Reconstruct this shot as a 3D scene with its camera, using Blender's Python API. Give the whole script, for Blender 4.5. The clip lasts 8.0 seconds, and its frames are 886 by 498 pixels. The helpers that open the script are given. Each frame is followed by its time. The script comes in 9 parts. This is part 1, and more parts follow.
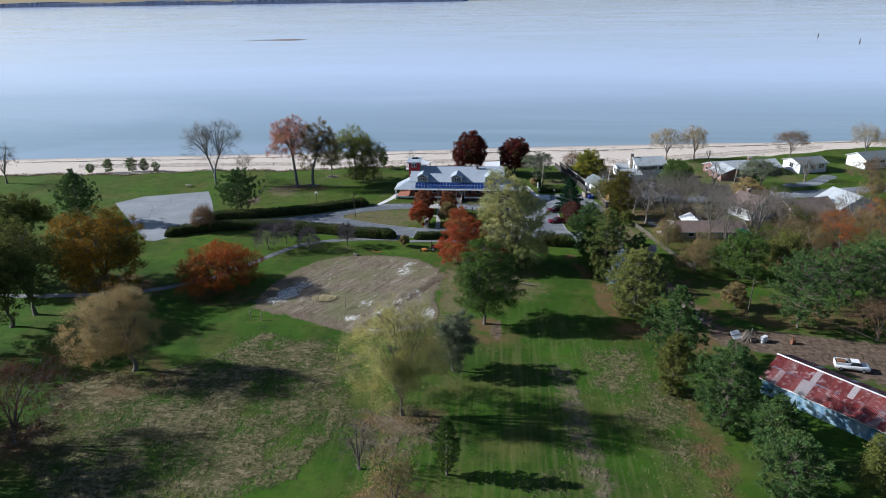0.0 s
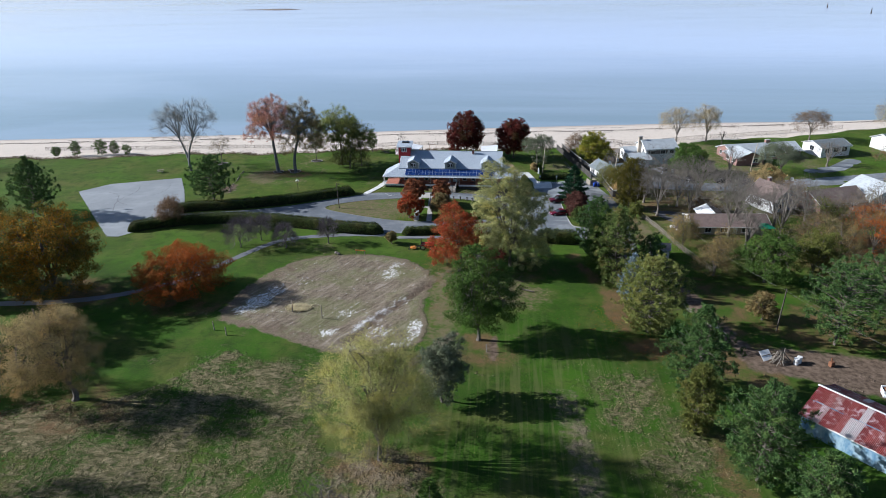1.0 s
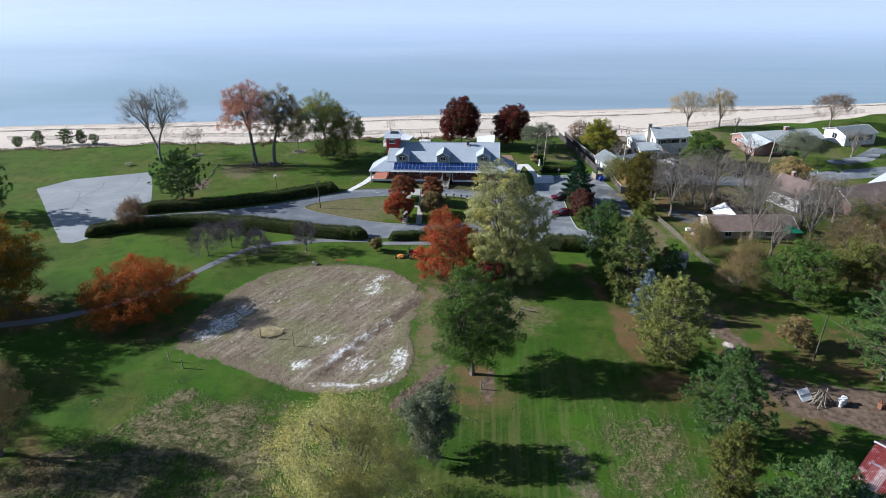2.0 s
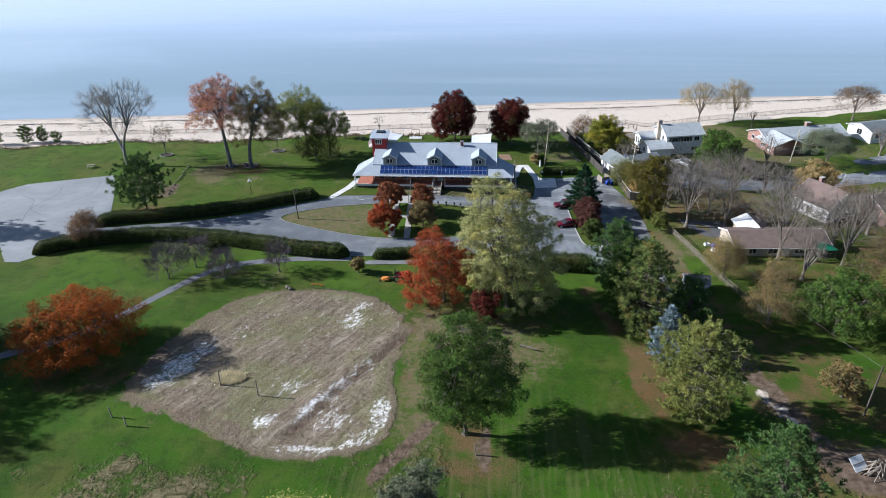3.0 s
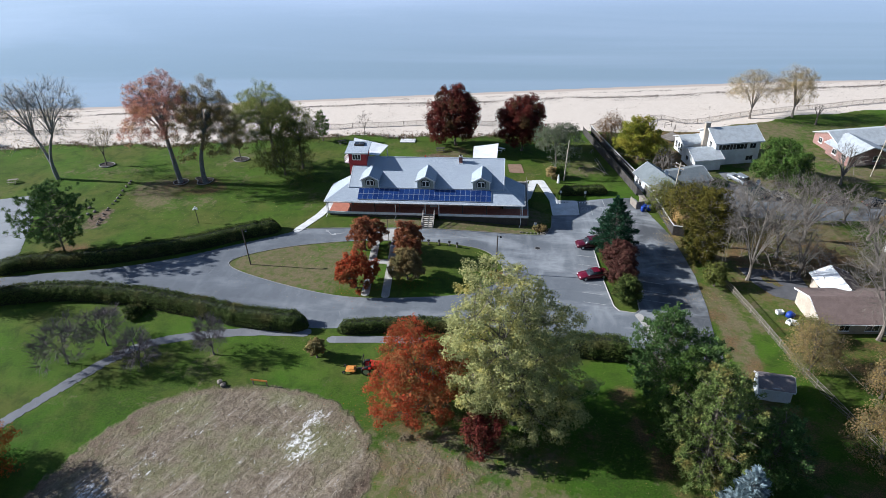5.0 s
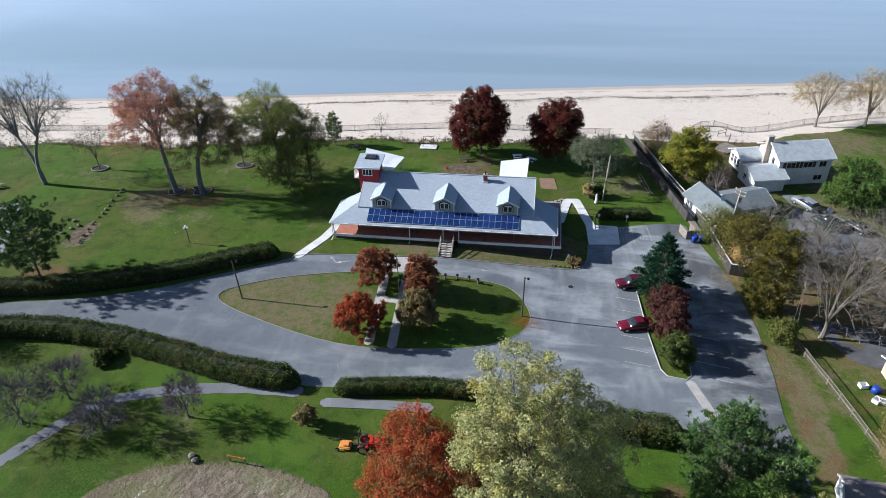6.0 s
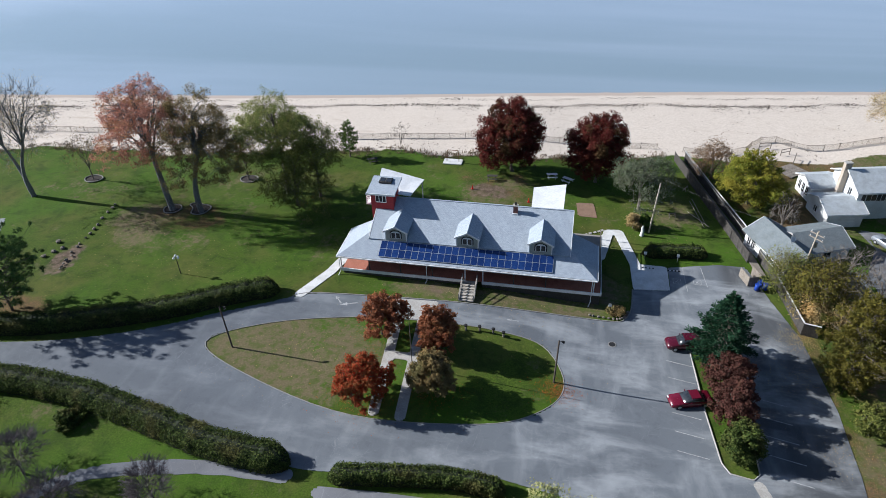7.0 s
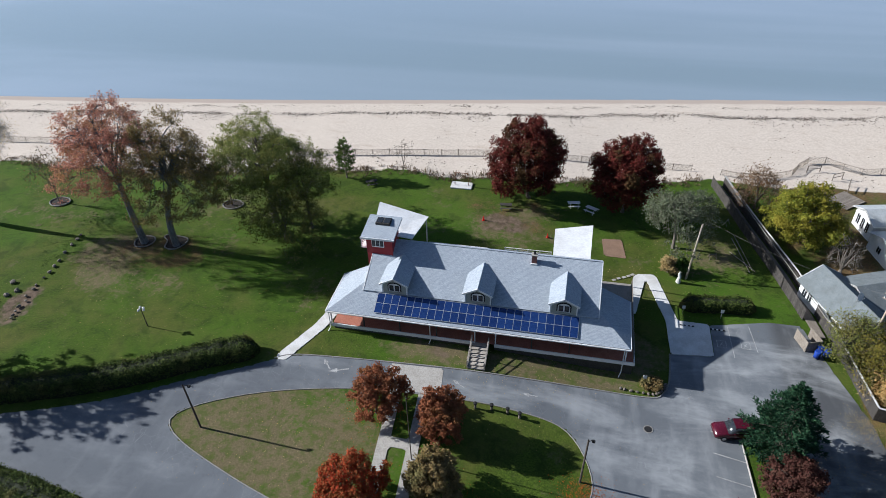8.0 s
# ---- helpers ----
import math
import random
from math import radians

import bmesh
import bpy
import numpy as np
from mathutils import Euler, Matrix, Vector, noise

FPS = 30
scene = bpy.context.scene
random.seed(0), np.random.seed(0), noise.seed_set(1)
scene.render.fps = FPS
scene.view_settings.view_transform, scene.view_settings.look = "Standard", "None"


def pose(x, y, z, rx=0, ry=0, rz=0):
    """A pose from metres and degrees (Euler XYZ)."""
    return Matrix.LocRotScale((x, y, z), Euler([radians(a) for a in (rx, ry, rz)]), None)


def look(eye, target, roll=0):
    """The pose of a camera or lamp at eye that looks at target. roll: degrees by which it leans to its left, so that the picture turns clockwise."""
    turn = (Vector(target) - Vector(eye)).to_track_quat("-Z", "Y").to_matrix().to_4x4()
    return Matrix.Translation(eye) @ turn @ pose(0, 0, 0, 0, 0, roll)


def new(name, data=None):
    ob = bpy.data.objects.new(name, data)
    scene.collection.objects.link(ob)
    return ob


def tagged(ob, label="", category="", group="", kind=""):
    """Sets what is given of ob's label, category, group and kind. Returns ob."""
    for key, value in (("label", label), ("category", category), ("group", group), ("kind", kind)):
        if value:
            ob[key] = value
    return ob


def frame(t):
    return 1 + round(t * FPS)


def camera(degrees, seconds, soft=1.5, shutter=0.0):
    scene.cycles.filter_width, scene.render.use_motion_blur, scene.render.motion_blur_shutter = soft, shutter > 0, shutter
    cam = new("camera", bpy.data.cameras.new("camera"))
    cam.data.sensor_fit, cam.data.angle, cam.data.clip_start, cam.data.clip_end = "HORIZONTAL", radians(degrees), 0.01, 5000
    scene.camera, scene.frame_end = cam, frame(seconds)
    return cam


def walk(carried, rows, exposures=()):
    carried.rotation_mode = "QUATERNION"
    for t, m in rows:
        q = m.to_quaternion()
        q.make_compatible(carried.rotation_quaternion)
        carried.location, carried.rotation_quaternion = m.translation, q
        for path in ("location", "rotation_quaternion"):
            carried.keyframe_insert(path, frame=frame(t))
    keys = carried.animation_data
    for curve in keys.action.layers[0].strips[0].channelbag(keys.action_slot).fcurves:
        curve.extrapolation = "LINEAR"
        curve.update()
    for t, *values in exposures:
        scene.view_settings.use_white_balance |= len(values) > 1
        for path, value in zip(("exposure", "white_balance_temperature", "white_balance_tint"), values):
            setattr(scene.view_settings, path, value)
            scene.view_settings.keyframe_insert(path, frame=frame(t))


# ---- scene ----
cam = camera(68.1, 8.0, soft=0.6)
PATH = [
    (0, (0.526, -0.436, 55.917), (0.343, 1.416, 55.185), -0.9),
    (0.5, (0.505, 7.48, 55.593), (0.326, 9.313, 54.812), -0.9),
    (1, (0.651, 15.38, 55.427), (0.474, 17.201, 54.617), -0.9),
    (1.5, (0.792, 23.258, 55.421), (0.617, 25.064, 54.58), -1.0),
    (3, (0.481, 46.608, 55.155), (0.322, 48.372, 54.226), -1.1),
    (3.5, (0.814, 54.681, 55.227), (0.654, 56.441, 54.291), -1.3),
    (4, (1.031, 62.771, 55.321), (0.872, 64.511, 54.349), -1.4),
    (5.5, (1.335, 87.845, 55.366), (1.102, 89.517, 54.292), -1.8),
    (6, (0.768, 95.804, 55.15), (0.492, 97.451, 54.05), -1.8),
    (6.5, (0.195, 103.198, 54.749), (-0.126, 104.825, 53.631), -1.9),
    (7, (-0.943, 110.859, 54.534), (-1.296, 112.463, 53.393), -1.9),
    (7.5, (-2.348, 118.452, 54.512), (-2.714, 120.036, 53.346), -1.8),
    (8, (-3.941, 126.17, 54.596), (-4.31, 127.732, 53.402), -1.9),
]
walk(cam, [(t, look(eye, target, roll)) for t, eye, target, roll in PATH], [(0, 0.48, 5600, 10), (1, 0.64, 5620, 10), (3, 0.80, 5650, 10), (6, 0.77, 5650, 10), (8, 0.54, 5800, 10)])

# ---- world, sun, exposure ----
SUN_ELEV, SUN_AZ = 27.0, 177.0          # the azimuth is counted from +x, so the sun stands over -x
SUN_WAY = Vector((math.cos(radians(SUN_AZ)) * math.cos(radians(SUN_ELEV)), math.sin(radians(SUN_AZ)) * math.cos(radians(SUN_ELEV)), math.sin(radians(SUN_ELEV))))
sky_world = bpy.data.worlds.new("sky")
scene.world = sky_world
sky_world.use_nodes = True
wn = sky_world.node_tree
sky = wn.nodes.new("ShaderNodeTexSky")
sky.sky_type, sky.sun_disc = "NISHITA", False
sky.sun_elevation, sky.sun_rotation = radians(SUN_ELEV), radians(90 - SUN_AZ)
sky.air_density, sky.dust_density, sky.ozone_density = 1.0, 1.0, 2.0
wn.links.new(sky.outputs[0], wn.nodes["Background"].inputs[0])
wn.nodes["Background"].inputs[1].default_value = 0.06
sun_data = bpy.data.lights.new("sun", "SUN")
sun_data.energy, sun_data.angle, sun_data.color = 5.6, radians(0.6), (1.0, 0.935, 0.84)
sun_ob = new("sun", sun_data)
sun_ob.matrix_world = look(SUN_WAY * 300, (0, 0, 0))

# ---- materials ----


class Nodes:
    """A short hand for a node tree."""

    def __init__(self, name):
        self.mat = bpy.data.materials.new(name)
        self.mat.use_nodes = True
        self.t = self.mat.node_tree
        self.bsdf = self.t.nodes["Principled BSDF"]
        self.out = self.t.nodes["Material Output"]
        self.pos = self.add("ShaderNodeNewGeometry")

    def add(self, kind, **props):
        n = self.t.nodes.new(kind)
        for k, v in props.items():
            setattr(n, k, v)
        return n

    def set(self, socket, v):
        if isinstance(v, bpy.types.NodeSocket):
            self.t.links.new(v, socket)
        elif isinstance(v, (tuple, list)) and len(v) == 3 and socket.type == "RGBA":
            socket.default_value = (*v, 1)
        else:
            socket.default_value = v

    def noise(self, scale, detail=4.0, rough=0.55, where=None, stretch=None, distort=0.0):
        n = self.add("ShaderNodeTexNoise")
        src = where or self.pos.outputs["Position"]
        if stretch:
            m = self.add("ShaderNodeMapping")
            m.inputs["Scale"].default_value = stretch
            self.t.links.new(src, m.inputs["Vector"])
            src = m.outputs[0]
        self.t.links.new(src, n.inputs["Vector"])
        n.inputs["Scale"].default_value, n.inputs["Detail"].default_value, n.inputs["Roughness"].default_value = scale, detail, rough
        n.inputs["Distortion"].default_value = distort
        return n.outputs["Fac"]

    def math(self, op, a, b=0.0, clamp=False):
        n = self.add("ShaderNodeMath", operation=op, use_clamp=clamp)
        self.set(n.inputs[0], a)
        self.set(n.inputs[1], b)
        return n.outputs[0]

    def band(self, v, lo, hi):
        n = self.add("ShaderNodeMapRange", interpolation_type="SMOOTHSTEP")
        self.set(n.inputs[0], v)
        n.inputs[1].default_value, n.inputs[2].default_value = lo, hi
        return n.outputs[0]

    def mix(self, f, a, b, blend="MIX"):
        n = self.add("ShaderNodeMix", data_type="RGBA", blend_type=blend)
        self.set(n.inputs[0], f)
        self.set(n.inputs[6], a)
        self.set(n.inputs[7], b)
        return n.outputs[2]

    def ramp(self, v, stops):
        n = self.add("ShaderNodeValToRGB")
        self.set(n.inputs[0], v)
        els = n.color_ramp.elements
        while len(els) < len(stops):
            els.new(0.5)
        for e, (p, c) in zip(els, stops):
            e.position, e.color = p, (*c, 1)
        return n.outputs[0]

    def bump(self, v, strength=0.4, distance=0.05):
        n = self.add("ShaderNodeBump")
        n.inputs["Strength"].default_value, n.inputs["Distance"].default_value = strength, distance
        self.set(n.inputs["Height"], v)
        self.t.links.new(n.outputs[0], self.bsdf.inputs["Normal"])

    def done(self, color, rough=0.8, metal=0.0, spec=0.3):
        self.set(self.bsdf.inputs["Base Color"], color)
        self.set(self.bsdf.inputs["Roughness"], rough)
        self.set(self.bsdf.inputs["Metallic"], metal)
        self.bsdf.inputs["Specular IOR Level"].default_value = spec
        return self.mat


def plain(name, a, b, scale=3.0, rough=0.7, metal=0.0, bump=0.25, big=0.35, spec=0.3, stretch=None, island=0.0, obj=0.0):
    """Two colours mixed by grain, and stained at a larger scale."""
    n = Nodes(name)
    grain = n.noise(scale * 4, 5, 0.65, stretch=stretch)
    col = n.mix(n.band(grain, 0.3, 0.7), a, b)
    stain = n.band(n.noise(scale * big, 3, 0.6), 0.35, 0.7)
    col = n.mix(n.math("MULTIPLY", stain, 0.45), col, n.mix(1.0, col, (0.62, 0.6, 0.56), "MULTIPLY"))
    if island:
        col = n.mix(1.0, col, n.ramp(n.pos.outputs["Random Per Island"], [(0, (1 - island,) * 3), (1, (1 + island,) * 3)]), "MULTIPLY")
    if obj:
        info = n.add("ShaderNodeObjectInfo")
        col = n.mix(1.0, col, n.ramp(info.outputs["Random"], [(0, (1 - obj,) * 3), (1, (1 + obj * 0.6,) * 3)]), "MULTIPLY")
    if bump:
        n.bump(grain, bump, 0.02)
    return n.done(col, n.math("ADD", rough - 0.08, n.math("MULTIPLY", grain, 0.16)), metal, spec)


def leafy(name, stops, patch=None, trans=0.25, patch_scale=0.35, rough=0.6):
    """Leaves: each takes its own colour from stops, and some boughs turn towards patch."""
    n = Nodes(name)
    stops = [tuple(k * 1.22 for k in c) for c in stops]
    patch = patch and tuple(k * 1.22 for k in patch)
    rnd = n.pos.outputs["Random Per Island"]
    col = n.ramp(rnd, [(i / max(1, len(stops) - 1), c) for i, c in enumerate(stops)])
    if patch:
        f = n.band(n.noise(patch_scale, 2, 0.5), 0.5, 0.68)
        col = n.mix(n.math("MULTIPLY", f, 0.75), col, patch)
    shade = n.noise(0.9, 2, 0.5)
    col = n.mix(1.0, col, n.ramp(shade, [(0.3, (0.72, 0.72, 0.72)), (0.7, (1.25, 1.25, 1.25))]), "MULTIPLY")
    n.done(col, rough + 0.15, 0, 0.06)
    tr = n.add("ShaderNodeBsdfTranslucent")
    n.t.links.new(col, tr.inputs[0])
    mx = n.add("ShaderNodeMixShader")
    mx.inputs[0].default_value = min(0.32, trans * 1.1)
    n.t.links.new(n.bsdf.outputs[0], mx.inputs[1])
    n.t.links.new(tr.outputs[0], mx.inputs[2])
    n.t.links.new(mx.outputs[0], n.out.inputs[0])
    return n.mat


def ground_material():
    n = Nodes("ground_cover")
    z1 = n.add("ShaderNodeVertexColor", layer_name="zones")
    z2 = n.add("ShaderNodeVertexColor", layer_name="zones_more")
    s1, s2 = n.add("ShaderNodeSeparateColor"), n.add("ShaderNodeSeparateColor")
    n.t.links.new(z1.outputs[0], s1.inputs[0])
    n.t.links.new(z2.outputs[0], s2.inputs[0])
    dry, field, dirt = s1.outputs[0], s1.outputs[1], s1.outputs[2]
    litter, sand, mown = s2.outputs[0], s2.outputs[1], s2.outputs[2]
    fine, mid, big = n.noise(5.0, 6, 0.7), n.noise(0.55, 5, 0.6), n.noise(0.06, 3, 0.5)
    tuft = n.noise(1.6, 4, 0.65, distort=0.6)
    lawn = n.mix(n.band(fine, 0.3, 0.72), (0.030, 0.053, 0.007), (0.078, 0.120, 0.014))
    place = n.add("ShaderNodeSeparateXYZ")
    n.t.links.new(n.pos.outputs["Position"], place.inputs[0])
    lawn = n.mix(n.band(place.outputs[1], 150, 118), lawn, n.mix(1.0, lawn, (0.52, 0.74, 0.56), "MULTIPLY"))
    lawn = n.mix(n.math("MULTIPLY", n.band(n.noise(0.11, 5, 0.62), 0.44, 0.66), 0.55), lawn, (0.105, 0.098, 0.028))
    lawn = n.mix(n.math("MULTIPLY", n.band(big, 0.4, 0.65), 0.45), lawn, (0.052, 0.125, 0.008))
    lawn = n.mix(n.math("MULTIPLY", n.band(n.noise(2.2, 5, 0.7), 0.55, 0.75), 0.5), lawn, (0.11, 0.088, 0.042))
    lawn = n.mix(n.math("MULTIPLY", n.band(n.noise(0.42, 6, 0.72, distort=0.5), 0.46, 0.66), 0.6), lawn, (0.024, 0.043, 0.008))
    # mowing stripes run along the meadow
    stripe = n.noise(1.0, 2, 0.5, stretch=(1.5, 0.06, 1.0))
    lawn = n.mix(n.math("MULTIPLY", n.math("MULTIPLY", n.band(stripe, 0.45, 0.65), mown), 0.3), lawn, (0.13, 0.125, 0.05))
    mat_n = n.noise(0.85, 5, 0.58, stretch=(0.8, 1.5, 1), distort=1.2)
    straw = n.mix(n.band(mat_n, 0.32, 0.66), (0.045, 0.05, 0.016), (0.178, 0.148, 0.085))
    straw = n.mix(n.math("MULTIPLY", n.band(mat_n, 0.56, 0.76), 0.5), straw, (0.31, 0.262, 0.16))
    where = n.add("ShaderNodeSeparateXYZ")
    n.t.links.new(n.pos.outputs["Position"], where.inputs[0])
    rough_meadow = n.band(where.outputs[1], 106, 98)
    short = n.mix(n.band(n.noise(4.5, 6, 0.75), 0.3, 0.7), (0.096, 0.084, 0.042), (0.165, 0.132, 0.078))
    short = n.mix(n.math("MULTIPLY", n.band(n.noise(0.9, 5, 0.65), 0.44, 0.62), 0.75), short, (0.072, 0.094, 0.022))
    straw = n.mix(rough_meadow, short, straw)
    d = n.math("ADD", dry, n.math("MULTIPLY", n.math("SUBTRACT", tuft, 0.5), 0.9))
    d = n.math("ADD", d, n.math("MULTIPLY", n.math("SUBTRACT", mid, 0.5), 0.7))
    d = n.math("ADD", d, n.math("MULTIPLY", n.math("SUBTRACT", n.noise(0.13, 4, 0.6), 0.52), 1.3))
    col = n.mix(n.band(d, 0.3, 0.7), lawn, straw)
    leaves = n.mix(n.band(n.noise(7.0, 4, 0.7), 0.4, 0.62), (0.075, 0.052, 0.03), (0.19, 0.108, 0.052))
    l = n.math("ADD", litter, n.math("MULTIPLY", n.math("SUBTRACT", fine, 0.5), 0.9))
    l = n.math("ADD", l, n.math("MULTIPLY", n.math("SUBTRACT", n.noise(0.3, 4, 0.65), 0.5), 1.2))
    col = n.mix(n.math("MULTIPLY", n.band(l, 0.35, 0.72), 0.85), col, leaves)
    # the cut field: grey thatch, brown stubble, chalky bare soil
    thatch = n.mix(n.band(fine, 0.2, 0.8), (0.132, 0.103, 0.073), (0.255, 0.21, 0.158))
    thatch = n.mix(n.math("MULTIPLY", n.band(tuft, 0.45, 0.65), 0.7), thatch, (0.085, 0.064, 0.045))
    rake = n.add("ShaderNodeMapping")
    rake.inputs["Rotation"].default_value = (0, 0, radians(-62))
    n.t.links.new(n.pos.outputs["Position"], rake.inputs[0])
    row = n.noise(0.5, 6, 0.7, where=rake.outputs[0], stretch=(0.4, 2.0, 1), distort=0.5)
    thatch = n.mix(n.math("MULTIPLY", n.band(row, 0.5, 0.66), 0.7), thatch, (0.07, 0.055, 0.04))
    thatch = n.mix(n.math("MULTIPLY", n.band(row, 0.47, 0.34), 0.5), thatch, (0.40, 0.35, 0.29))
    thatch = n.mix(n.math("MULTIPLY", n.band(n.noise(0.12, 4, 0.6), 0.42, 0.6), 0.55), thatch, (0.14, 0.15, 0.06))
    bare = n.math("ADD", n.noise(0.95, 8, 0.82, where=rake.outputs[0], stretch=(0.6, 1.4, 1), distort=1.2), n.math("MULTIPLY", n.math("SUBTRACT", z2.outputs["Alpha"], 0.5), 0.36))
    chalk = n.band(bare, 0.56, 0.62)
    thatch = n.mix(n.math("MULTIPLY", n.math("MULTIPLY", chalk, n.band(fine, 0.3, 0.5)), n.band(n.noise(2.4, 6, 0.75), 0.4, 0.54)), thatch, (0.72, 0.71, 0.70))
    f = n.math("ADD", field, n.math("MULTIPLY", n.math("SUBTRACT", mid, 0.5), 1.1))
    thatch = n.mix(n.band(f, 1.0, 0.72), thatch, n.mix(n.band(fine, 0.3, 0.7), (0.10, 0.08, 0.055), (0.20, 0.16, 0.11)))
    col = n.mix(n.band(f, 0.32, 0.72), col, thatch)
    earth = n.mix(n.band(n.noise(1.1, 5, 0.65), 0.3, 0.7), (0.062, 0.044, 0.031), (0.165, 0.122, 0.09))
    e = n.math("ADD", dirt, n.math("MULTIPLY", n.math("SUBTRACT", mid, 0.5), 0.8))
    col = n.mix(n.band(e, 0.36, 0.66), col, earth)
    beach = n.mix(n.band(n.noise(3.0, 6, 0.7), 0.3, 0.7), (0.475, 0.41, 0.345), (0.62, 0.55, 0.475))
    beach = n.mix(n.math("MULTIPLY", n.band(n.noise(0.5, 5, 0.7, stretch=(0.35, 1.0, 1)), 0.55, 0.7), 0.5), beach, (0.40, 0.32, 0.25))
    s = n.math("ADD", sand, n.math("MULTIPLY", n.math("SUBTRACT", n.noise(0.4, 5, 0.65), 0.5), 0.9))
    beach = n.mix(n.math("MULTIPLY", n.band(z1.outputs["Alpha"], 0.2, 0.8), 0.85), beach, (0.38, 0.315, 0.27))
    col = n.mix(n.band(s, 0.42, 0.58), col, beach)
    n.bump(n.math("ADD", n.math("MULTIPLY", n.math("ADD", n.math("MULTIPLY", fine, 0.22), n.math("MULTIPLY", tuft, n.math("ADD", 0.3, n.math("MULTIPLY", n.band(f, 0.4, 0.62), 1.0)))), n.math("SUBTRACT", 1.0, n.math("MULTIPLY", n.band(s, 0.42, 0.58), 0.85))), n.math("MULTIPLY", mat_n, n.math("MULTIPLY", n.math("MULTIPLY", n.band(d, 0.3, 0.7), rough_meadow), 3.0))), 1.0, 0.14)
    return n.done(col, 0.95, 0, 0.1)


def asphalt_material(name, a, b, worn):
    n = Nodes(name)
    grain = n.noise(14.0, 5, 0.75)
    col = n.mix(grain, a, b)
    streak = n.noise(0.22, 6, 0.6, stretch=(0.5, 1.3, 1), distort=0.3)
    where = n.add("ShaderNodeSeparateXYZ")
    n.t.links.new(n.pos.outputs["Position"], where.inputs[0])
    col = n.mix(n.math("MULTIPLY", n.band(where.outputs[0], 20.0, 22.0), n.band(where.outputs[0], 60, 34)), col, n.mix(1.0, col, (0.62, 0.6, 0.58), "MULTIPLY"))
    traffic = n.math("ADD", 0.22, n.math("MULTIPLY", n.band(where.outputs[0], -45, 8), 0.38))
    col = n.mix(n.math("MULTIPLY", n.band(streak, 0.44, 0.74), traffic), col, worn)
    # the western drive is darkened in colour to stand in for tree shade
    col = n.mix(n.math("MULTIPLY", n.band(where.outputs[0], -18, -45), n.band(where.outputs[0], -82, -74)), col, n.mix(1.0, col, (0.78, 0.79, 0.82), "MULTIPLY"))
    col = n.mix(n.math("MULTIPLY", n.band(where.outputs[0], -76, -84), 0.35), col, worn)
    tracks = n.noise(0.4, 4, 0.55, stretch=(1.0, 0.3, 1), distort=0.2)
    col = n.mix(n.math("MULTIPLY", n.band(tracks, 0.46, 0.8), n.math("MULTIPLY", traffic, 0.6)), col, worn)
    col = n.mix(n.math("MULTIPLY", n.band(n.noise(0.8, 5, 0.7), 0.52, 0.68), 0.35), col, n.mix(1.0, col, (0.68, 0.69, 0.72), "MULTIPLY"))
    blotch = n.noise(0.09, 3, 0.5)
    col = n.mix(n.math("MULTIPLY", n.band(blotch, 0.42, 0.62), 0.4), col, n.mix(1.0, col, (0.7, 0.7, 0.72), "MULTIPLY"))
    v = n.add("ShaderNodeTexVoronoi", feature="DISTANCE_TO_EDGE")
    m = n.add("ShaderNodeMapping")
    warp = n.add("ShaderNodeTexNoise")
    warp.inputs["Scale"].default_value = 0.7
    n.t.links.new(n.pos.outputs["Position"], warp.inputs["Vector"])
    n.t.links.new(n.mix(0.5, n.pos.outputs["Position"], warp.outputs["Color"], "ADD"), m.inputs[0])
    m.inputs["Scale"].default_value = (0.16, 0.16, 0.0)
    n.t.links.new(m.outputs[0], v.inputs["Vector"])
    crack = n.math("LESS_THAN", v.outputs["Distance"], 0.006)
    gate = n.band(n.noise(0.12, 2, 0.5), 0.5, 0.55)
    col = n.mix(n.math("MULTIPLY", n.math("MULTIPLY", crack, gate), 0.16), col, (0.42, 0.43, 0.44))
    n.bump(grain, 0.3, 0.01)
    return n.done(col, 0.82, 0, 0.25)


def shingle_material():
    n = Nodes("grey_shingles")
    br = n.add("ShaderNodeTexBrick")
    m = n.add("ShaderNodeMapping")
    n.t.links.new(n.add("ShaderNodeTexCoord").outputs["Object"], m.inputs[0])
    n.t.links.new(m.outputs[0], br.inputs[0])
    br.inputs["Scale"].default_value = 1.0
    br.inputs["Brick Width"].default_value, br.inputs["Row Height"].default_value = 0.33, 0.14
    br.inputs["Mortar Size"].default_value = 0.012
    br.inputs["Color1"].default_value, br.inputs["Color2"].default_value, br.inputs["Mortar"].default_value = (0.285, 0.325, 0.375, 1), (0.365, 0.41, 0.465, 1), (0.19, 0.215, 0.25, 1)
    col = n.mix(n.math("MULTIPLY", n.band(n.noise(5, 4, 0.7), 0.35, 0.7), 0.45), br.outputs[0], (0.43, 0.48, 0.535))
    col = n.mix(n.math("MULTIPLY", n.band(n.noise(0.25, 3, 0.6), 0.4, 0.7), 0.2), col, (0.24, 0.27, 0.31))
    n.bump(br.outputs["Fac"], 0.4, 0.01)
    return n.done(col, 0.88, 0, 0.25)


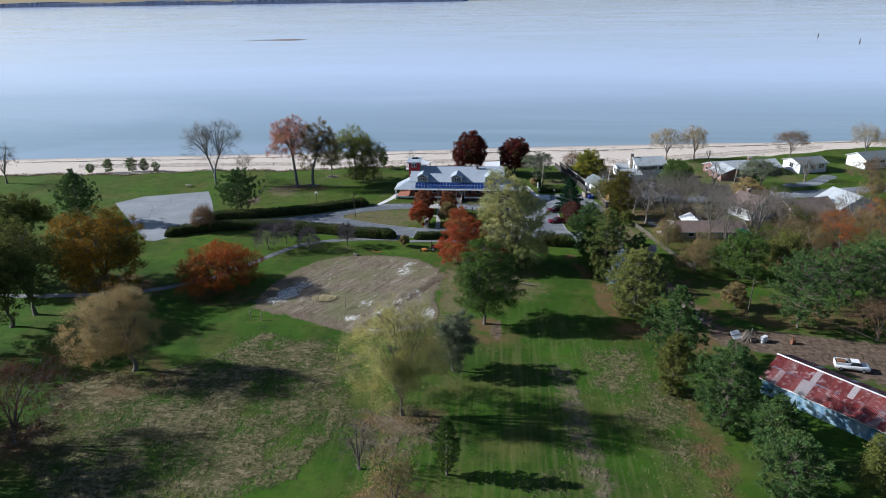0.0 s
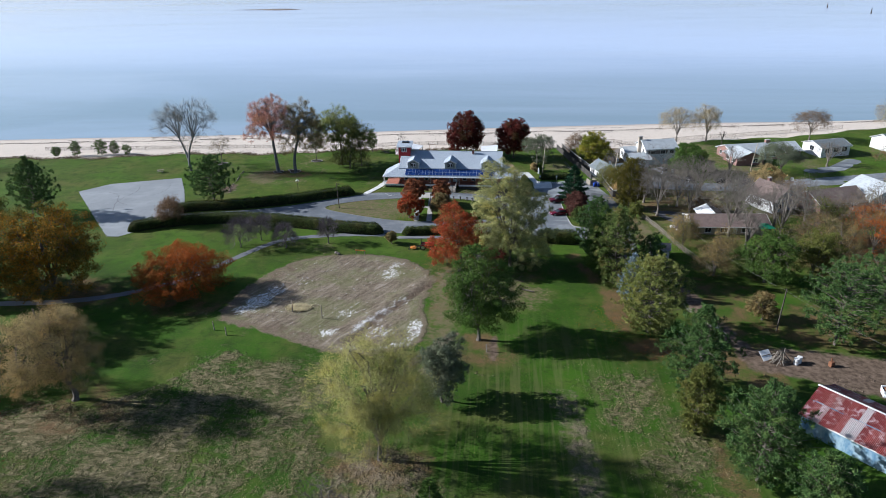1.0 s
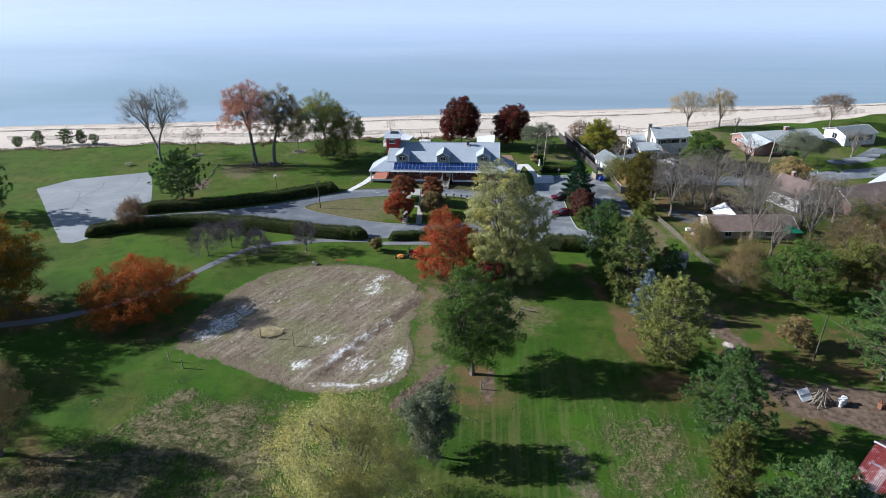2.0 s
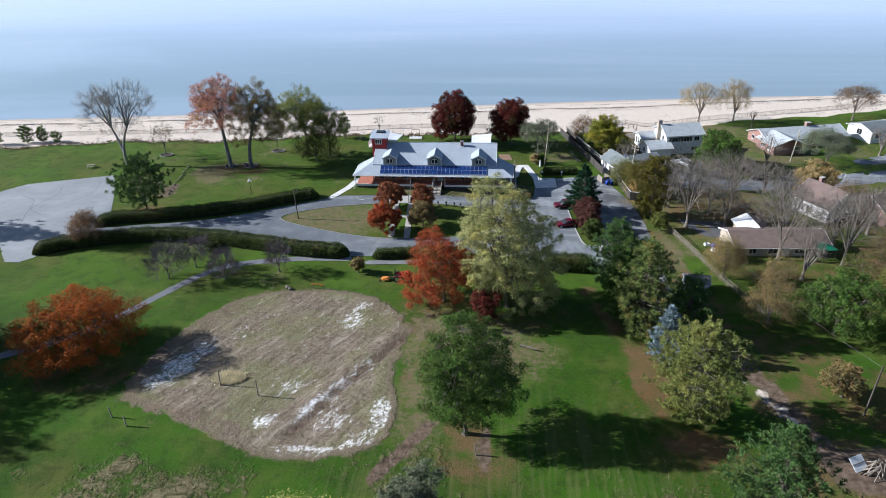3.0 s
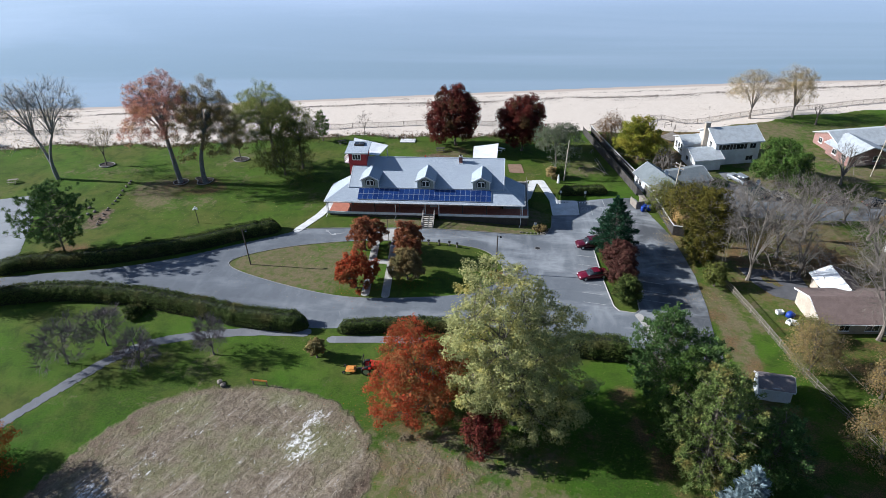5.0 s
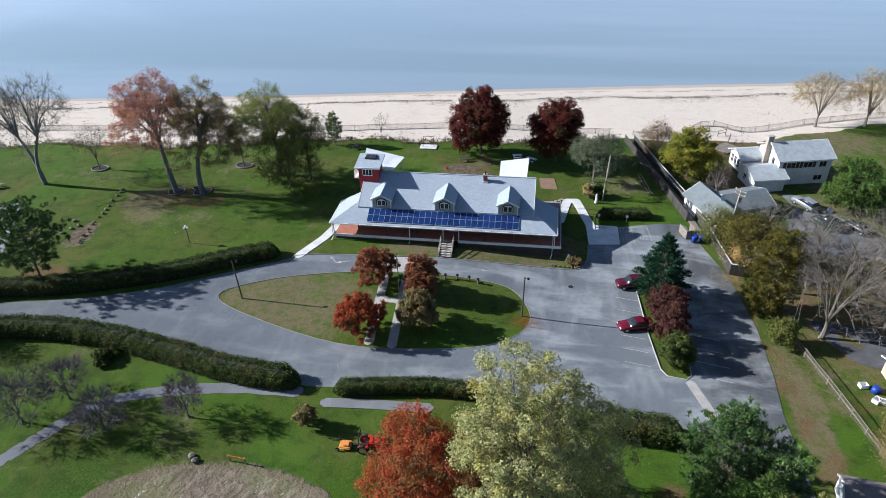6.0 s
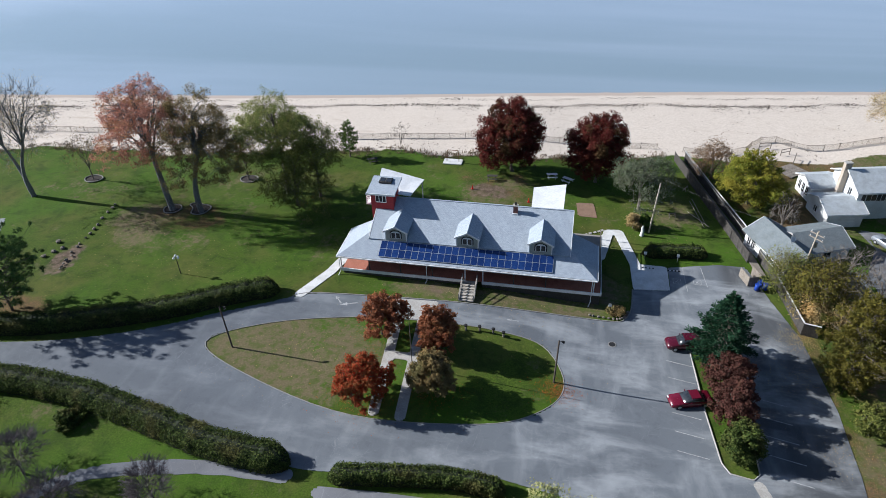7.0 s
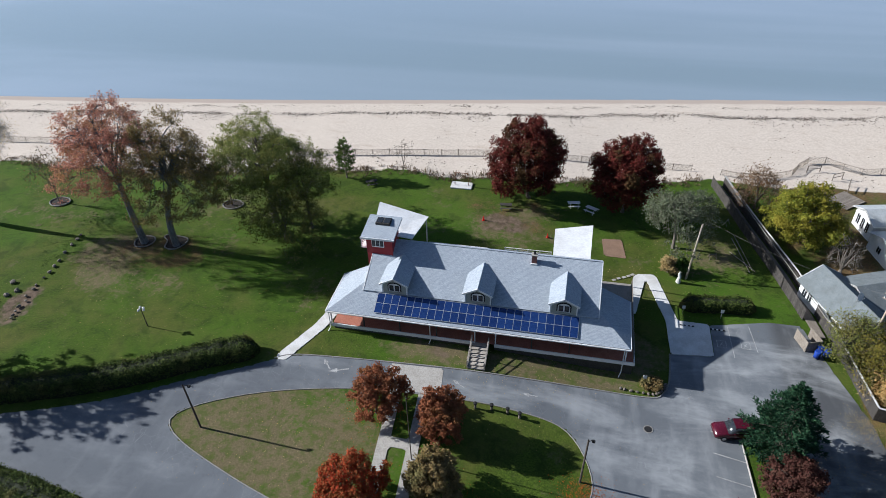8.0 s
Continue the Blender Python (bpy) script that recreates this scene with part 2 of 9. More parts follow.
def water_material():
    n = Nodes("bay_water")
    wave = n.noise(0.9, 5, 0.62, stretch=(0.45, 1.0, 1.0))
    swell = n.noise(0.12, 4, 0.6, stretch=(0.4, 1.2, 1.0))
    slick = n.band(n.noise(0.006, 4, 0.55, stretch=(0.5, 1.5, 1.0), distort=1.2), 0.4, 0.7)
    n.bump(n.math("ADD", n.math("MULTIPLY", wave, 0.5), swell), 0.4, 0.2)
    n.bsdf.inputs["IOR"].default_value = 2.0
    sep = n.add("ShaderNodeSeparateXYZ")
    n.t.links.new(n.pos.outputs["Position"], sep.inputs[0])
    # the paler, bluer colour offshore stands in for the sky's reflection
    sky_sheen = n.band(n.math("ADD", sep.outputs[1], n.math("MULTIPLY", n.noise(0.012, 3, 0.5, stretch=(0.3, 1, 1)), 70)), 290, 590)
    col = n.mix(sky_sheen, (0.245, 0.312, 0.352), (0.66, 0.745, 1.0))
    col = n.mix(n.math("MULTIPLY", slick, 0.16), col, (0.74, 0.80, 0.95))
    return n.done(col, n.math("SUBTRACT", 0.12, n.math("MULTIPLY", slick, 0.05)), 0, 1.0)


M = {}
M["ground"] = ground_material()
M["asphalt"] = asphalt_material("asphalt", (0.100, 0.110, 0.122), (0.165, 0.180, 0.198), (0.42, 0.44, 0.45))
M["asphalt_dark"] = asphalt_material("dark_asphalt", (0.07, 0.072, 0.08), (0.125, 0.128, 0.138), (0.19, 0.19, 0.20))
M["gravel"] = asphalt_material("path_gravel", (0.13, 0.134, 0.144), (0.225, 0.23, 0.244), (0.32, 0.322, 0.33))
M["shingle"] = shingle_material()
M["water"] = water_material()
M["concrete"] = plain("pale_concrete", (0.31, 0.295, 0.27), (0.45, 0.43, 0.40), 2.0, 0.85)
M["concrete_white"] = plain("white_concrete", (0.56, 0.56, 0.55), (0.68, 0.68, 0.67), 2.0, 0.8)
M["white"] = plain("white_paint", (0.72, 0.72, 0.71), (0.82, 0.82, 0.81), 2.0, 0.5, bump=0.05)
M["white_roof"] = plain("white_membrane_roof", (0.70, 0.71, 0.72), (0.82, 0.83, 0.84), 1.0, 0.45, bump=0.05)
M["red"] = plain("barn_red_siding", (0.25, 0.018, 0.022), (0.34, 0.035, 0.04), 3.0, 0.6)
M["brick"] = plain("salmon_brick_wall", (0.33, 0.135, 0.085), (0.44, 0.20, 0.13), 6.0, 0.85)
M["sage"] = plain("sage_siding", (0.30, 0.32, 0.28), (0.38, 0.40, 0.355), 3.0, 0.65)
M["glass"] = plain("dark_window_glass", (0.018, 0.021, 0.026), (0.03, 0.034, 0.04), 1.0, 0.12, bump=0.0, spec=0.6)
M["bark"] = plain("grey_bark", (0.085, 0.07, 0.056), (0.19, 0.165, 0.14), 2.0, 0.92, bump=0.6, stretch=(1, 1, 0.3))
M["kerb"] = plain("stained_kerb_concrete", (0.17, 0.165, 0.155), (0.28, 0.27, 0.255), 2.0, 0.9)
M["bark_plum"] = plain("purple_grey_bark", (0.085, 0.07, 0.075), (0.16, 0.135, 0.145), 2.0, 0.92, bump=0.4, stretch=(1, 1, 0.3))
M["bark_pale"] = plain("pale_bark", (0.115, 0.10, 0.085), (0.24, 0.21, 0.18), 2.0, 0.9, bump=0.5, stretch=(1, 1, 0.3))
M["bark_blue"] = plain("blue_grey_bark", (0.10, 0.105, 0.11), (0.22, 0.225, 0.23), 2.0, 0.9, bump=0.5, stretch=(1, 1, 0.3))
M["wood"] = plain("weathered_wood", (0.17, 0.145, 0.12), (0.30, 0.265, 0.225), 3.0, 0.85, stretch=(1, 1, 0.2), obj=0.2)
M["wood_dark"] = plain("dark_fence_wood", (0.034, 0.031, 0.03), (0.085, 0.077, 0.07), 3.0, 0.88, stretch=(1, 1, 0.2), obj=0.25)
M["pole"] = plain("utility_pole_wood", (0.055, 0.045, 0.038), (0.12, 0.10, 0.085), 3.0, 0.9, stretch=(1, 1, 0.15))
M["pole_pale"] = plain("pale_pole_wood", (0.36, 0.31, 0.24), (0.5, 0.44, 0.36), 3.0, 0.85, stretch=(1, 1, 0.15))
M["hedge_core"] = plain("dark_hedge_core", (0.012, 0.018, 0.008), (0.028, 0.034, 0.016), 3.0, 0.95)
M["black"] = plain("black_rubber", (0.012, 0.012, 0.013), (0.025, 0.025, 0.026), 3.0, 0.7)
M["steel"] = plain("galvanised_steel", (0.38, 0.39, 0.40), (0.55, 0.56, 0.57), 3.0, 0.4, 0.85)
M["rock"] = plain("grey_stone", (0.11, 0.095, 0.078), (0.24, 0.215, 0.185), 3.0, 0.9, obj=0.25)

LEAF = {
    "yellow": leafy("yellow_leaves", [(0.18, 0.175, 0.06), (0.28, 0.265, 0.09), (0.37, 0.335, 0.125), (0.19, 0.195, 0.08)], (0.38, 0.32, 0.08)),
    "pale": leafy("pale_yellow_green_leaves", [(0.16, 0.175, 0.07), (0.28, 0.285, 0.115), (0.38, 0.36, 0.15), (0.15, 0.175, 0.085)], (0.38, 0.33, 0.095), patch_scale=0.3),
    "tan": leafy("tan_leaves", [(0.20, 0.145, 0.065), (0.31, 0.235, 0.11), (0.38, 0.29, 0.135), (0.21, 0.18, 0.08)], (0.41, 0.26, 0.10)),
    "orange": leafy("orange_red_leaves", [(0.20, 0.046, 0.012), (0.34, 0.10, 0.02), (0.27, 0.066, 0.015), (0.15, 0.076, 0.02)], (0.085, 0.066, 0.018), patch_scale=0.22),
    "scarlet": leafy("scarlet_leaves", [(0.25, 0.032, 0.016), (0.34, 0.055, 0.022), (0.24, 0.08, 0.028), (0.17, 0.076, 0.03)], (0.17, 0.105, 0.038), patch_scale=0.22),
    "amber": leafy("amber_green_leaves", [(0.23, 0.105, 0.012), (0.33, 0.155, 0.016), (0.12, 0.10, 0.018), (0.075, 0.085, 0.018)], (0.058, 0.078, 0.02), patch_scale=0.16),
    "maroon": leafy("maroon_leaves", [(0.048, 0.014, 0.011), (0.085, 0.018, 0.015), (0.13, 0.024, 0.02), (0.06, 0.034, 0.016)], (0.062, 0.046, 0.018), trans=0.15, patch_scale=0.3),
    "russet": leafy("russet_leaves", [(0.17, 0.06, 0.034), (0.25, 0.09, 0.042), (0.16, 0.08, 0.042)], (0.23, 0.115, 0.045)),
    "russetdark": leafy("brown_red_leaves", [(0.06, 0.027, 0.022), (0.095, 0.038, 0.03), (0.06, 0.036, 0.026)], (0.075, 0.042, 0.026)),
    "pinkred": leafy("pinkish_red_leaves", [(0.31, 0.12, 0.095), (0.43, 0.20, 0.145), (0.34, 0.18, 0.11)], (0.38, 0.22, 0.10)),
    "bronze": leafy("bronze_leaves", [(0.165, 0.118, 0.05), (0.225, 0.158, 0.068), (0.125, 0.108, 0.048)], (0.125, 0.122, 0.05)),
    "green": leafy("green_leaves", [(0.026, 0.052, 0.012), (0.052, 0.098, 0.02), (0.085, 0.135, 0.028), (0.04, 0.072, 0.016)], (0.08, 0.11, 0.024), trans=0.2),
    "olive": leafy("olive_green_leaves", [(0.055, 0.070, 0.018), (0.10, 0.115, 0.028), (0.145, 0.148, 0.036), (0.06, 0.078, 0.02)], (0.135, 0.12, 0.034), trans=0.2),
    "ochre": leafy("ochre_needles", [(0.075, 0.066, 0.014), (0.12, 0.10, 0.018), (0.055, 0.058, 0.014)], (0.05, 0.055, 0.016), trans=0.15),
    "lime": leafy("yellow_green_leaves", [(0.115, 0.135, 0.036), (0.185, 0.20, 0.056), (0.10, 0.13, 0.036), (0.235, 0.235, 0.07)], (0.215, 0.205, 0.062)),
    "gold": leafy("golden_green_leaves", [(0.12, 0.13, 0.02), (0.20, 0.20, 0.026), (0.10, 0.125, 0.02), (0.28, 0.25, 0.034)], (0.28, 0.235, 0.034)),
    "greygreen": leafy("grey_green_leaves", [(0.085, 0.10, 0.062), (0.14, 0.155, 0.10), (0.10, 0.12, 0.07)], (0.11, 0.115, 0.075)),
    "pine": leafy("pine_needles", [(0.026, 0.055, 0.017), (0.054, 0.100, 0.030), (0.092, 0.145, 0.044)], (0.09, 0.125, 0.034), trans=0.12, patch_scale=0.5),
    "midpine": leafy("bright_pine_needles", [(0.045, 0.088, 0.026), (0.085, 0.145, 0.042), (0.125, 0.19, 0.058)], (0.11, 0.16, 0.045), trans=0.12, patch_scale=0.5),
    "olivepine": leafy("olive_pine_needles", [(0.055, 0.084, 0.024), (0.10, 0.136, 0.038), (0.15, 0.182, 0.055)], (0.20, 0.155, 0.05), trans=0.12, patch_scale=0.4),
    "spruce": leafy("spruce_needles", [(0.012, 0.036, 0.020), (0.022, 0.058, 0.030), (0.034, 0.074, 0.036)], None, trans=0.1),
    "bluespruce": leafy("blue_spruce_needles", [(0.10, 0.14, 0.155), (0.17, 0.22, 0.24), (0.24, 0.295, 0.315)], None, trans=0.1),
    "hedge": leafy("hedge_leaves", [(0.018, 0.032, 0.009), (0.044, 0.064, 0.015), (0.088, 0.105, 0.026)], (0.085, 0.078, 0.026), trans=0.1),
    "brown": leafy("brown_leaves", [(0.12, 0.075, 0.045), (0.18, 0.115, 0.065), (0.09, 0.06, 0.04)], (0.16, 0.09, 0.04)),
    "purple": leafy("purple_twigs", [(0.055, 0.038, 0.042), (0.085, 0.06, 0.065), (0.05, 0.04, 0.04)], None, trans=0.1),
}

# ---- helpers for meshes ----


def smooth(v, a, b):
    u = np.clip((v - a) / (b - a), 0, 1)
    return u * u * (3 - 2 * u)


WATER_Z = -2.2


def edge_y(x):
    """Where the lawn ends and the beach begins."""
    return 221 + 0.13 * x + np.maximum(0, x - 40) * 0.18 + 1.2 * np.sin(x * 0.11) + 0.7 * np.sin(x * 0.37 + 1)


def shore_y(x):
    return 256.2 + 0.137 * x + 0.8 * np.sin(x * 0.031 + 0.6)


def height(x, y):
    """The ground: level, falling a little towards the car park and the houses, then down the beach."""
    x, y = np.asarray(x, float), np.asarray(y, float)
    z = -1.2 * smooth(x, -16, 8) * smooth(y, 146, 168)
    e, s = edge_y(x), shore_y(x)
    beach = z - 0.5 * smooth(y, e - 1, e + 7)
    u = np.clip((y - e - 5) / np.maximum(s - e - 5, 1), 0, None)
    low = beach + (WATER_Z - beach) * np.minimum(u, 1) ** 1.3 - 0.06 * np.clip(y - s, 0, 80)
    return np.where(y > e - 1, low, z)


def ground_z(x, y):
    return float(height(x, y))


def mesh_of(name, verts, faces, material, smooth_shade=False):
    me = bpy.data.meshes.new(name)
    me.from_pydata([tuple(v) for v in verts], [], faces)
    me.materials.append(material)
    if smooth_shade:
        me.shade_smooth()
    me.update()
    return me


def quad_mesh(name, verts, material, per=4):
    """A mesh of loose quads from an (n, 4, 3) array."""
    v = np.asarray(verts, np.float32).reshape(-1, 3)
    n = len(v) // per
    me = bpy.data.meshes.new(name)
    me.vertices.add(len(v))
    me.vertices.foreach_set("co", v.ravel())
    me.loops.add(len(v))
    me.loops.foreach_set("vertex_index", np.arange(len(v), dtype=np.int32))
    me.polygons.add(n)
    me.polygons.foreach_set("loop_start", np.arange(0, len(v), per, dtype=np.int32))
    me.materials.append(material)
    me.update(calc_edges=True)
    return me


def tube_quads(segs, sides=5):
    """Tapered prisms: rows of x0 y0 z0 x1 y1 z1 r0 r1."""
    s = np.asarray(segs, float)
    a, b, r0, r1 = s[:, :3], s[:, 3:6], s[:, 6], s[:, 7]
    d = b - a
    d /= np.linalg.norm(d, axis=1)[:, None] + 1e-9
    ref = np.where(np.abs(d[:, 2:3]) > 0.9, [[1.0, 0, 0]], [[0, 0, 1.0]])
    u = np.cross(d, ref)
    u /= np.linalg.norm(u, axis=1)[:, None] + 1e-9
    w = np.cross(d, u)
    ang = np.arange(sides) * 2 * np.pi / sides
    ring = np.cos(ang)[None, :, None] * u[:, None] + np.sin(ang)[None, :, None] * w[:, None]
    lo, hi = a[:, None] + ring * r0[:, None, None], b[:, None] + ring * r1[:, None, None]
    nxt = np.roll(np.arange(sides), -1)
    return np.stack([lo, lo[:, nxt], hi[:, nxt], hi], 2).reshape(-1, 4, 3)


def tube_mesh(name, segs, material, sides=5):
    return quad_mesh(name, tube_quads(segs, sides), material)


def box_mesh(name, size, material, bevel=0.0, origin=(0, 0, 0)):
    bm = bmesh.new()
    bmesh.ops.create_cube(bm, size=1)
    for v in bm.verts:
        v.co = Vector((v.co.x * size[0] + origin[0], v.co.y * size[1] + origin[1], v.co.z * size[2] + origin[2]))
    if bevel:
        bmesh.ops.bevel(bm, geom=bm.edges, offset=bevel, segments=2, affect="EDGES")
    me = bpy.data.meshes.new(name)
    bm.to_mesh(me)
    bm.free()
    me.materials.append(material)
    return me


def part(name, me, parent, m=None, label=""):
    ob = new(name, me)
    ob.parent = parent
    if m is not None:
        ob.matrix_basis = m
    return tagged(ob, label)


def box(name, parent, lo, hi, material, bevel=0.0, label=""):
    """A part shaped as a box between two corners, in its parent's space."""
    c = [(a + b) / 2 for a, b in zip(lo, hi)]
    return part(name, box_mesh(name, [b - a for a, b in zip(lo, hi)], material, bevel), parent, pose(*c), label)


def poly(name, parent, points, thick, material, label=""):
    """A slab: a flat outline given in space, made thick along its own normal, downwards."""
    p = [Vector(q) for q in points]
    nrm = (p[1] - p[0]).cross(p[2] - p[0]).normalized()
    if nrm.z < 0:
        p.reverse()
        nrm = -nrm
    n = len(p)
    verts = p + [q - nrm * thick for q in p]
    faces = [tuple(range(n)), tuple(range(2 * n - 1, n - 1, -1))] + [(i, n + i, n + (i + 1) % n, (i + 1) % n) for i in range(n)]
    faces[2:] = [tuple(reversed(f)) for f in faces[2:]]
    return part(name, mesh_of(name, verts, faces, material), parent, None, label)


def empty(name, m, label, category, group=""):
    ob = new(name)
    ob.empty_display_size = 0.3
    ob.matrix_basis = m
    return tagged(ob, label, category, group)


def spline(points, n=10, closed=False):
    """A smooth curve through a few points."""
    p = np.array(points, float)
    k = len(p)
    out = []
    for i in range(k if closed else k - 1):
        a, b, c, d = (p[(i + j) % k] if closed else p[min(max(i + j, 0), k - 1)] for j in (-1, 0, 1, 2))
        for t in np.arange(n) / n:
            out.append(0.5 * (2 * b + (c - a) * t + (2 * a - 5 * b + 4 * c - d) * t * t + (3 * b - a - 3 * c + d) * t ** 3))
    if not closed:
        out.append(p[-1])
    return np.array(out)


def polygon_sdf(pts, x, y):
    """Signed distance to a closed outline, negative inside."""
    p = np.asarray(pts, float)
    best = np.full(np.shape(x), 1e9)
    inside = np.zeros(np.shape(x), bool)
    for (ax, ay), (bx, by) in zip(p, np.roll(p, -1, 0)):
        ex, ey = bx - ax, by - ay
        t = np.clip(((x - ax) * ex + (y - ay) * ey) / (ex * ex + ey * ey + 1e-12), 0, 1)
        best = np.minimum(best, np.hypot(x - ax - t * ex, y - ay - t * ey))
        cross = ((ay > y) != (by > y)) & (x < (bx - ax) * (y - ay) / (by - ay + 1e-12) + ax)
        inside ^= cross
    return np.where(inside, -best, best)


def line_dist(pts, x, y):
    p = np.asarray(pts, float)
    best = np.full(np.shape(x), 1e9)
    for (ax, ay), (bx, by) in zip(p[:-1], p[1:]):
        ex, ey = bx - ax, by - ay
        t = np.clip(((x - ax) * ex + (y - ay) * ey) / (ex * ex + ey * ey + 1e-12), 0, 1)
        best = np.minimum(best, np.hypot(x - ax - t * ex, y - ay - t * ey))
    return best


def sheet(name, sdf, bounds, step, lift, material, label, category, kind="structure", skirt=0.25):
    """A thin sheet that lies on the ground wherever sdf is negative, its rim drawn onto the outline and turned down."""
    x0, x1, y0, y1 = bounds
    nx, ny = int((x1 - x0) / step) + 1, int((y1 - y0) / step) + 1
    gx, gy = np.meshgrid(x0 + np.arange(nx) * step, y0 + np.arange(ny) * step)
    s = sdf(gx, gy)
    idx = np.arange(nx * ny).reshape(ny, nx)
    q = np.stack([idx[:-1, :-1], idx[:-1, 1:], idx[1:, 1:], idx[1:, :-1]], -1).reshape(-1, 4)
    keep = q[(s.ravel()[q] < 0).sum(1) >= 2]
    fx, fy, fs = gx.ravel().copy(), gy.ravel().copy(), s.ravel()
    for _ in range(2):
        rim = np.where(sdf(fx, fy) > 0)[0]
        e = 0.05
        sx = (sdf(fx[rim] + e, fy[rim]) - sdf(fx[rim] - e, fy[rim])) / (2 * e)
        sy = (sdf(fx[rim], fy[rim] + e) - sdf(fx[rim], fy[rim] - e)) / (2 * e)
        v = np.clip(sdf(fx[rim], fy[rim]), 0, 2 * step)
        fx[rim] -= sx * v
        fy[rim] -= sy * v
    used = np.unique(keep)
    remap = np.full(nx * ny, -1)
    remap[used] = np.arange(len(used))
    faces = remap[keep]
    verts = np.stack([fx[used], fy[used], height(fx[used], fy[used]) + lift], 1)
    edges = {}
    for f in faces:
        for a, b in zip(f, np.roll(f, -1)):
            edges[(a, b)] = edges.get((a, b), 0) + 1
    rimmed = [(a, b) for a, b in edges if (b, a) not in edges]
    low = {}
    verts = [tuple(v) for v in verts]
    for a, b in rimmed:
        for c in (a, b):
            if c not in low:
                low[c] = len(verts)
                verts.append((verts[c][0], verts[c][1], verts[c][2] - skirt))
    faces = [tuple(int(i) for i in f) for f in faces] + [(int(b), int(a), low[a], low[b]) for a, b in rimmed]
    ob = new(name, mesh_of(name, verts, faces, material))
    return tagged(ob, label, category, kind=kind)


def kerb(name, pts, width, high, material, label, parent=None, lift=0.0):
    """A low rounded strip along a line on the ground."""
    p = np.asarray(pts, float)
    d = np.gradient(p, axis=0)
    d /= np.linalg.norm(d, axis=1)[:, None] + 1e-9
    nrm = np.stack([-d[:, 1], d[:, 0]], 1)
    prof = [(-0.5, -0.15), (-0.5, 0.75), (-0.32, 1), (0.32, 1), (0.5, 0.75), (0.5, -0.15)]
    verts, faces = [], []
    for q, w in zip(p, nrm):
        g = ground_z(*q) + lift
        for a, b in prof:
            verts.append((q[0] + w[0] * a * width, q[1] + w[1] * a * width, g + b * high))
    k = len(prof)
    for i in range(len(p) - 1):
        for j in range(k - 1):
            faces.append((i * k + j, i * k + j + 1, (i + 1) * k + j + 1, (i + 1) * k + j))
    faces += [tuple(range(k))[::-1], tuple(range((len(p) - 1) * k, len(p) * k))]
    ob = new(name, mesh_of(name, verts, faces, material))
    return tagged(ob, label, "kerb", kind="structure")


# ---- the plan of roads, lawns and beds ----
ISLAND = spline([(-42.7, 163.3), (-35, 158.9), (-21.5, 155.3), (-7.6, 156.6), (-1.3, 160.0), (0.8, 164.6), (-2.0, 170.2), (-8, 171.6), (-15, 171.6), (-25, 171.0), (-36.2, 168.0)], 6, True)
BED = np.array([(15.3, 172.5), (15.9, 163), (16.5, 156.2), (17.1, 155.0), (19.2, 154.6), (19.9, 155.4), (20.2, 163), (20.0, 172.5), (18, 173.8)])
ROAD = np.vstack([
    spline([(-80, 156.0), (-72, 158.2), (-62, 160.3), (-52, 164.0), (-44, 168.6), (-38.5, 171.6), (-32.6, 174.6), (-22, 175.4), (-11.3, 175.9), (0, 176.4), (6.4, 176.6)], 5),
    [(7.8, 177.4), (8.6, 179.5), (9.0, 183.8), (14.0, 184.2), (14.0, 189.6), (21, 191.4), (24.6, 191.4), (26.6, 184), (28.6, 177.5), (29.4, 170), (29.8, 165.7), (29.4, 157), (28.6, 150), (28.7, 140), (28.8, 135), (27.6, 132.5),
     (25.2, 133), (24.2, 136), (23.0, 141), (19.8, 146.4), (14, 147.2), (6, 148.6)],
    spline([(-2, 149.8), (-9.6, 150.6), (-18, 148.6), (-25.4, 147.9), (-33, 150.0), (-42, 152.6), (-54, 154.6), (-66, 155.4), (-80, 151.0)], 5)])
LOT = np.array([(-112, 171.8), (-107, 178.5), (-89.5, 184.9), (-84, 175), (-78.5, 163.3), (-78.5, 150), (-84, 142.5), (-87, 142.5)])
PATH_WEST = spline([(-25.6, 146.9), (-33, 146.4), (-41, 145.0), (-46.3, 142.9), (-49.8, 139.2), (-54, 132.0), (-60, 122.5), (-67.5, 116.6), (-76, 113.2), (-90, 111), (-110, 110)], 6)
ROUGH = np.array([(-41, 99.5), (-27, 93.5), (-24, 85), (-20, 76), (-25, 62), (-36, 55), (-52, 56), (-66, 66), (-64, 80), (-52, 86.5), (-47, 91)], float)
FIELD = spline([(-28.5, 136.3), (-18.9, 134.6), (-12.9, 128), (-12.2, 122), (-12.7, 115.6), (-11.2, 109), (-11.9, 103.1), (-15.5, 100.7), (-24.3, 99.3), (-33.8, 103.2), (-40, 105.8), (-47, 108.9), (-47, 116), (-45.3, 123.6), (-42.2, 130), (-37.3, 134.4)], 5, True)
FURROW = [(-12.2, 124.3), (-16.2, 117.0), (-19.2, 111.8), (-23.6, 103.0)]
STREET = spline([(36, 190), (46, 188.0), (58, 187.6), (70, 189), (82, 192.2), (100, 197), (140, 209), (200, 228)], 6)
YARD = [(36, 104), (44, 106), (56, 104), (66, 102), (70, 92), (60, 86), (52, 93), (44, 97), (37, 99)]


def road_sdf(x, y):
    r = polygon_sdf(ROAD, x, y)
    r = np.minimum(r, polygon_sdf(LOT, x, y))
    r = np.maximum(r, -polygon_sdf(ISLAND, x, y))
    return np.maximum(r, -polygon_sdf(BED, x, y))


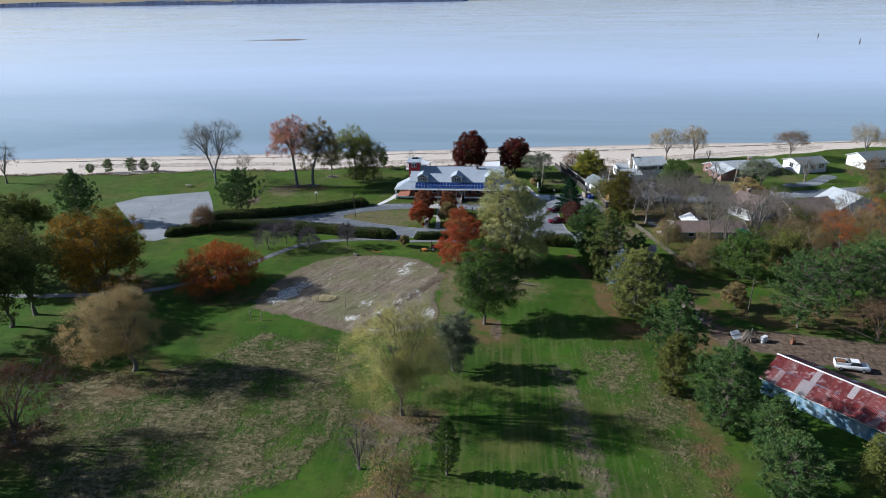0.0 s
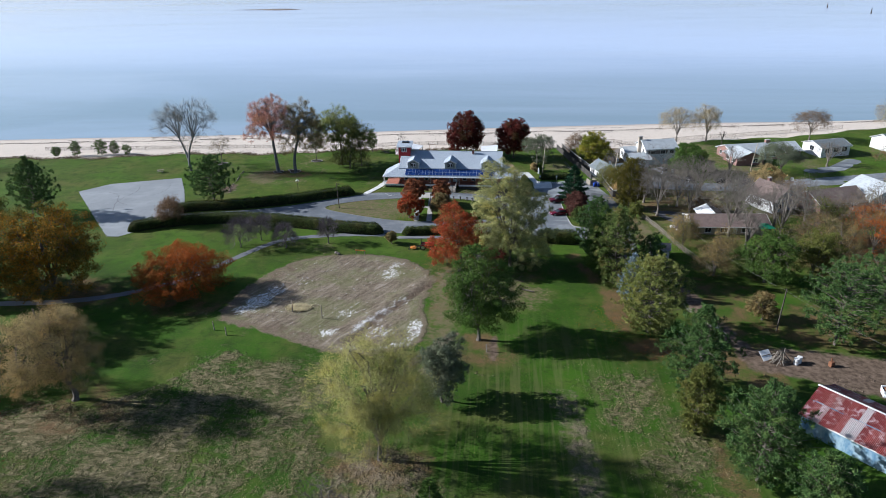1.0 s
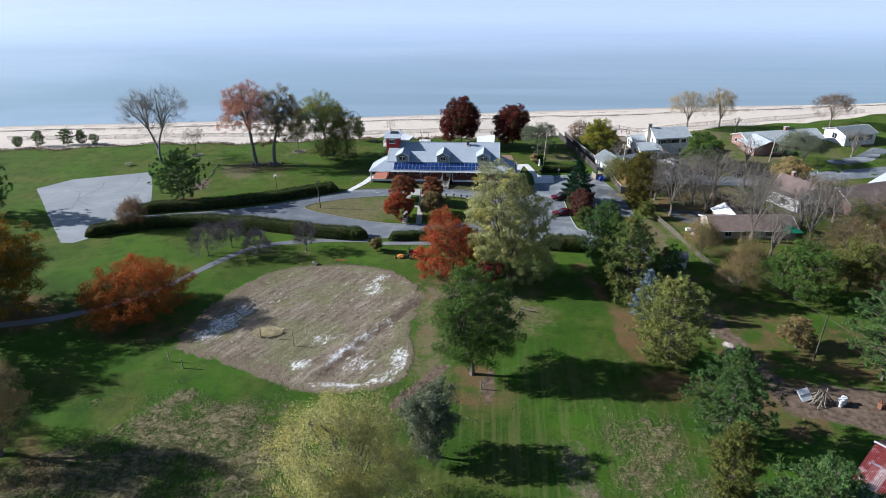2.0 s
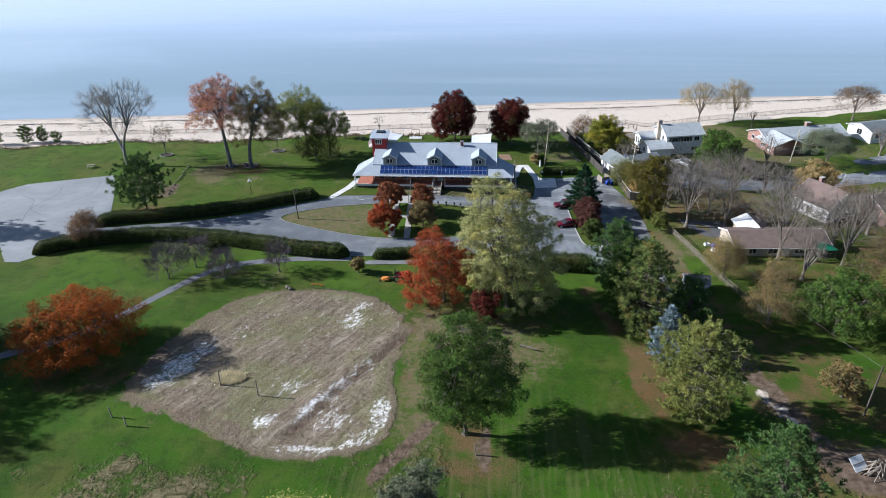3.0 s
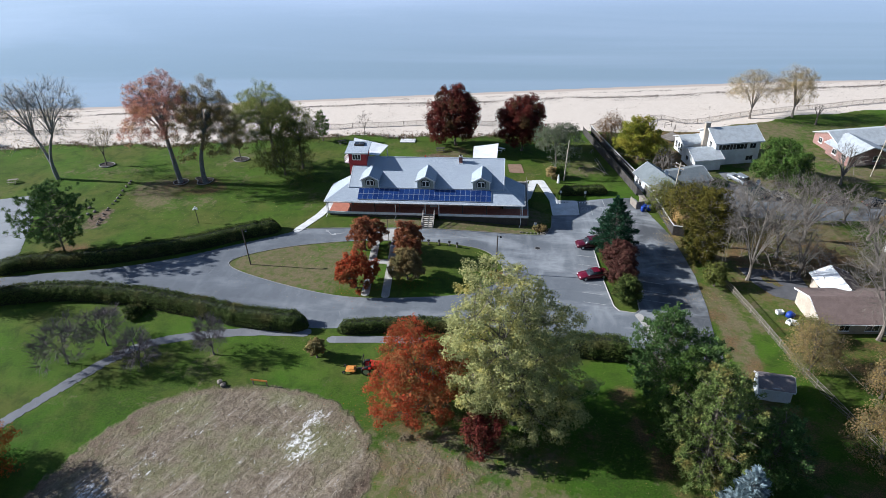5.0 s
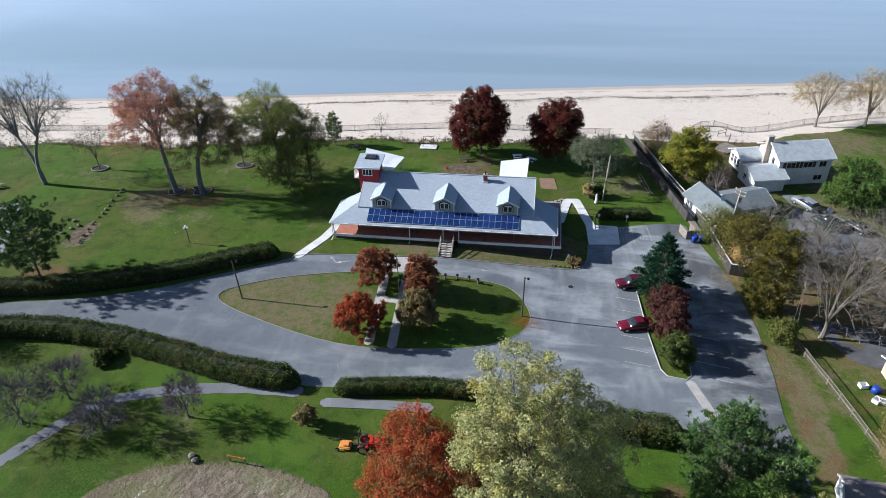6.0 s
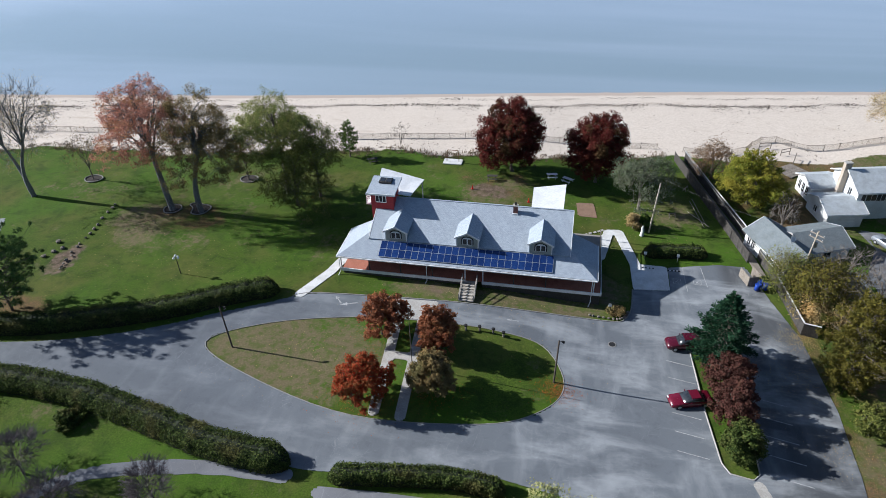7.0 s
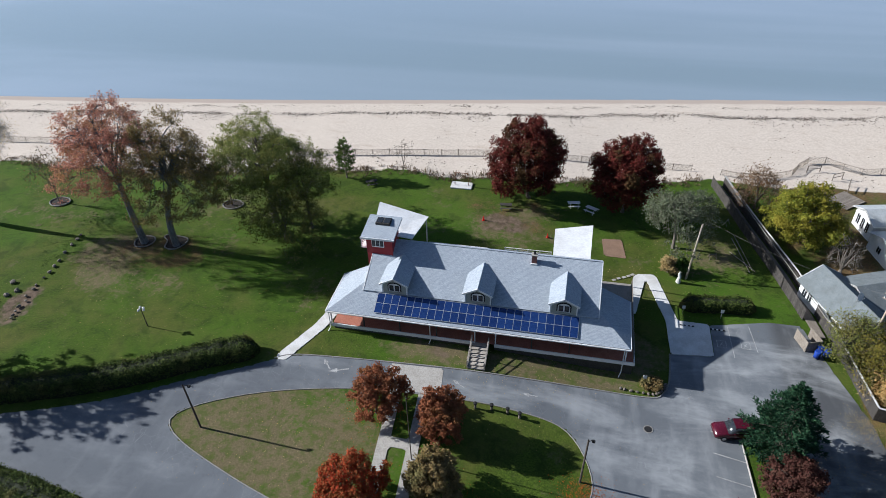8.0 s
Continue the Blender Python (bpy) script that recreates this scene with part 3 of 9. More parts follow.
def build_ground():
    xs = np.concatenate([[-4600, -2500, -1200, -600, -350, -230], np.arange(-190, 200.1, 1.25), [240, 350, 600, 1200, 2500, 4600]])
    ys = np.concatenate([[-1500, -600, -250, -80, 0], np.arange(40, 268.1, 1.25), [300, 400, 800, 1600, 3000, 4700]])
    gx, gy = np.meshgrid(xs, ys)
    rng = np.random.default_rng(5)
    gz = height(np.clip(gx, -400, 400), np.minimum(gy, 420))
    gz += 0.05 * np.sin(gx * 0.7 + np.sin(gy * 0.31) * 2) * np.sin(gy * 0.53 + gx * 0.13) * (road_sdf(gx, gy) > 1.5) * (gy < 215) * (line_dist(PATH_WEST, gx, gy) > 3)
    gz += 0.28 * (1 - smooth(line_dist([(p - 1.3, q + 0.6) for p, q in FURROW], gx, gy), 0.3, 1.3)) - 0.22 * (1 - smooth(line_dist(FURROW, gx, gy), 0.2, 1.0))
    gz += 0.22 * (1 - smooth(line_dist([(-40, 106.9), (-36, 107.2), (-32, 107)], gx, gy), 0.8, 2.4))
    n = len(xs)
    idx = np.arange(gx.size).reshape(gx.shape)
    q = np.stack([idx[:-1, :-1], idx[:-1, 1:], idx[1:, 1:], idx[1:, :-1]], -1).reshape(-1, 4)
    me = bpy.data.meshes.new("ground")
    me.vertices.add(gx.size)
    me.vertices.foreach_set("co", np.stack([gx, gy, gz], -1).astype(np.float32).ravel())
    me.loops.add(q.size)
    me.loops.foreach_set("vertex_index", q.astype(np.int32).ravel())
    me.polygons.add(len(q))
    me.polygons.foreach_set("loop_start", np.arange(0, q.size, 4, dtype=np.int32))
    me.update(calc_edges=True)
    me.shade_smooth()

    def blob(cx, cy, rx, ry, soft=0.35):
        r = np.hypot((gx - cx) / rx, (gy - cy) / ry)
        return 1 - smooth(r, 1 - soft, 1 + soft)

    dry = 0.16 + 0 * gx
    for cx, cy, rx, ry, k in ((-34, 92, 13.5, 6, 0.6), (-39, 71.5, 11.5, 10, 0.62), (-50, 72, 12, 10, 0.45), (-26, 84, 5, 7, 0.45), (-18, 98, 6, 3, 0.4), (-59, 79, 9, 7, 0.66), (-14, 73, 8, 7, 0.5), (8, 66, 7, 10, 0.3), (18.5, 91, 6, 8, 0.5), (23, 80, 5.5, 9, 0.52), (25.5, 69, 5, 10, 0.48), (-7, 125.5, 8, 7, 0.66), (1, 121.5, 9, 6, 0.56),
                              (-66, 187, 7, 8, 0.6), (31.4, 151, 2.2, 14, 0.8), (58, 226, 22, 8, 0.66), (34.5, 158, 2.5, 10, 0.5), (-60, 184, 11, 4, 0.45), (-31, 163.5, 12, 7.5, 0.8), (-20, 178, 6, 1.2, 0.35), (3, 122, 9, 9, 0.5), (-40, 140, 7, 4, 0.42), (-52, 150, 6, 3, 0.4), (-12, 205, 8, 7, 0.5), (40, 126, 16, 14, 0.1), (-8, 98, 5, 6, 0.45), (95, 150, 30, 40, 0.5), (48, 172, 17, 20, 0.62), (80, 168, 30, 18, 0.55), (70, 205, 40, 14, 0.4), (36, 205, 9, 16, 0.5), (-60, 196, 50, 22, 0.3), (-10, 200, 40, 16, 0.3), (-8, 178, 18, 2.2, 0.78), (3.5, 182, 5, 6, 0.7), (58, 208, 28, 15, 0.62), (-8.6, 115, 4.2, 13, 0.66), (14, 203, 9, 9, 0.4)):
        dry = np.maximum(dry, k * blob(cx, cy, rx, ry, 0.55))
    dry = np.maximum(dry, 0.56 * (1 - smooth(polygon_sdf(ROUGH, gx, gy), -0.8, 1.0)))
    field = 1 - smooth(polygon_sdf(FIELD, gx, gy), -1.5, 1.5)
    field = np.maximum(field, 0.5 * blob(-14, 73, 8.5, 7.5, 0.7))
    field = np.maximum(field, 0.52 * (1 - smooth(line_dist([(9.6, 91), (11.7, 75), (13.2, 60)], gx, gy), 0.6, 4.4)))
    field = np.maximum(field, 0.5 * blob(-4, 126, 10, 6, 0.5))
    dirt = np.maximum(0.85 * (1 - smooth(polygon_sdf(YARD, gx, gy), -3, 3)), 0.8 * (1 - smooth(line_dist([(33.5, 124), (36, 112), (38.5, 104)], gx, gy), 0.6, 2.2)))
    dirt = np.maximum(dirt, 0.8 * (1 - smooth(line_dist([(-6.7, 106.4), (-9.7, 101.5), (-12.4, 97.2)], gx, gy), 0.5, 1.5)))
    dirt = np.maximum(dirt, 0.75 * blob(-0.2, 102.5, 1.2, 4))
    dirt = np.maximum(dirt, 0.62 * blob(-72, 176, 2.4, 5))
    dirt = np.maximum(dirt, 0.6 * blob(-13.5, 205.5, 4.5, 3.0))
    dirt = np.maximum(dirt, 0.5 * blob(-17.5, 178.0, 2.5, 1.4))
    dirt = np.maximum(dirt, 0.3 * blob(36.0, 114, 4, 11))
    dirt = np.maximum(dirt, 0.5 * (1 - smooth(line_dist([(-46, 109.5), (-46, 116), (-43.6, 124), (-40, 130)], gx, gy), 1.0, 4.0)))
    dirt = np.maximum(dirt, 0.5 * (1 - smooth(line_dist([(-42, 106.8), (-36, 106), (-30, 104)], gx, gy), 0.8, 2.6)))
    dirt = np.maximum(dirt, 0.62 * (1 - smooth(line_dist(FURROW, gx, gy), 0.5, 1.6)))
    litter = 0.58 * (1 - smooth(line_dist([(15.3, 138), (17.0, 131), (18.4, 125.9), (20.8, 117.7), (21.5, 111)], gx, gy), 0.3, 3.4))
    for cx, cy, rx, ry, k in ((21, 117, 3.2, 9, 0.7), (31.2, 141, 2.6, 9, 0.48), (30.6, 152, 1.4, 12, 0.5), (24.5, 104, 5, 4, 0.62), (-8, 133, 8, 5, 0.5), (5, 131, 10, 6, 0.45), (40, 122, 11, 11, 0.48), (0.3, 163, 2.0, 2.2, 0.5), (-60, 190, 9, 5, 0.55), (-80, 116, 14, 8, 0.6), (-55, 113, 9, 5, 0.5), (-71, 165.5, 5, 2.5, 0.7), (-13, 75, 9, 6, 0.52), (-57, 83, 11, 7, 0.5), (-14, 160, 4, 5, 0.4), (-12, 58, 7, 5, 0.7), (55, 112, 16, 10, 0.55), (37, 100, 6, 7, 0.6),
                              (29.6, 176, 1.6, 12, 0.6), (30.0, 157, 2.2, 10, 0.5), (45, 150, 10, 10, 0.5), (75, 140, 22, 16, 0.7), (50, 130, 24, 14, 0.35), (24, 140, 4, 14, 0.6), (-2.5, 104, 4, 4, 0.6), (28, 72, 3, 14, 0.55), (-66, 66, 8, 6, 0.6), (-12, 208, 9, 6, 0.45), (33, 133, 4, 9, 0.55), (38, 112, 8, 14, 0.5), (-1, 100.5, 6, 3.5, 0.6), (-7, 126, 9, 7, 0.42), (46, 172, 15, 18, 0.55), (60, 150, 26, 14, 0.5), (80, 172, 26, 12, 0.5), (33, 200, 6, 14, 0.6), (32, 212, 9, 9, 0.6), (38, 222, 12, 7, 0.6), (-8.6, 116, 3.5, 12, 0.4)):
        litter = np.maximum(litter, k * blob(cx, cy, rx, ry, 0.5))
    sand = smooth(gy, edge_y(gx) - 2.0, edge_y(gx) + 2.5)
    for track in ([(32.0, 119.0), (32.8, 116.0), (34.4, 111.6), (36.0, 108.5)], [(33.6, 117.4), (35.4, 112.6), (37.0, 109.4)]):
        sand = np.maximum(sand, 0.5 * (1 - smooth(line_dist(track, gx, gy), 0.2, 1.5)))
    mown = blob(4, 80, 26, 30, 0.3)
    wet = smooth(gy, shore_y(gx) - 3.0, shore_y(gx) - 1.4)
    chalk = 0.42 * blob(-29, 119, 20, 20)
    for cx, cy, rx, ry, k in ((-42.2, 115.2, 2.6, 3.0, 1.0), (-44, 111.8, 2.2, 2, 0.95), (-40.2, 119.5, 2, 3, 0.78), (-25.4, 112, 2.2, 2.2, 0.74), (-27, 105.4, 2.0, 1.8, 0.9), (-18.6, 106, 2.6, 2.2, 0.74), (-13.2, 107.6, 1.8, 4, 0.86), (-20.7, 100.9, 5, 1.2, 0.85), (-14.6, 102.8, 2.6, 1.4, 0.85), (-20.6, 127.5, 2.2, 3.4, 0.8), (-20, 132, 1.8, 1.4, 0.84), (-15.4, 130, 1.6, 1.6, 0.68), (-36.5, 124, 2, 3, 0.62)):
        chalk = np.maximum(chalk, k * blob(cx, cy, rx, ry, 0.6))
    chalk = np.maximum(chalk, 0.95 * (1 - smooth(line_dist([(-15.9, 117.8), (-20.3, 110.5), (-22.8, 106.4)], gx, gy), 0.3, 1.8)))
    for layer, rgb in (("zones", (dry, field, dirt, wet)), ("zones_more", (litter, sand, mown, chalk))):
        at = me.color_attributes.new(layer, "FLOAT_COLOR", "POINT")
        at.data.foreach_set("color", np.stack(rgb, -1).astype(np.float32).ravel())
    me.materials.append(M["ground"])
    tagged(new("ground", me), "green autumn lawn with dry meadow, bare field and sand beach", "ground", kind="structure")


build_ground()

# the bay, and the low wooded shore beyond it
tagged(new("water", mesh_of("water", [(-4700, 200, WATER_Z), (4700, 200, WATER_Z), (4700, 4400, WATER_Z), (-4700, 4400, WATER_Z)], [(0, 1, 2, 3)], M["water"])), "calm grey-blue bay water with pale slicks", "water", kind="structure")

sheet("road", road_sdf, (-114, 34, 118, 193), 0.5, 0.04, M["asphalt"], "worn grey asphalt driveway, loop and car park", "road")
sheet("street", lambda x, y: line_dist(STREET, x, y) - 3.2, (32, 200, 180, 232), 0.8, 0.04, M["asphalt"], "grey asphalt street between the houses", "street")
sheet("path", lambda x, y: line_dist(PATH_WEST, x, y) - 0.85 - 0.05 * np.sin(x * 1.7 + y) - 0.08 * np.sin(x * 0.53 - y * 0.8), (-112, -22, 106, 150), 0.5, 0.03, M["gravel"], "pale grey gravel footpath through the lawn", "path")
kerb("kerb_island", np.vstack([ISLAND, ISLAND[:1]]), 0.12, 0.07, M["kerb"], "worn concrete kerb round the grass island")
kerb("kerb_bed", np.vstack([BED, BED[:1]]), 0.13, 0.12, M["concrete"], "pale concrete kerb round the planted bed")
kerb("kerb_front", spline([(-35.5, 173.6), (-32.6, 174.7), (-22, 175.5), (-11.3, 176.0), (0, 176.5), (6.4, 176.7), (7.9, 177.5), (8.7, 179.6), (9.0, 183.8)], 6), 0.16, 0.12, M["kerb"], "concrete kerb along the front lawn")

# ---- plants ----


def unit(v):
    return v / (np.linalg.norm(v, axis=-1, keepdims=True) + 1e-9)


def leaf_quads(rng, centres, out, size, aspect=0.6, up=0.4, wild=0.9):
    """Rhombic leaves, turned mostly outwards and up."""
    n = len(centres)
    nrm = unit(out * 0.6 + np.array([0, 0, up]) + rng.normal(0, wild * 0.6, (n, 3)))
    a = unit(np.cross(nrm, rng.normal(0, 1, (n, 3))))
    b = np.cross(nrm, a)
    s = size * rng.uniform(0.6, 1.35, (n, 1))
    return np.stack([centres - a * s, centres - b * s * aspect, centres + a * s, centres + b * s * aspect], 1) * 1.0


def leaf_tris(rng, centres, out, size, up=0.4, wild=0.9):
    """Small three-cornered leaves, turned mostly outwards and up."""
    n = len(centres)
    nrm = unit(out * 0.6 + np.array([0, 0, up]) + rng.normal(0, wild * 0.6, (n, 3)))
    a = unit(np.cross(nrm, rng.normal(0, 1, (n, 3))))
    b = np.cross(nrm, a)
    s = size * rng.uniform(0.6, 1.35, (n, 1))
    return np.stack([centres + a * s * 1.1, centres - a * s * 0.6 + b * s * 0.8, centres - a * s * 0.6 - b * s * 0.8], 1)


def filling(rng, centres, r, per, size):
    """Leaves packed in the heart of each clump."""
    c = np.repeat(centres, per, 0) + rng.normal(0, 0.45, (len(centres) * per, 3)) * np.repeat(np.broadcast_to(r, len(centres)), per)[:, None]
    return leaf_tris(rng, c, np.zeros(c.shape), size, 0.2, 1.6)


def bezier(a, c, b, n):
    t = np.linspace(0, 1, n + 1)[:, None]
    return (1 - t) ** 2 * a + 2 * t * (1 - t) * c + t * t * b


def chain(pts, r0, r1):
    r = np.linspace(r0, r1, len(pts))
    return [(*p, *q, u, v) for p, q, u, v in zip(pts[:-1], pts[1:], r[:-1], r[1:])]


def grow(rng, h, w, base, limbs, tips, jag=0.3, r0=None, dx=0.0, dy=0.0, forked=0.03):
    """The skeleton of a broadleaved tree: segments of trunk, limbs and twigs, and the tips that bear leaves."""
    r0 = r0 or 0.018 * h + 0.06
    c = np.array([dx, dy, base + (h - base) * 0.5])
    rad = np.array([w * 0.45, w * 0.45, (h - base) / 2])
    waves = rng.normal(0, 2.2, (7, 3))
    phase = rng.uniform(0, 6.3, 7)

    def shell(d):
        return 1 + jag * np.sin(d @ waves.T + phase).sum(-1) / 3.2

    d = unit(rng.normal(0, 1, (tips, 3)))
    floor = -0.9 if base < 1.3 else -0.55
    d[:, 2] = np.where(d[:, 2] < floor, -d[:, 2] * 0.4, d[:, 2])
    d = unit(d)
    rr = rng.uniform(0.18, 1, tips) ** (1 / 2.4)
    low = 1 + 0.4 * np.clip(-d[:, 2], 0, 1)
    tip = c + d * rad * (rr * shell(d))[:, None] * np.column_stack([low, low, np.ones(tips)])
    tip[:, 2] = np.maximum(tip[:, 2], base * 0.75 + 0.2)
    fork = max(0.11 * h, base * 0.8) + (h - base) * forked
    top = np.array([dx * 0.6 * fork / h * 2, dy * 0.6 * fork / h * 2, fork])
    bend = np.array([rng.normal(0, 0.02) * h, rng.normal(0, 0.02) * h, fork * 0.5])
    trunk = bezier(np.zeros(3), bend, top, 6)
    segs = [(0, 0, -0.3, *(trunk[0] + [0, 0, 0.25]), r0 * 1.7, r0 * 1.15)] + chain(trunk, r0 * 1.15, r0 * 0.62)
    ld = unit(np.stack([np.cos(a := np.arange(limbs) * 2.4 + rng.uniform(0, 6)), np.sin(a), rng.uniform(0.15, 1.5, limbs)], 1))
    ends = c + ld * rad * 0.62 * rng.uniform(0.8, 1.15, (limbs, 1))
    ends[0] = c + np.array([rng.normal(0, 0.1) * w, rng.normal(0, 0.1) * w, rad[2] * 0.75])
    near = np.argmin(((tip[:, None] - ends[None]) ** 2).sum(-1), 1)
    for i in range(limbs):
        reach = np.hypot(*(ends[i, :2] - top[:2]))
        z0 = np.clip(ends[i, 2] - reach * rng.uniform(0.9, 1.5), min(base * 0.8 + 0.5, fork * 0.75), fork)
        k = np.clip(z0 / fork, 0, 1)
        start = trunk[int(round(k * 6))]
        ctrl = start * 0.55 + ends[i] * 0.45 + [0, 0, 0.16 * reach + 0.05 * h] + rng.normal(0, 0.03, 3) * w
        pts = bezier(start, ctrl, ends[i], 5)
        rl = r0 * (0.6 if i == 0 else rng.uniform(0.34, 0.5))
        segs += chain(pts, rl, rl * 0.35)
        mine = tip[near == i]
        if not len(mine):
            continue
        nb = max(2, min(len(mine), int(len(mine) / 7)))
        pick = mine[rng.permutation(len(mine))[:nb]]
        joints = pts[rng.integers(2, 6, nb)]
        bends = joints * 0.25 + pick * 0.75 + rng.normal(0, 0.02, (nb, 3)) * w
        for j in range(nb):
            segs += chain(np.array([joints[j], (joints[j] + bends[j]) / 2 + [0, 0, 0.03 * w], bends[j]]), rl * 0.36, rl * 0.14)
        to = np.argmin(((mine[:, None] - bends[None]) ** 2).sum(-1), 1)
        for p, q in zip(mine, bends[to]):
            segs.append((*q, *p, rl * 0.13, 0.012))
    return segs, tip, c


def clumps(rng, tip, c, r):
    """The tips that bear a clump of leaves, outermost first, none nearer to another than its size."""
    order = np.argsort(-np.linalg.norm((tip - c) / (np.abs(tip - c).max(0) + 0.1), axis=1) + rng.normal(0, 0.12, len(tip)))
    kept = []
    for i in order:
        if all(((tip[i] - tip[j]) ** 2).sum() > (1.22 * r) ** 2 for j in kept):
            kept.append(i)
    return tip[kept]


def broadleaf(name, x, y, h, w, leaf, label, base=None, limbs=8, tips=260, leaves=9000, size=0.17, spread=0.55, jag=0.3, bark="bark", seed=0, dx=0.0, dy=0.0, twigs=0, r0=None, bare=0.0, group="", dz=0.0, core=None, clump=None, forked=0.03, twin=False, reach=0.075):
    """A broadleaved tree or shrub that stands on the ground."""
    rng = np.random.default_rng(seed)
    base = h * 0.28 if base is None else base
    root = empty(name, pose(x, y, ground_z(x, y) + dz), label, "shrub" if "shrub" in name or "bush" in name else "tree", group)
    core = twigs == 0 if core is None else core
    if twin:
        one, two = (grow(rng, h * k, w * 0.64, base, limbs, tips // 2, jag, r0, dx + q * w * 0.2, dy, forked) for q, k in ((-1, 0.97), (1, 1.0)))
        segs, tip, c = one[0] + two[0], np.vstack([one[1], two[1]]), (one[2] + two[2]) / 2
    else:
        segs, tip, c = grow(rng, h, w, base, limbs, int(tips * 1.5) if core else tips, jag, r0, dx, dy, forked)
    if twigs:
        t = np.repeat(tip, twigs, 0)
        d = unit(unit(t - c) * 0.8 + rng.normal(0, 0.6, t.shape) + [0, 0, 0.35])
        e = t + d * rng.uniform(0.35, 1.0, (len(t), 1)) * w * reach
        segs += list(np.hstack([t, e, np.full((len(t), 1), 0.022 if reach < 0.1 else 0.018), np.full((len(t), 1), 0.008)]))
        tip = np.vstack([tip, e])
    segs = np.array(segs)
    thin = segs[:, 6] < 0.05
    part("trunk", quad_mesh("trunk", np.vstack([tube_quads(segs[~thin], 6), tube_quads(segs[thin], 3)]), M[bark]), root)
    near = 60 < y < 140 and -75 < x < 30
    size = min(size * 0.8, 0.078 if near else 0.09 if y < 180 and x > -70 else 0.115)
    far = x > 84 or x < -98
    leaves, size = int(leaves * (0.8 if far else 2.6 if near else 1.8)), size * (1.35 if far else 1)
    if leaves:
        live = tip if not bare else tip[rng.uniform(0, 1, len(tip)) > bare]
        if core:
            mean = clump or 0.36 + 0.048 * w
            heart = live[rng.permutation(len(live))[:int(len(live) * 0.55)]]
            heart = c + (heart - c) * 0.72
            live = clumps(rng, live, c, mean)
            r = mean * rng.uniform(0.7, 1.25, len(live))
            k = rng.choice(len(live), leaves, p=r ** 2 / (r ** 2).sum())
            away = unit(rng.normal(0, 1, (leaves, 3)) + unit(live - c)[k] * 0.55 + [0, 0, 0.3])
            lumps = 1 + 0.22 * np.sin(away @ rng.normal(0, 3.5, (3, 3)).T + k[:, None] * 1.7).sum(-1)
            pick = live[k] + away * (r[k] * lumps * rng.uniform(0.5, 1.08, leaves) ** 0.6)[:, None] * [1, 1, 0.8]
            out = unit(away * 1.4 + unit(pick - c) * 0.4)
        else:
            pick = live[rng.integers(0, len(live), leaves)] + rng.normal(0, spread * 0.75, (leaves, 3)) * [1, 1, 0.75]
            out = unit(pick - c)
        pick[:, 2] = np.maximum(pick[:, 2], 0.15)
        tris = leaf_tris(rng, pick, out, size)
        if core:
            tris = np.vstack([tris, filling(rng, live, r * 0.7, 36, size * 1.6), filling(rng, heart, 0.16 * mean + 0.3, 5, size * 2.4)])
        part("crown", quad_mesh("crown", tris, LEAF[leaf], 3), root)
    return root


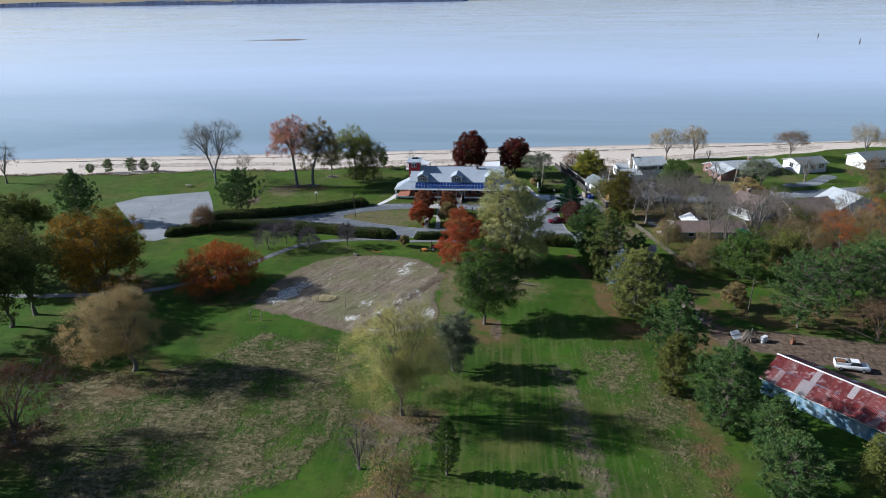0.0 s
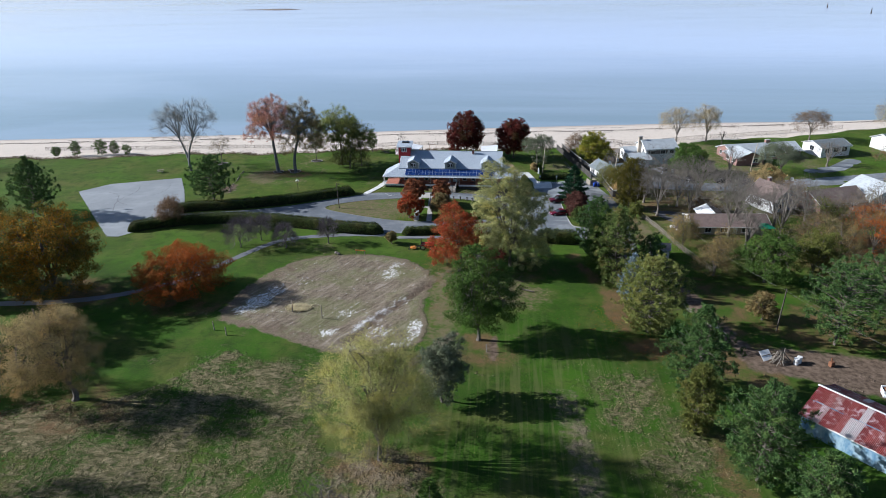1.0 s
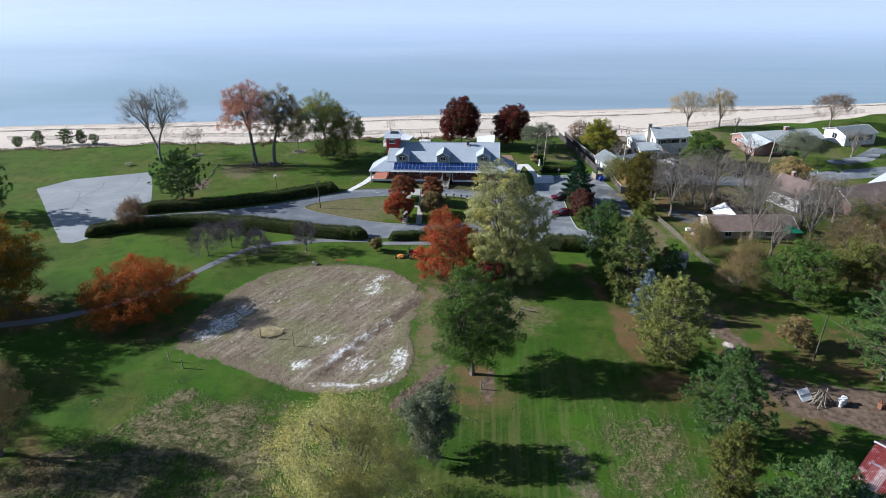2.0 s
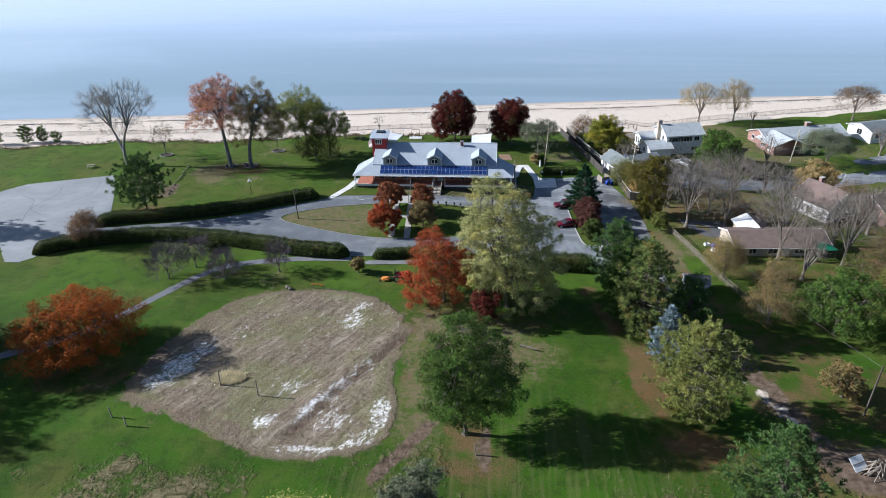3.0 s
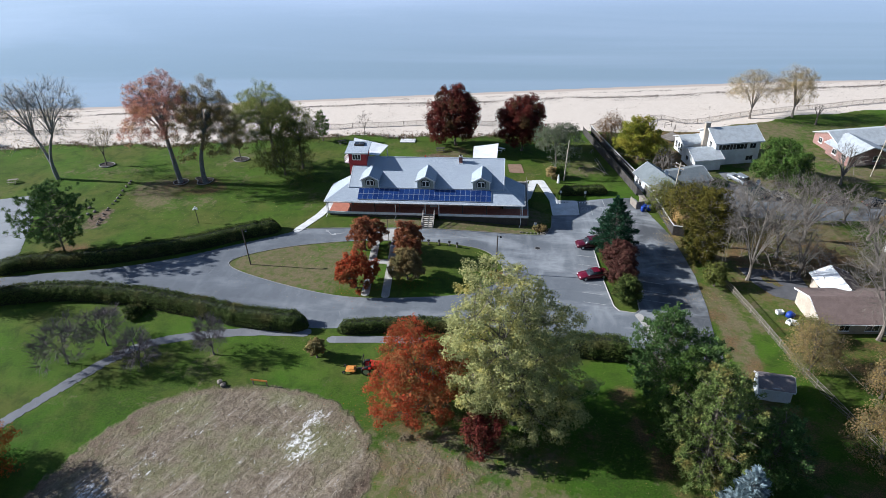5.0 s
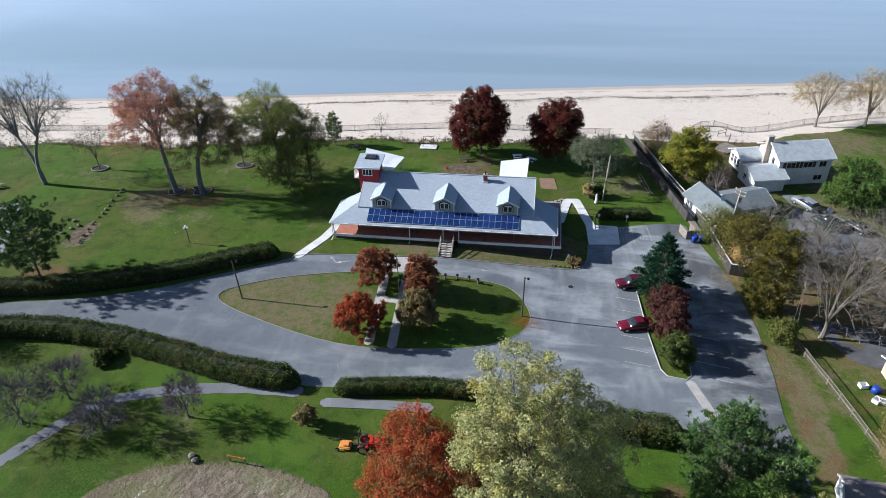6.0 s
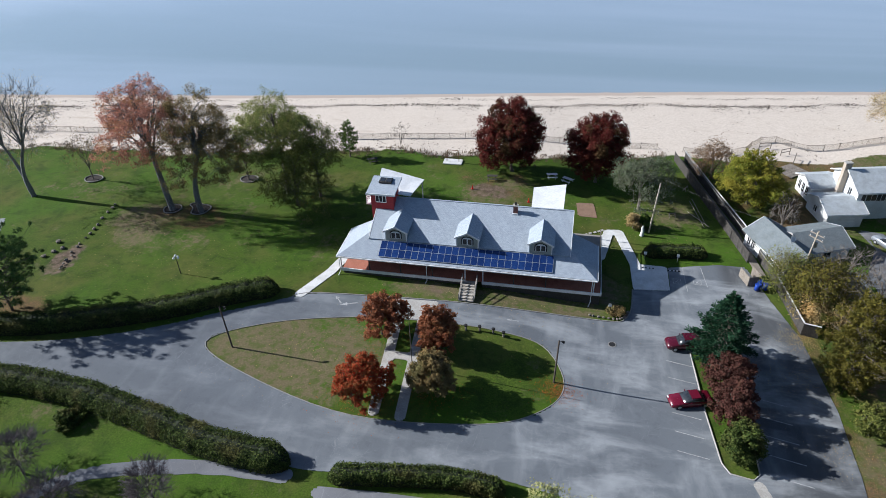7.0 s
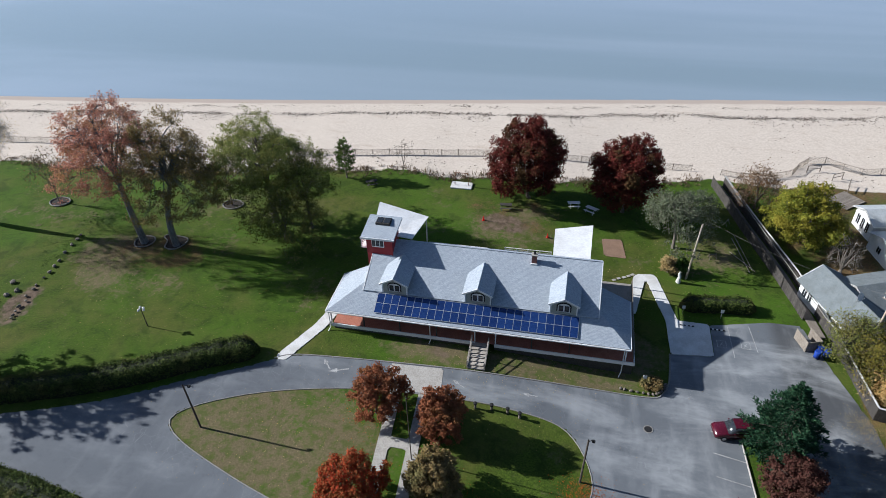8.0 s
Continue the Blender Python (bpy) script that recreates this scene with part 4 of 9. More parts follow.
def conifer(name, x, y, h, w, leaf, label, base=0.4, rise=0.25, power=1.0, belly=0.15, dense=1.0, size=0.24, seed=0, group="", droop=0.0, step=0.5, layers=8, tuft=False):
    """A conifer: whorls of boughs on a straight trunk, each clad in sprays of needles."""
    rng = np.random.default_rng(seed)
    root = empty(name, pose(x, y, ground_z(x, y)), label, "tree", group)
    segs = chain(bezier(np.array([0, 0, -0.2]), np.array([rng.normal(0, 0.1), rng.normal(0, 0.1), h * 0.5]), np.array([0, 0, h * 0.97]), 6), 0.014 * h + 0.06, 0.02)
    cs, ds, knots = [], [], []
    for z in np.arange(base, h - 0.15, step):
        u = (z - base) / (h - base)
        full = w / 2 * min(1.0, 0.55 + u / max(belly, 0.01) * 0.45) * (1 - max(0, u - belly) / (1 - belly)) ** power + 0.12
        k = layers + rng.integers(-1, 2)
        for a in np.arange(k) * 2 * np.pi / k + rng.uniform(0, 6.3):
            L = full * rng.uniform(0.62, 1.14)
            zz = z + rng.uniform(-0.5, 0.5) * step
            e = rise * rng.uniform(0.5, 1.4)
            d = np.array([math.cos(a), math.sin(a), e])
            p0 = np.array([0, 0, zz])
            p1 = p0 + d * L - np.array([0, 0, droop * L])
            if L > 0.8:
                segs.append((*p0, *p1, 0.012 + 0.012 * L, 0.01))
            if tuft:
                k2 = int(1.6 + L * 0.95)
                s = rng.uniform(0.3, 1.04, k2)
                lat = np.array([-math.sin(a), math.cos(a), 0])
                cc = p0 + (p1 - p0) * s[:, None] + lat * (rng.normal(0, 0.24, k2) * L * (1.2 - s))[:, None] + rng.normal(0, 0.16, (k2, 3)) * [0.6, 0.6, 1.3]
                knots.append(cc)
                m2 = int(33 * dense)
                cc = np.repeat(cc, m2, 0)
                dd = unit(rng.normal(0, 0.7, cc.shape) + d * 0.5 + [0, 0, 0.75])
                cs.append(cc + dd * rng.uniform(0.2, 0.5, (len(cc), 1)))
                ds.append(unit(dd + rng.normal(0, 0.5, dd.shape)))
                continue
            n = int((9 + L * 20) * dense)
            s = rng.uniform(0.15, 1.0, n) ** 0.65
            side = rng.normal(0, 0.20, n) * L * (1.15 - s)
            lat = np.array([-math.sin(a), math.cos(a), 0])
            cs.append(p0 + (p1 - p0) * s[:, None] + lat * side[:, None] + rng.normal(0, 0.07, (n, 3)) * [1, 1, 1.6])
            ds.append(unit(d * 0.8 + lat * np.sign(side)[:, None] * rng.uniform(0.2, 1.0, (n, 1)) + [0, 0, 0.25] + rng.normal(0, 0.22, (n, 3))))
    part("trunk", tube_mesh("trunk", segs, M["bark"], 4), root)
    c, d = np.vstack(cs), np.vstack(ds)
    b = unit(np.cross(d, rng.normal(0, 1, d.shape) + [0, 0, 0.8])) * (0.6 if tuft else 0.9)
    s = size * (0.95 if tuft else 0.85) * rng.uniform(0.7, 1.4, (len(c), 1))
    tris = np.stack([c + d * s, c - d * s * 0.5 + b * s * 0.42, c - d * s * 0.5 - b * s * 0.42], 1)
    if knots:
        tris = np.vstack([tris, filling(rng, np.vstack(knots), 0.26, 7, 0.15)])
    part("crown", quad_mesh("crown", tris, LEAF[leaf], 3), root)
    return root


def hedge(name, line, width, high, leaf, label, per=120, seed=0, size=0.085):
    """A clipped hedge along a line: a near-black core and a coat of small leaves."""
    rng = np.random.default_rng(seed)
    p = spline(line, 8)
    seg = np.linalg.norm(np.diff(p, axis=0), axis=1)
    at = np.concatenate([[0], np.cumsum(seg)])
    total = at[-1]
    mid = p[len(p) // 2]
    root = empty(name, pose(mid[0], mid[1], ground_z(*mid)), label, "hedge")
    g0 = ground_z(*mid)

    def frame_at(s):
        x, y = np.interp(s, at, p[:, 0]), np.interp(s, at, p[:, 1])
        x2, y2 = np.interp(np.minimum(s + 0.3, total), at, p[:, 0]), np.interp(np.minimum(s + 0.3, total), at, p[:, 1])
        x1, y1 = np.interp(np.maximum(s - 0.3, 0), at, p[:, 0]), np.interp(np.maximum(s - 0.3, 0), at, p[:, 1])
        d = unit(np.stack([x2 - x1, y2 - y1], -1))
        return x, y, np.stack([-d[..., 1], d[..., 0]], -1)

    def swell(s, a):
        ends = np.minimum(1, np.sqrt(np.clip(np.minimum(s, total - s) / (width * 0.55), 0.02, 1)))
        return ends * (1 + 0.035 * np.sin(s * 1.9 + 2 * np.sin(s * 0.61 + seed)) + 0.03 * np.sin(s * 4.3 + a * 3))

    def surface(s, a, k):
        """a: angle over the rounded section, 0 to pi; k: shrink."""
        x, y, nrm = frame_at(s)
        ca, sa = np.cos(a), np.sin(a)
        m = swell(s, a) * k
        off = np.sign(ca) * np.abs(ca) ** 0.55 * width / 2 * m
        z = np.abs(sa) ** 0.5 * high * m
        return np.stack([x + nrm[..., 0] * off - mid[0], y + nrm[..., 1] * off - mid[1], z + height(x, y) - g0], -1)

    ns, na = max(8, int(total / 0.6)), 9
    S, A = np.meshgrid(np.linspace(0, total, ns), np.linspace(0, np.pi, na), indexing="ij")
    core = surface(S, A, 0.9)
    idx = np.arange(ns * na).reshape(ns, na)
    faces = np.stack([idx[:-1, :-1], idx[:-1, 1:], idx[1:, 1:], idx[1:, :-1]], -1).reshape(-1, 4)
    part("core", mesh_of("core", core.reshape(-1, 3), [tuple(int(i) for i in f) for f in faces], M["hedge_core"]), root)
    n = int(total * (width + 2 * high) * per)
    s, a = rng.uniform(0, total, n), rng.uniform(0.0, np.pi, n)
    c = surface(s, a, 0.97 + 0.07 * rng.normal(0, 1, n))
    x, y, nrm = frame_at(s)
    out = np.stack([nrm[:, 0] * np.cos(a), nrm[:, 1] * np.cos(a), np.sin(a)], -1)
    part("foliage", quad_mesh("foliage", leaf_tris(rng, c, out, size), LEAF[leaf], 3), root)
    return root


# tall trees on the open lawn, near the start of the flight
broadleaf("broadleaf_tree", -13.4, 76.8, 17.2, 15.6, "yellow", "half-bare tree with thin yellow-green leaves in the meadow", base=0.9, limbs=15, tips=440, leaves=30000, size=0.08, jag=0.5, seed=11, twigs=3, dx=0.5, r0=0.33, bare=0.12, spread=0.5)
broadleaf("evergreen_shrub", -6.9, 88.6, 9.5, 6.0, "greygreen", "dark grey-green evergreen shrub behind a yellow tree", base=0.8, tips=200, leaves=7000, size=0.17, seed=12)
conifer("young_conifer", -5.9, 64.8, 8.8, 3.6, "green", "slender dark olive conifer in the meadow", base=1.2, power=0.7, belly=0.35, seed=13, size=0.2, dense=1.2)
broadleaf("orange_shrub", -11.3, 57.4, 7.6, 8.0, "bronze", "thin shrub with orange-brown autumn leaves", base=1.0, tips=200, leaves=3600, size=0.16, seed=14, twigs=2, jag=0.4)
broadleaf("bare_shrub", -17.0, 65.0, 7.2, 6.5, "brown", "leafless grey shrub in the meadow", base=1.0, tips=200, leaves=0, seed=15, twigs=4)
broadleaf("tan_tree", -57.9, 85.4, 16.2, 13.6, "tan", "broad tree with thin tan and peach leaves", base=1.2, limbs=10, tips=480, leaves=26000, size=0.088, seed=16, dx=-1.6, twigs=3, jag=0.45, spread=0.45, r0=0.4)
broadleaf("orange_tree", -56.0, 117.8, 8.8, 15.6, "orange", "low spreading tree with burnt-orange red leaves", base=0.6, limbs=10, tips=380, leaves=19000, size=0.18, seed=17, jag=0.2)
broadleaf("amber_tree", -80.6, 115.5, 16.6, 17.6, "amber", "large tree with amber leaves over green", base=1.0, limbs=10, tips=460, leaves=22000, size=0.2, seed=18, jag=0.25)
broadleaf("olive_tree", -114, 136, 13.0, 15.0, "olive", "yellow-green tree at the edge of the lawn", base=2.5, tips=300, leaves=12000, size=0.21, seed=19)
broadleaf("olive_tree", -88.5, 98, 16.5, 14.5, "olive", "tall yellow-green tree beside the dark wood", base=2.5, tips=340, leaves=15000, size=0.2, seed=20, dx=-0.5)
broadleaf("olive_tree", -102, 116, 14.5, 15.0, "olive", "olive-green tree beside the dark wood", base=2.0, tips=300, leaves=13000, size=0.21, seed=21)
broadleaf("bare_maroon_shrub", -64.4, 66.5, 11.4, 14.5, "maroon", "nearly bare tree with a few dark maroon leaves", base=2.4, tips=320, leaves=5200, size=0.11, seed=22, twigs=4, bare=0.4, dx=2.4, reach=0.11)
broadleaf("green_tree", -2.6, 104.8, 15.6, 12.6, "green", "full green tree standing alone on the lawn", base=0.9, bark="bark_pale", limbs=13, tips=420, leaves=22000, size=0.175, seed=23, dx=-0.7, jag=0.32, spread=0.6)
broadleaf("pale_tree", 2.5, 132.6, 17.8, 13.0, "pale", "broad tree with pale yellow and grey-green leaves beside the car park", base=1.0, limbs=12, tips=520, leaves=36000, size=0.13, seed=24, dx=-0.6, jag=0.3, clump=0.8)
broadleaf("red_tree", -7.4, 133.8, 11.4, 9.6, "scarlet", "scarlet and rust autumn tree", base=0.7, tips=320, leaves=14000, size=0.165, seed=25, jag=0.35)
broadleaf("red_shrub", -1.0, 127.5, 5.4, 4.2, "maroon", "small dark red shrub on the lawn", base=0.6, tips=120, leaves=2400, size=0.14, seed=26)

for i, (x, y, h, w) in enumerate(((-86, 66, 14, 13), (-91, 88, 16, 15), (-73, 59, 14, 13), (-87.5, 103, 18, 15), (-76, 50, 13, 12))):
    broadleaf("olive_tree", x, y, h, w, "olive", "olive-green tree at the edge of the wood", base=2.0, tips=220, leaves=6500, size=0.2, seed=27 + i, group="trees at the wood's edge")

# trees along the shore lawn
broadleaf("bare_tree", -89.9, 192, 20.2, 17.0, "tan", "tall twin-stemmed bare tree with a few tan leaves", base=5.6, limbs=9, tips=380, leaves=3200, size=0.1, seed=31, twigs=7, reach=0.13, bare=0.35, dx=0.3, bark="bark_blue", r0=0.34, forked=0.34, twin=True, jag=0.35)
broadleaf("red_maple", -63.6, 191.6, 21.6, 13.0, "pinkred", "tall leaning tree with thin pinkish-red crown", base=6.6, limbs=14, tips=460, leaves=15000, size=0.13, seed=32, dx=-1.1, twigs=5, jag=0.28, spread=0.34, bark="bark_blue", r0=0.46, forked=0.4)
broadleaf("bronze_tree", -58.6, 191.8, 19.6, 10.0, "bronze", "tall tree with thin bronze leaves in a ring of edging stones", base=3.4, limbs=13, tips=380, leaves=18000, size=0.13, seed=33, dx=3.2, twigs=4, jag=0.45, spread=0.4, bare=0.1, bark="bark_blue", r0=0.44, forked=0.45)
broadleaf("olive_tree", -47.0, 200.0, 16.4, 14.2, "lime", "broad thin-leaved olive-green tree on the shore lawn", base=3.6, limbs=14, tips=420, leaves=24000, size=0.13, seed=35, jag=0.4, twigs=2, spread=0.4, r0=0.42, forked=0.3)
broadleaf("olive_tree", -41.0, 199.4, 11.6, 8.6, "olive", "slender olive-green tree on the shore lawn", base=3.0, limbs=9, tips=220, leaves=4800, size=0.13, seed=235, jag=0.35, twigs=2, spread=0.4, r0=0.22, forked=0.3)
broadleaf("green_tree", -43.6, 196.0, 9.0, 11.0, "olive", "low dark ivy-green tree under a taller olive tree", base=0.5, limbs=10, tips=240, leaves=7500, size=0.14, seed=236, jag=0.45, twigs=2, spread=0.5)
broadleaf("maroon_tree", -10.6, 213.2, 13.0, 10.8, "maroon", "dense dark maroon tree in front of the beach", base=0.9, tips=420, leaves=24000, size=0.18, seed=35, jag=0.2)
broadleaf("maroon_tree", 3.7, 213.0, 11.6, 9.4, "maroon", "rounded dark red tree in front of the beach", base=0.8, tips=380, leaves=21000, size=0.18, seed=36, jag=0.24)
broadleaf("bare_tree", 10.6, 205.1, 9.2, 8.4, "greygreen", "half-bare grey-green tree beside a pale pole", base=2.0, tips=230, leaves=6500, size=0.14, seed=37, twigs=4, bare=0.55, dx=-0.6, jag=0.5, spread=0.4, forked=0.3, bark="bark_pale")
broadleaf("sapling", -31.7, 217.4, 6.0, 4.4, "brown", "thin bare sapling at the beach edge", base=1.6, tips=80, leaves=0, seed=38, twigs=3, r0=0.07)
conifer("young_evergreen", -40.5, 214.0, 7.0, 3.6, "green", "small dark evergreen at the beach edge", base=1.2, power=0.5, belly=0.4, seed=39, size=0.2)
broadleaf("bare_sapling", -83.4, 199, 8.6, 6.5, "bronze", "small bare tree growing from a ring of stones", base=2.4, tips=140, leaves=300, seed=40, twigs=4, r0=0.12)
broadleaf("bare_sapling", -55.5, 203, 9.0, 6.0, "bronze", "small bare tree in a ring of stones", base=2.4, tips=140, leaves=500, seed=41, twigs=3, r0=0.12)
conifer("pine_tree", -111, 154.5, 14.0, 13.0, "pine", "dark green pine behind the paved lot", dense=1.0, base=1.0, power=0.75, belly=0.25, seed=42, size=0.2, step=0.75, rise=0.35, tuft=True)
conifer("pine_tree", -71.2, 164.6, 11.6, 13.6, "pine", "dark rounded pine above the clipped hedge", base=1.6, power=0.55, belly=0.4, seed=43, dense=1.15, size=0.2, step=0.75, rise=0.4, tuft=True)
broadleaf("small_maple", -75.2, 149.8, 6.6, 5.4, "brown", "small reddish-brown tree beside the hedge", base=1.2, tips=160, leaves=3600, size=0.15, seed=44, twigs=2)
broadleaf("bare_tree", -160, 191, 13, 14, "brown", "grey leafless tree by the shore", base=3.0, tips=220, leaves=0, seed=45, twigs=4)
for i, (x, y, s) in enumerate(((-134.6, 207, 4.6), (-127.5, 209, 5.0), (-123.5, 210, 4.2), (-118.5, 208.5, 3.4), (-140, 205, 3.4))):
    conifer("shore_shrub", x, y, s, s * 0.9, "green", "small dark evergreen shrub at the beach edge", base=0.4, power=0.5, belly=0.4, seed=46 + i, size=0.22, group="shrubs along the beach")

# the grass island and the car park bed
for i, (x, y, h, w, kind) in enumerate(((-21.6, 168.3, 5.6, 5.8, "russet"), (-21.0, 157.8, 5.5, 6.2, "scarlet"), (-14.2, 167.0, 5.9, 4.6, "russet"), (-13.5, 160.4, 5.2, 4.8, "bronze"))):
    broadleaf("ornamental_tree", x, y, h, w, kind, "small rust-red ornamental tree beside the concrete walk" if kind != "scarlet" else "small bright orange-red tree beside the concrete walk", base=1.1, tips=170, leaves=7600, size=0.11, seed=60 + i, core=True, clump=0.46, group="trees on the grass island")
conifer("spruce", 18.1, 171.4, 10.4, 8.4, "spruce", "dense dark green spruce at the end of the planted bed", base=0.3, power=0.85, belly=0.2, seed=64, size=0.2, dense=2.0, rise=0.15, step=0.42)
broadleaf("maroon_shrub", 18.2, 166.8, 5.2, 4.8, "russetdark", "dark maroon shrub in the planted bed", base=0.8, tips=200, leaves=6200, size=0.14, seed=65, jag=0.2)
broadleaf("brown_red_shrub", 18.3, 162.2, 5.2, 4.8, "russetdark", "brownish-red shrub in the planted bed", base=0.8, tips=200, leaves=5600, size=0.14, seed=66, jag=0.2)
broadleaf("green_bush", 18.3, 157.8, 3.9, 3.7, "hedge", "dark green bush at the tip of the planted bed", base=0.4, tips=160, leaves=6000, size=0.14, seed=67, jag=0.15)

# the belt of pines along the drive and down to the barn
conifer("pine_tree", 19.2, 137.8, 12.2, 9.4, "pine", "dark green pine at the edge of the car park", base=0.5, power=0.55, belly=0.35, seed=70, size=0.17, dense=1.1, rise=0.35, step=0.6, tuft=True)
conifer("pine_tree", 22.9, 136.0, 10.2, 6.8, "midpine", "bright green pine in the belt beside the drive", base=0.5, power=0.55, belly=0.35, seed=71, size=0.17, dense=1.1, rise=0.35, step=0.6, tuft=True)
conifer("pine_tree", 21.5, 126.4, 14.4, 11.0, "olivepine", "tall olive-green pine in the belt beside the drive", base=0.4, power=0.6, belly=0.32, seed=72, size=0.17, dense=1.1, rise=0.35, step=0.62, tuft=True)
broadleaf("green_tree", 20.0, 130.5, 11.0, 6.6, "green", "dark green tree in the belt beside the drive", base=1.0, tips=260, leaves=13000, size=0.17, seed=73)
conifer("pine_tree", 27.6, 126.2, 9.6, 7.4, "pine", "dark green pine in the belt beside the drive", base=0.5, power=0.55, belly=0.35, seed=82, size=0.17, dense=1.1, rise=0.35, step=0.6, tuft=True)
conifer("blue_spruce", 23.6, 120.4, 8.8, 5.8, "bluespruce", "silvery blue spruce among green trees", base=0.3, power=0.9, belly=0.2, seed=74, size=0.26, dense=1.3, rise=0.2, step=0.45)
conifer("pine_tree", 24.4, 109.0, 12.8, 12.0, "lime", "rounded yellow-green pine at the end of the belt", base=0.3, power=0.5, belly=0.4, seed=75, size=0.17, dense=1.15, rise=0.4, step=0.6, tuft=True)
conifer("pine_tree", 27.8, 93.1, 13.6, 10.4, "pine", "tall soft-needled green pine beside the meadow", base=0.5, power=0.85, belly=0.25, seed=76, size=0.17, dense=1.25, rise=0.4, step=0.6, tuft=True)
conifer("pine_tree", 25.8, 85.0, 9.4, 5.8, "olive", "olive-brown young conifer beside a pine", base=0.5, power=0.6, belly=0.35, seed=77, size=0.17, dense=1.2, rise=0.3, tuft=True)
conifer("pine_tree", 30.6, 76.5, 12.4, 11.0, "pine", "bushy green pine beside the barn", base=0.5, power=0.55, belly=0.4, seed=78, size=0.17, dense=1.25, rise=0.4, step=0.6, tuft=True)
conifer("pine_tree", 34.5, 70.0, 9.4, 7.2, "pine", "bushy green pine beside the barn", base=0.5, power=0.55, belly=0.4, seed=79, size=0.17, dense=1.25, rise=0.4, step=0.6, tuft=True)
conifer("pine_tree", 33.8, 63.0, 9.0, 9.4, "pine", "bushy green pine at the meadow edge", base=0.3, power=0.55, belly=0.4, seed=80, size=0.17, dense=1.25, rise=0.4, step=0.6, tuft=True)
broadleaf("orange_shrub", 45.0, 63.5, 8.5, 7.5, "olive", "olive and bronze shrub behind the barn", base=0.8, tips=200, leaves=6500, size=0.16, seed=81)

# the neighbours' gardens
broadleaf("small_tree", 37.9, 143.1, 7.6, 6.6, "bronze", "small brown-leaved tree beside the wire fence", base=1.0, tips=220, leaves=7200, size=0.09, seed=90, twigs=2, reach=0.12)
broadleaf("small_tree", 40.6, 130.6, 6.2, 7.4, "bronze", "low brownish shrubby tree in the garden", base=0.8, tips=180, leaves=4200, size=0.16, seed=91, twigs=2)
broadleaf("small_tree", 31.9, 163.0, 4.4, 3.2, "olive", "small olive shrub beside the fence", base=0.6, tips=90, leaves=1500, size=0.15, seed=92)
broadleaf("green_tree", 49.0, 128.3, 10.2, 9.4, "green", "dense green-yellow tree in the garden", base=0.8, tips=260, leaves=11000, size=0.18, seed=93)
broadleaf("green_tree", 58.5, 131, 9.2, 8.4, "olive", "green-yellow tree in the garden", base=0.8, tips=220, leaves=8000, size=0.19, seed=94)
conifer("pine_tree", 52.2, 107.0, 13.0, 13.8, "pine", "broad green pine behind the barn", base=1.2, power=0.5, belly=0.5, seed=95, size=0.17, rise=0.4, step=0.755, tuft=True)
conifer("pine_tree", 62, 114, 12.0, 13.0, "pine", "broad green pine in the grove", base=1.2, power=0.5, belly=0.5, seed=96, size=0.17, rise=0.4, step=0.755, tuft=True)
conifer("pine_tree", 70.5, 119.4, 11.5, 13.0, "pine", "broad green pine in the grove", base=1.2, power=0.5, belly=0.5, seed=97, size=0.17, rise=0.4, step=0.755, tuft=True)
conifer("pine_tree", 82, 122, 12.0, 13.0, "pine", "broad green pine in the grove", base=1.2, power=0.5, belly=0.5, seed=98, size=0.17, rise=0.4, step=0.755, tuft=True)
broadleaf("brown_tree", 63.5, 103.0, 9.0, 11.0, "brown", "half-bare brown tree behind the barn", base=1.5, tips=220, leaves=4200, size=0.17, seed=99, twigs=3)
broadleaf("yellow_shrub", 43.9, 114.2, 5.0, 4.6, "bronze", "small yellowish-tan bush beside a utility pole", base=0.5, tips=110, leaves=2600, size=0.15, seed=100)
for i, (x, y, h, w, kind) in enumerate(((66, 137, 9, 10, "bronze"), (75, 143, 10, 12, "orange"), (84, 149, 10, 12, "bronze"), (78, 134, 8, 9, "olive"), (93, 143, 10, 12, "bronze"), (92, 158, 9, 11, "orange"), (102, 152, 11, 13, "brown"), (68, 149, 9, 9, "olive"), (104, 138, 10, 12, "olive"), (114, 160, 10, 14, "brown"), (96, 128, 9, 12, "orange"))):
    broadleaf("autumn_tree", x, y, h, w, kind, {"bronze": "small bronze-leaved autumn tree", "orange": "rust-orange autumn tree behind the houses", "olive": "olive-green tree behind the houses", "brown": "brown half-bare tree behind the houses"}[kind], base=1.2, tips=180, leaves=4600, size=0.2, seed=110 + i, twigs=1, group="autumn trees behind the houses")
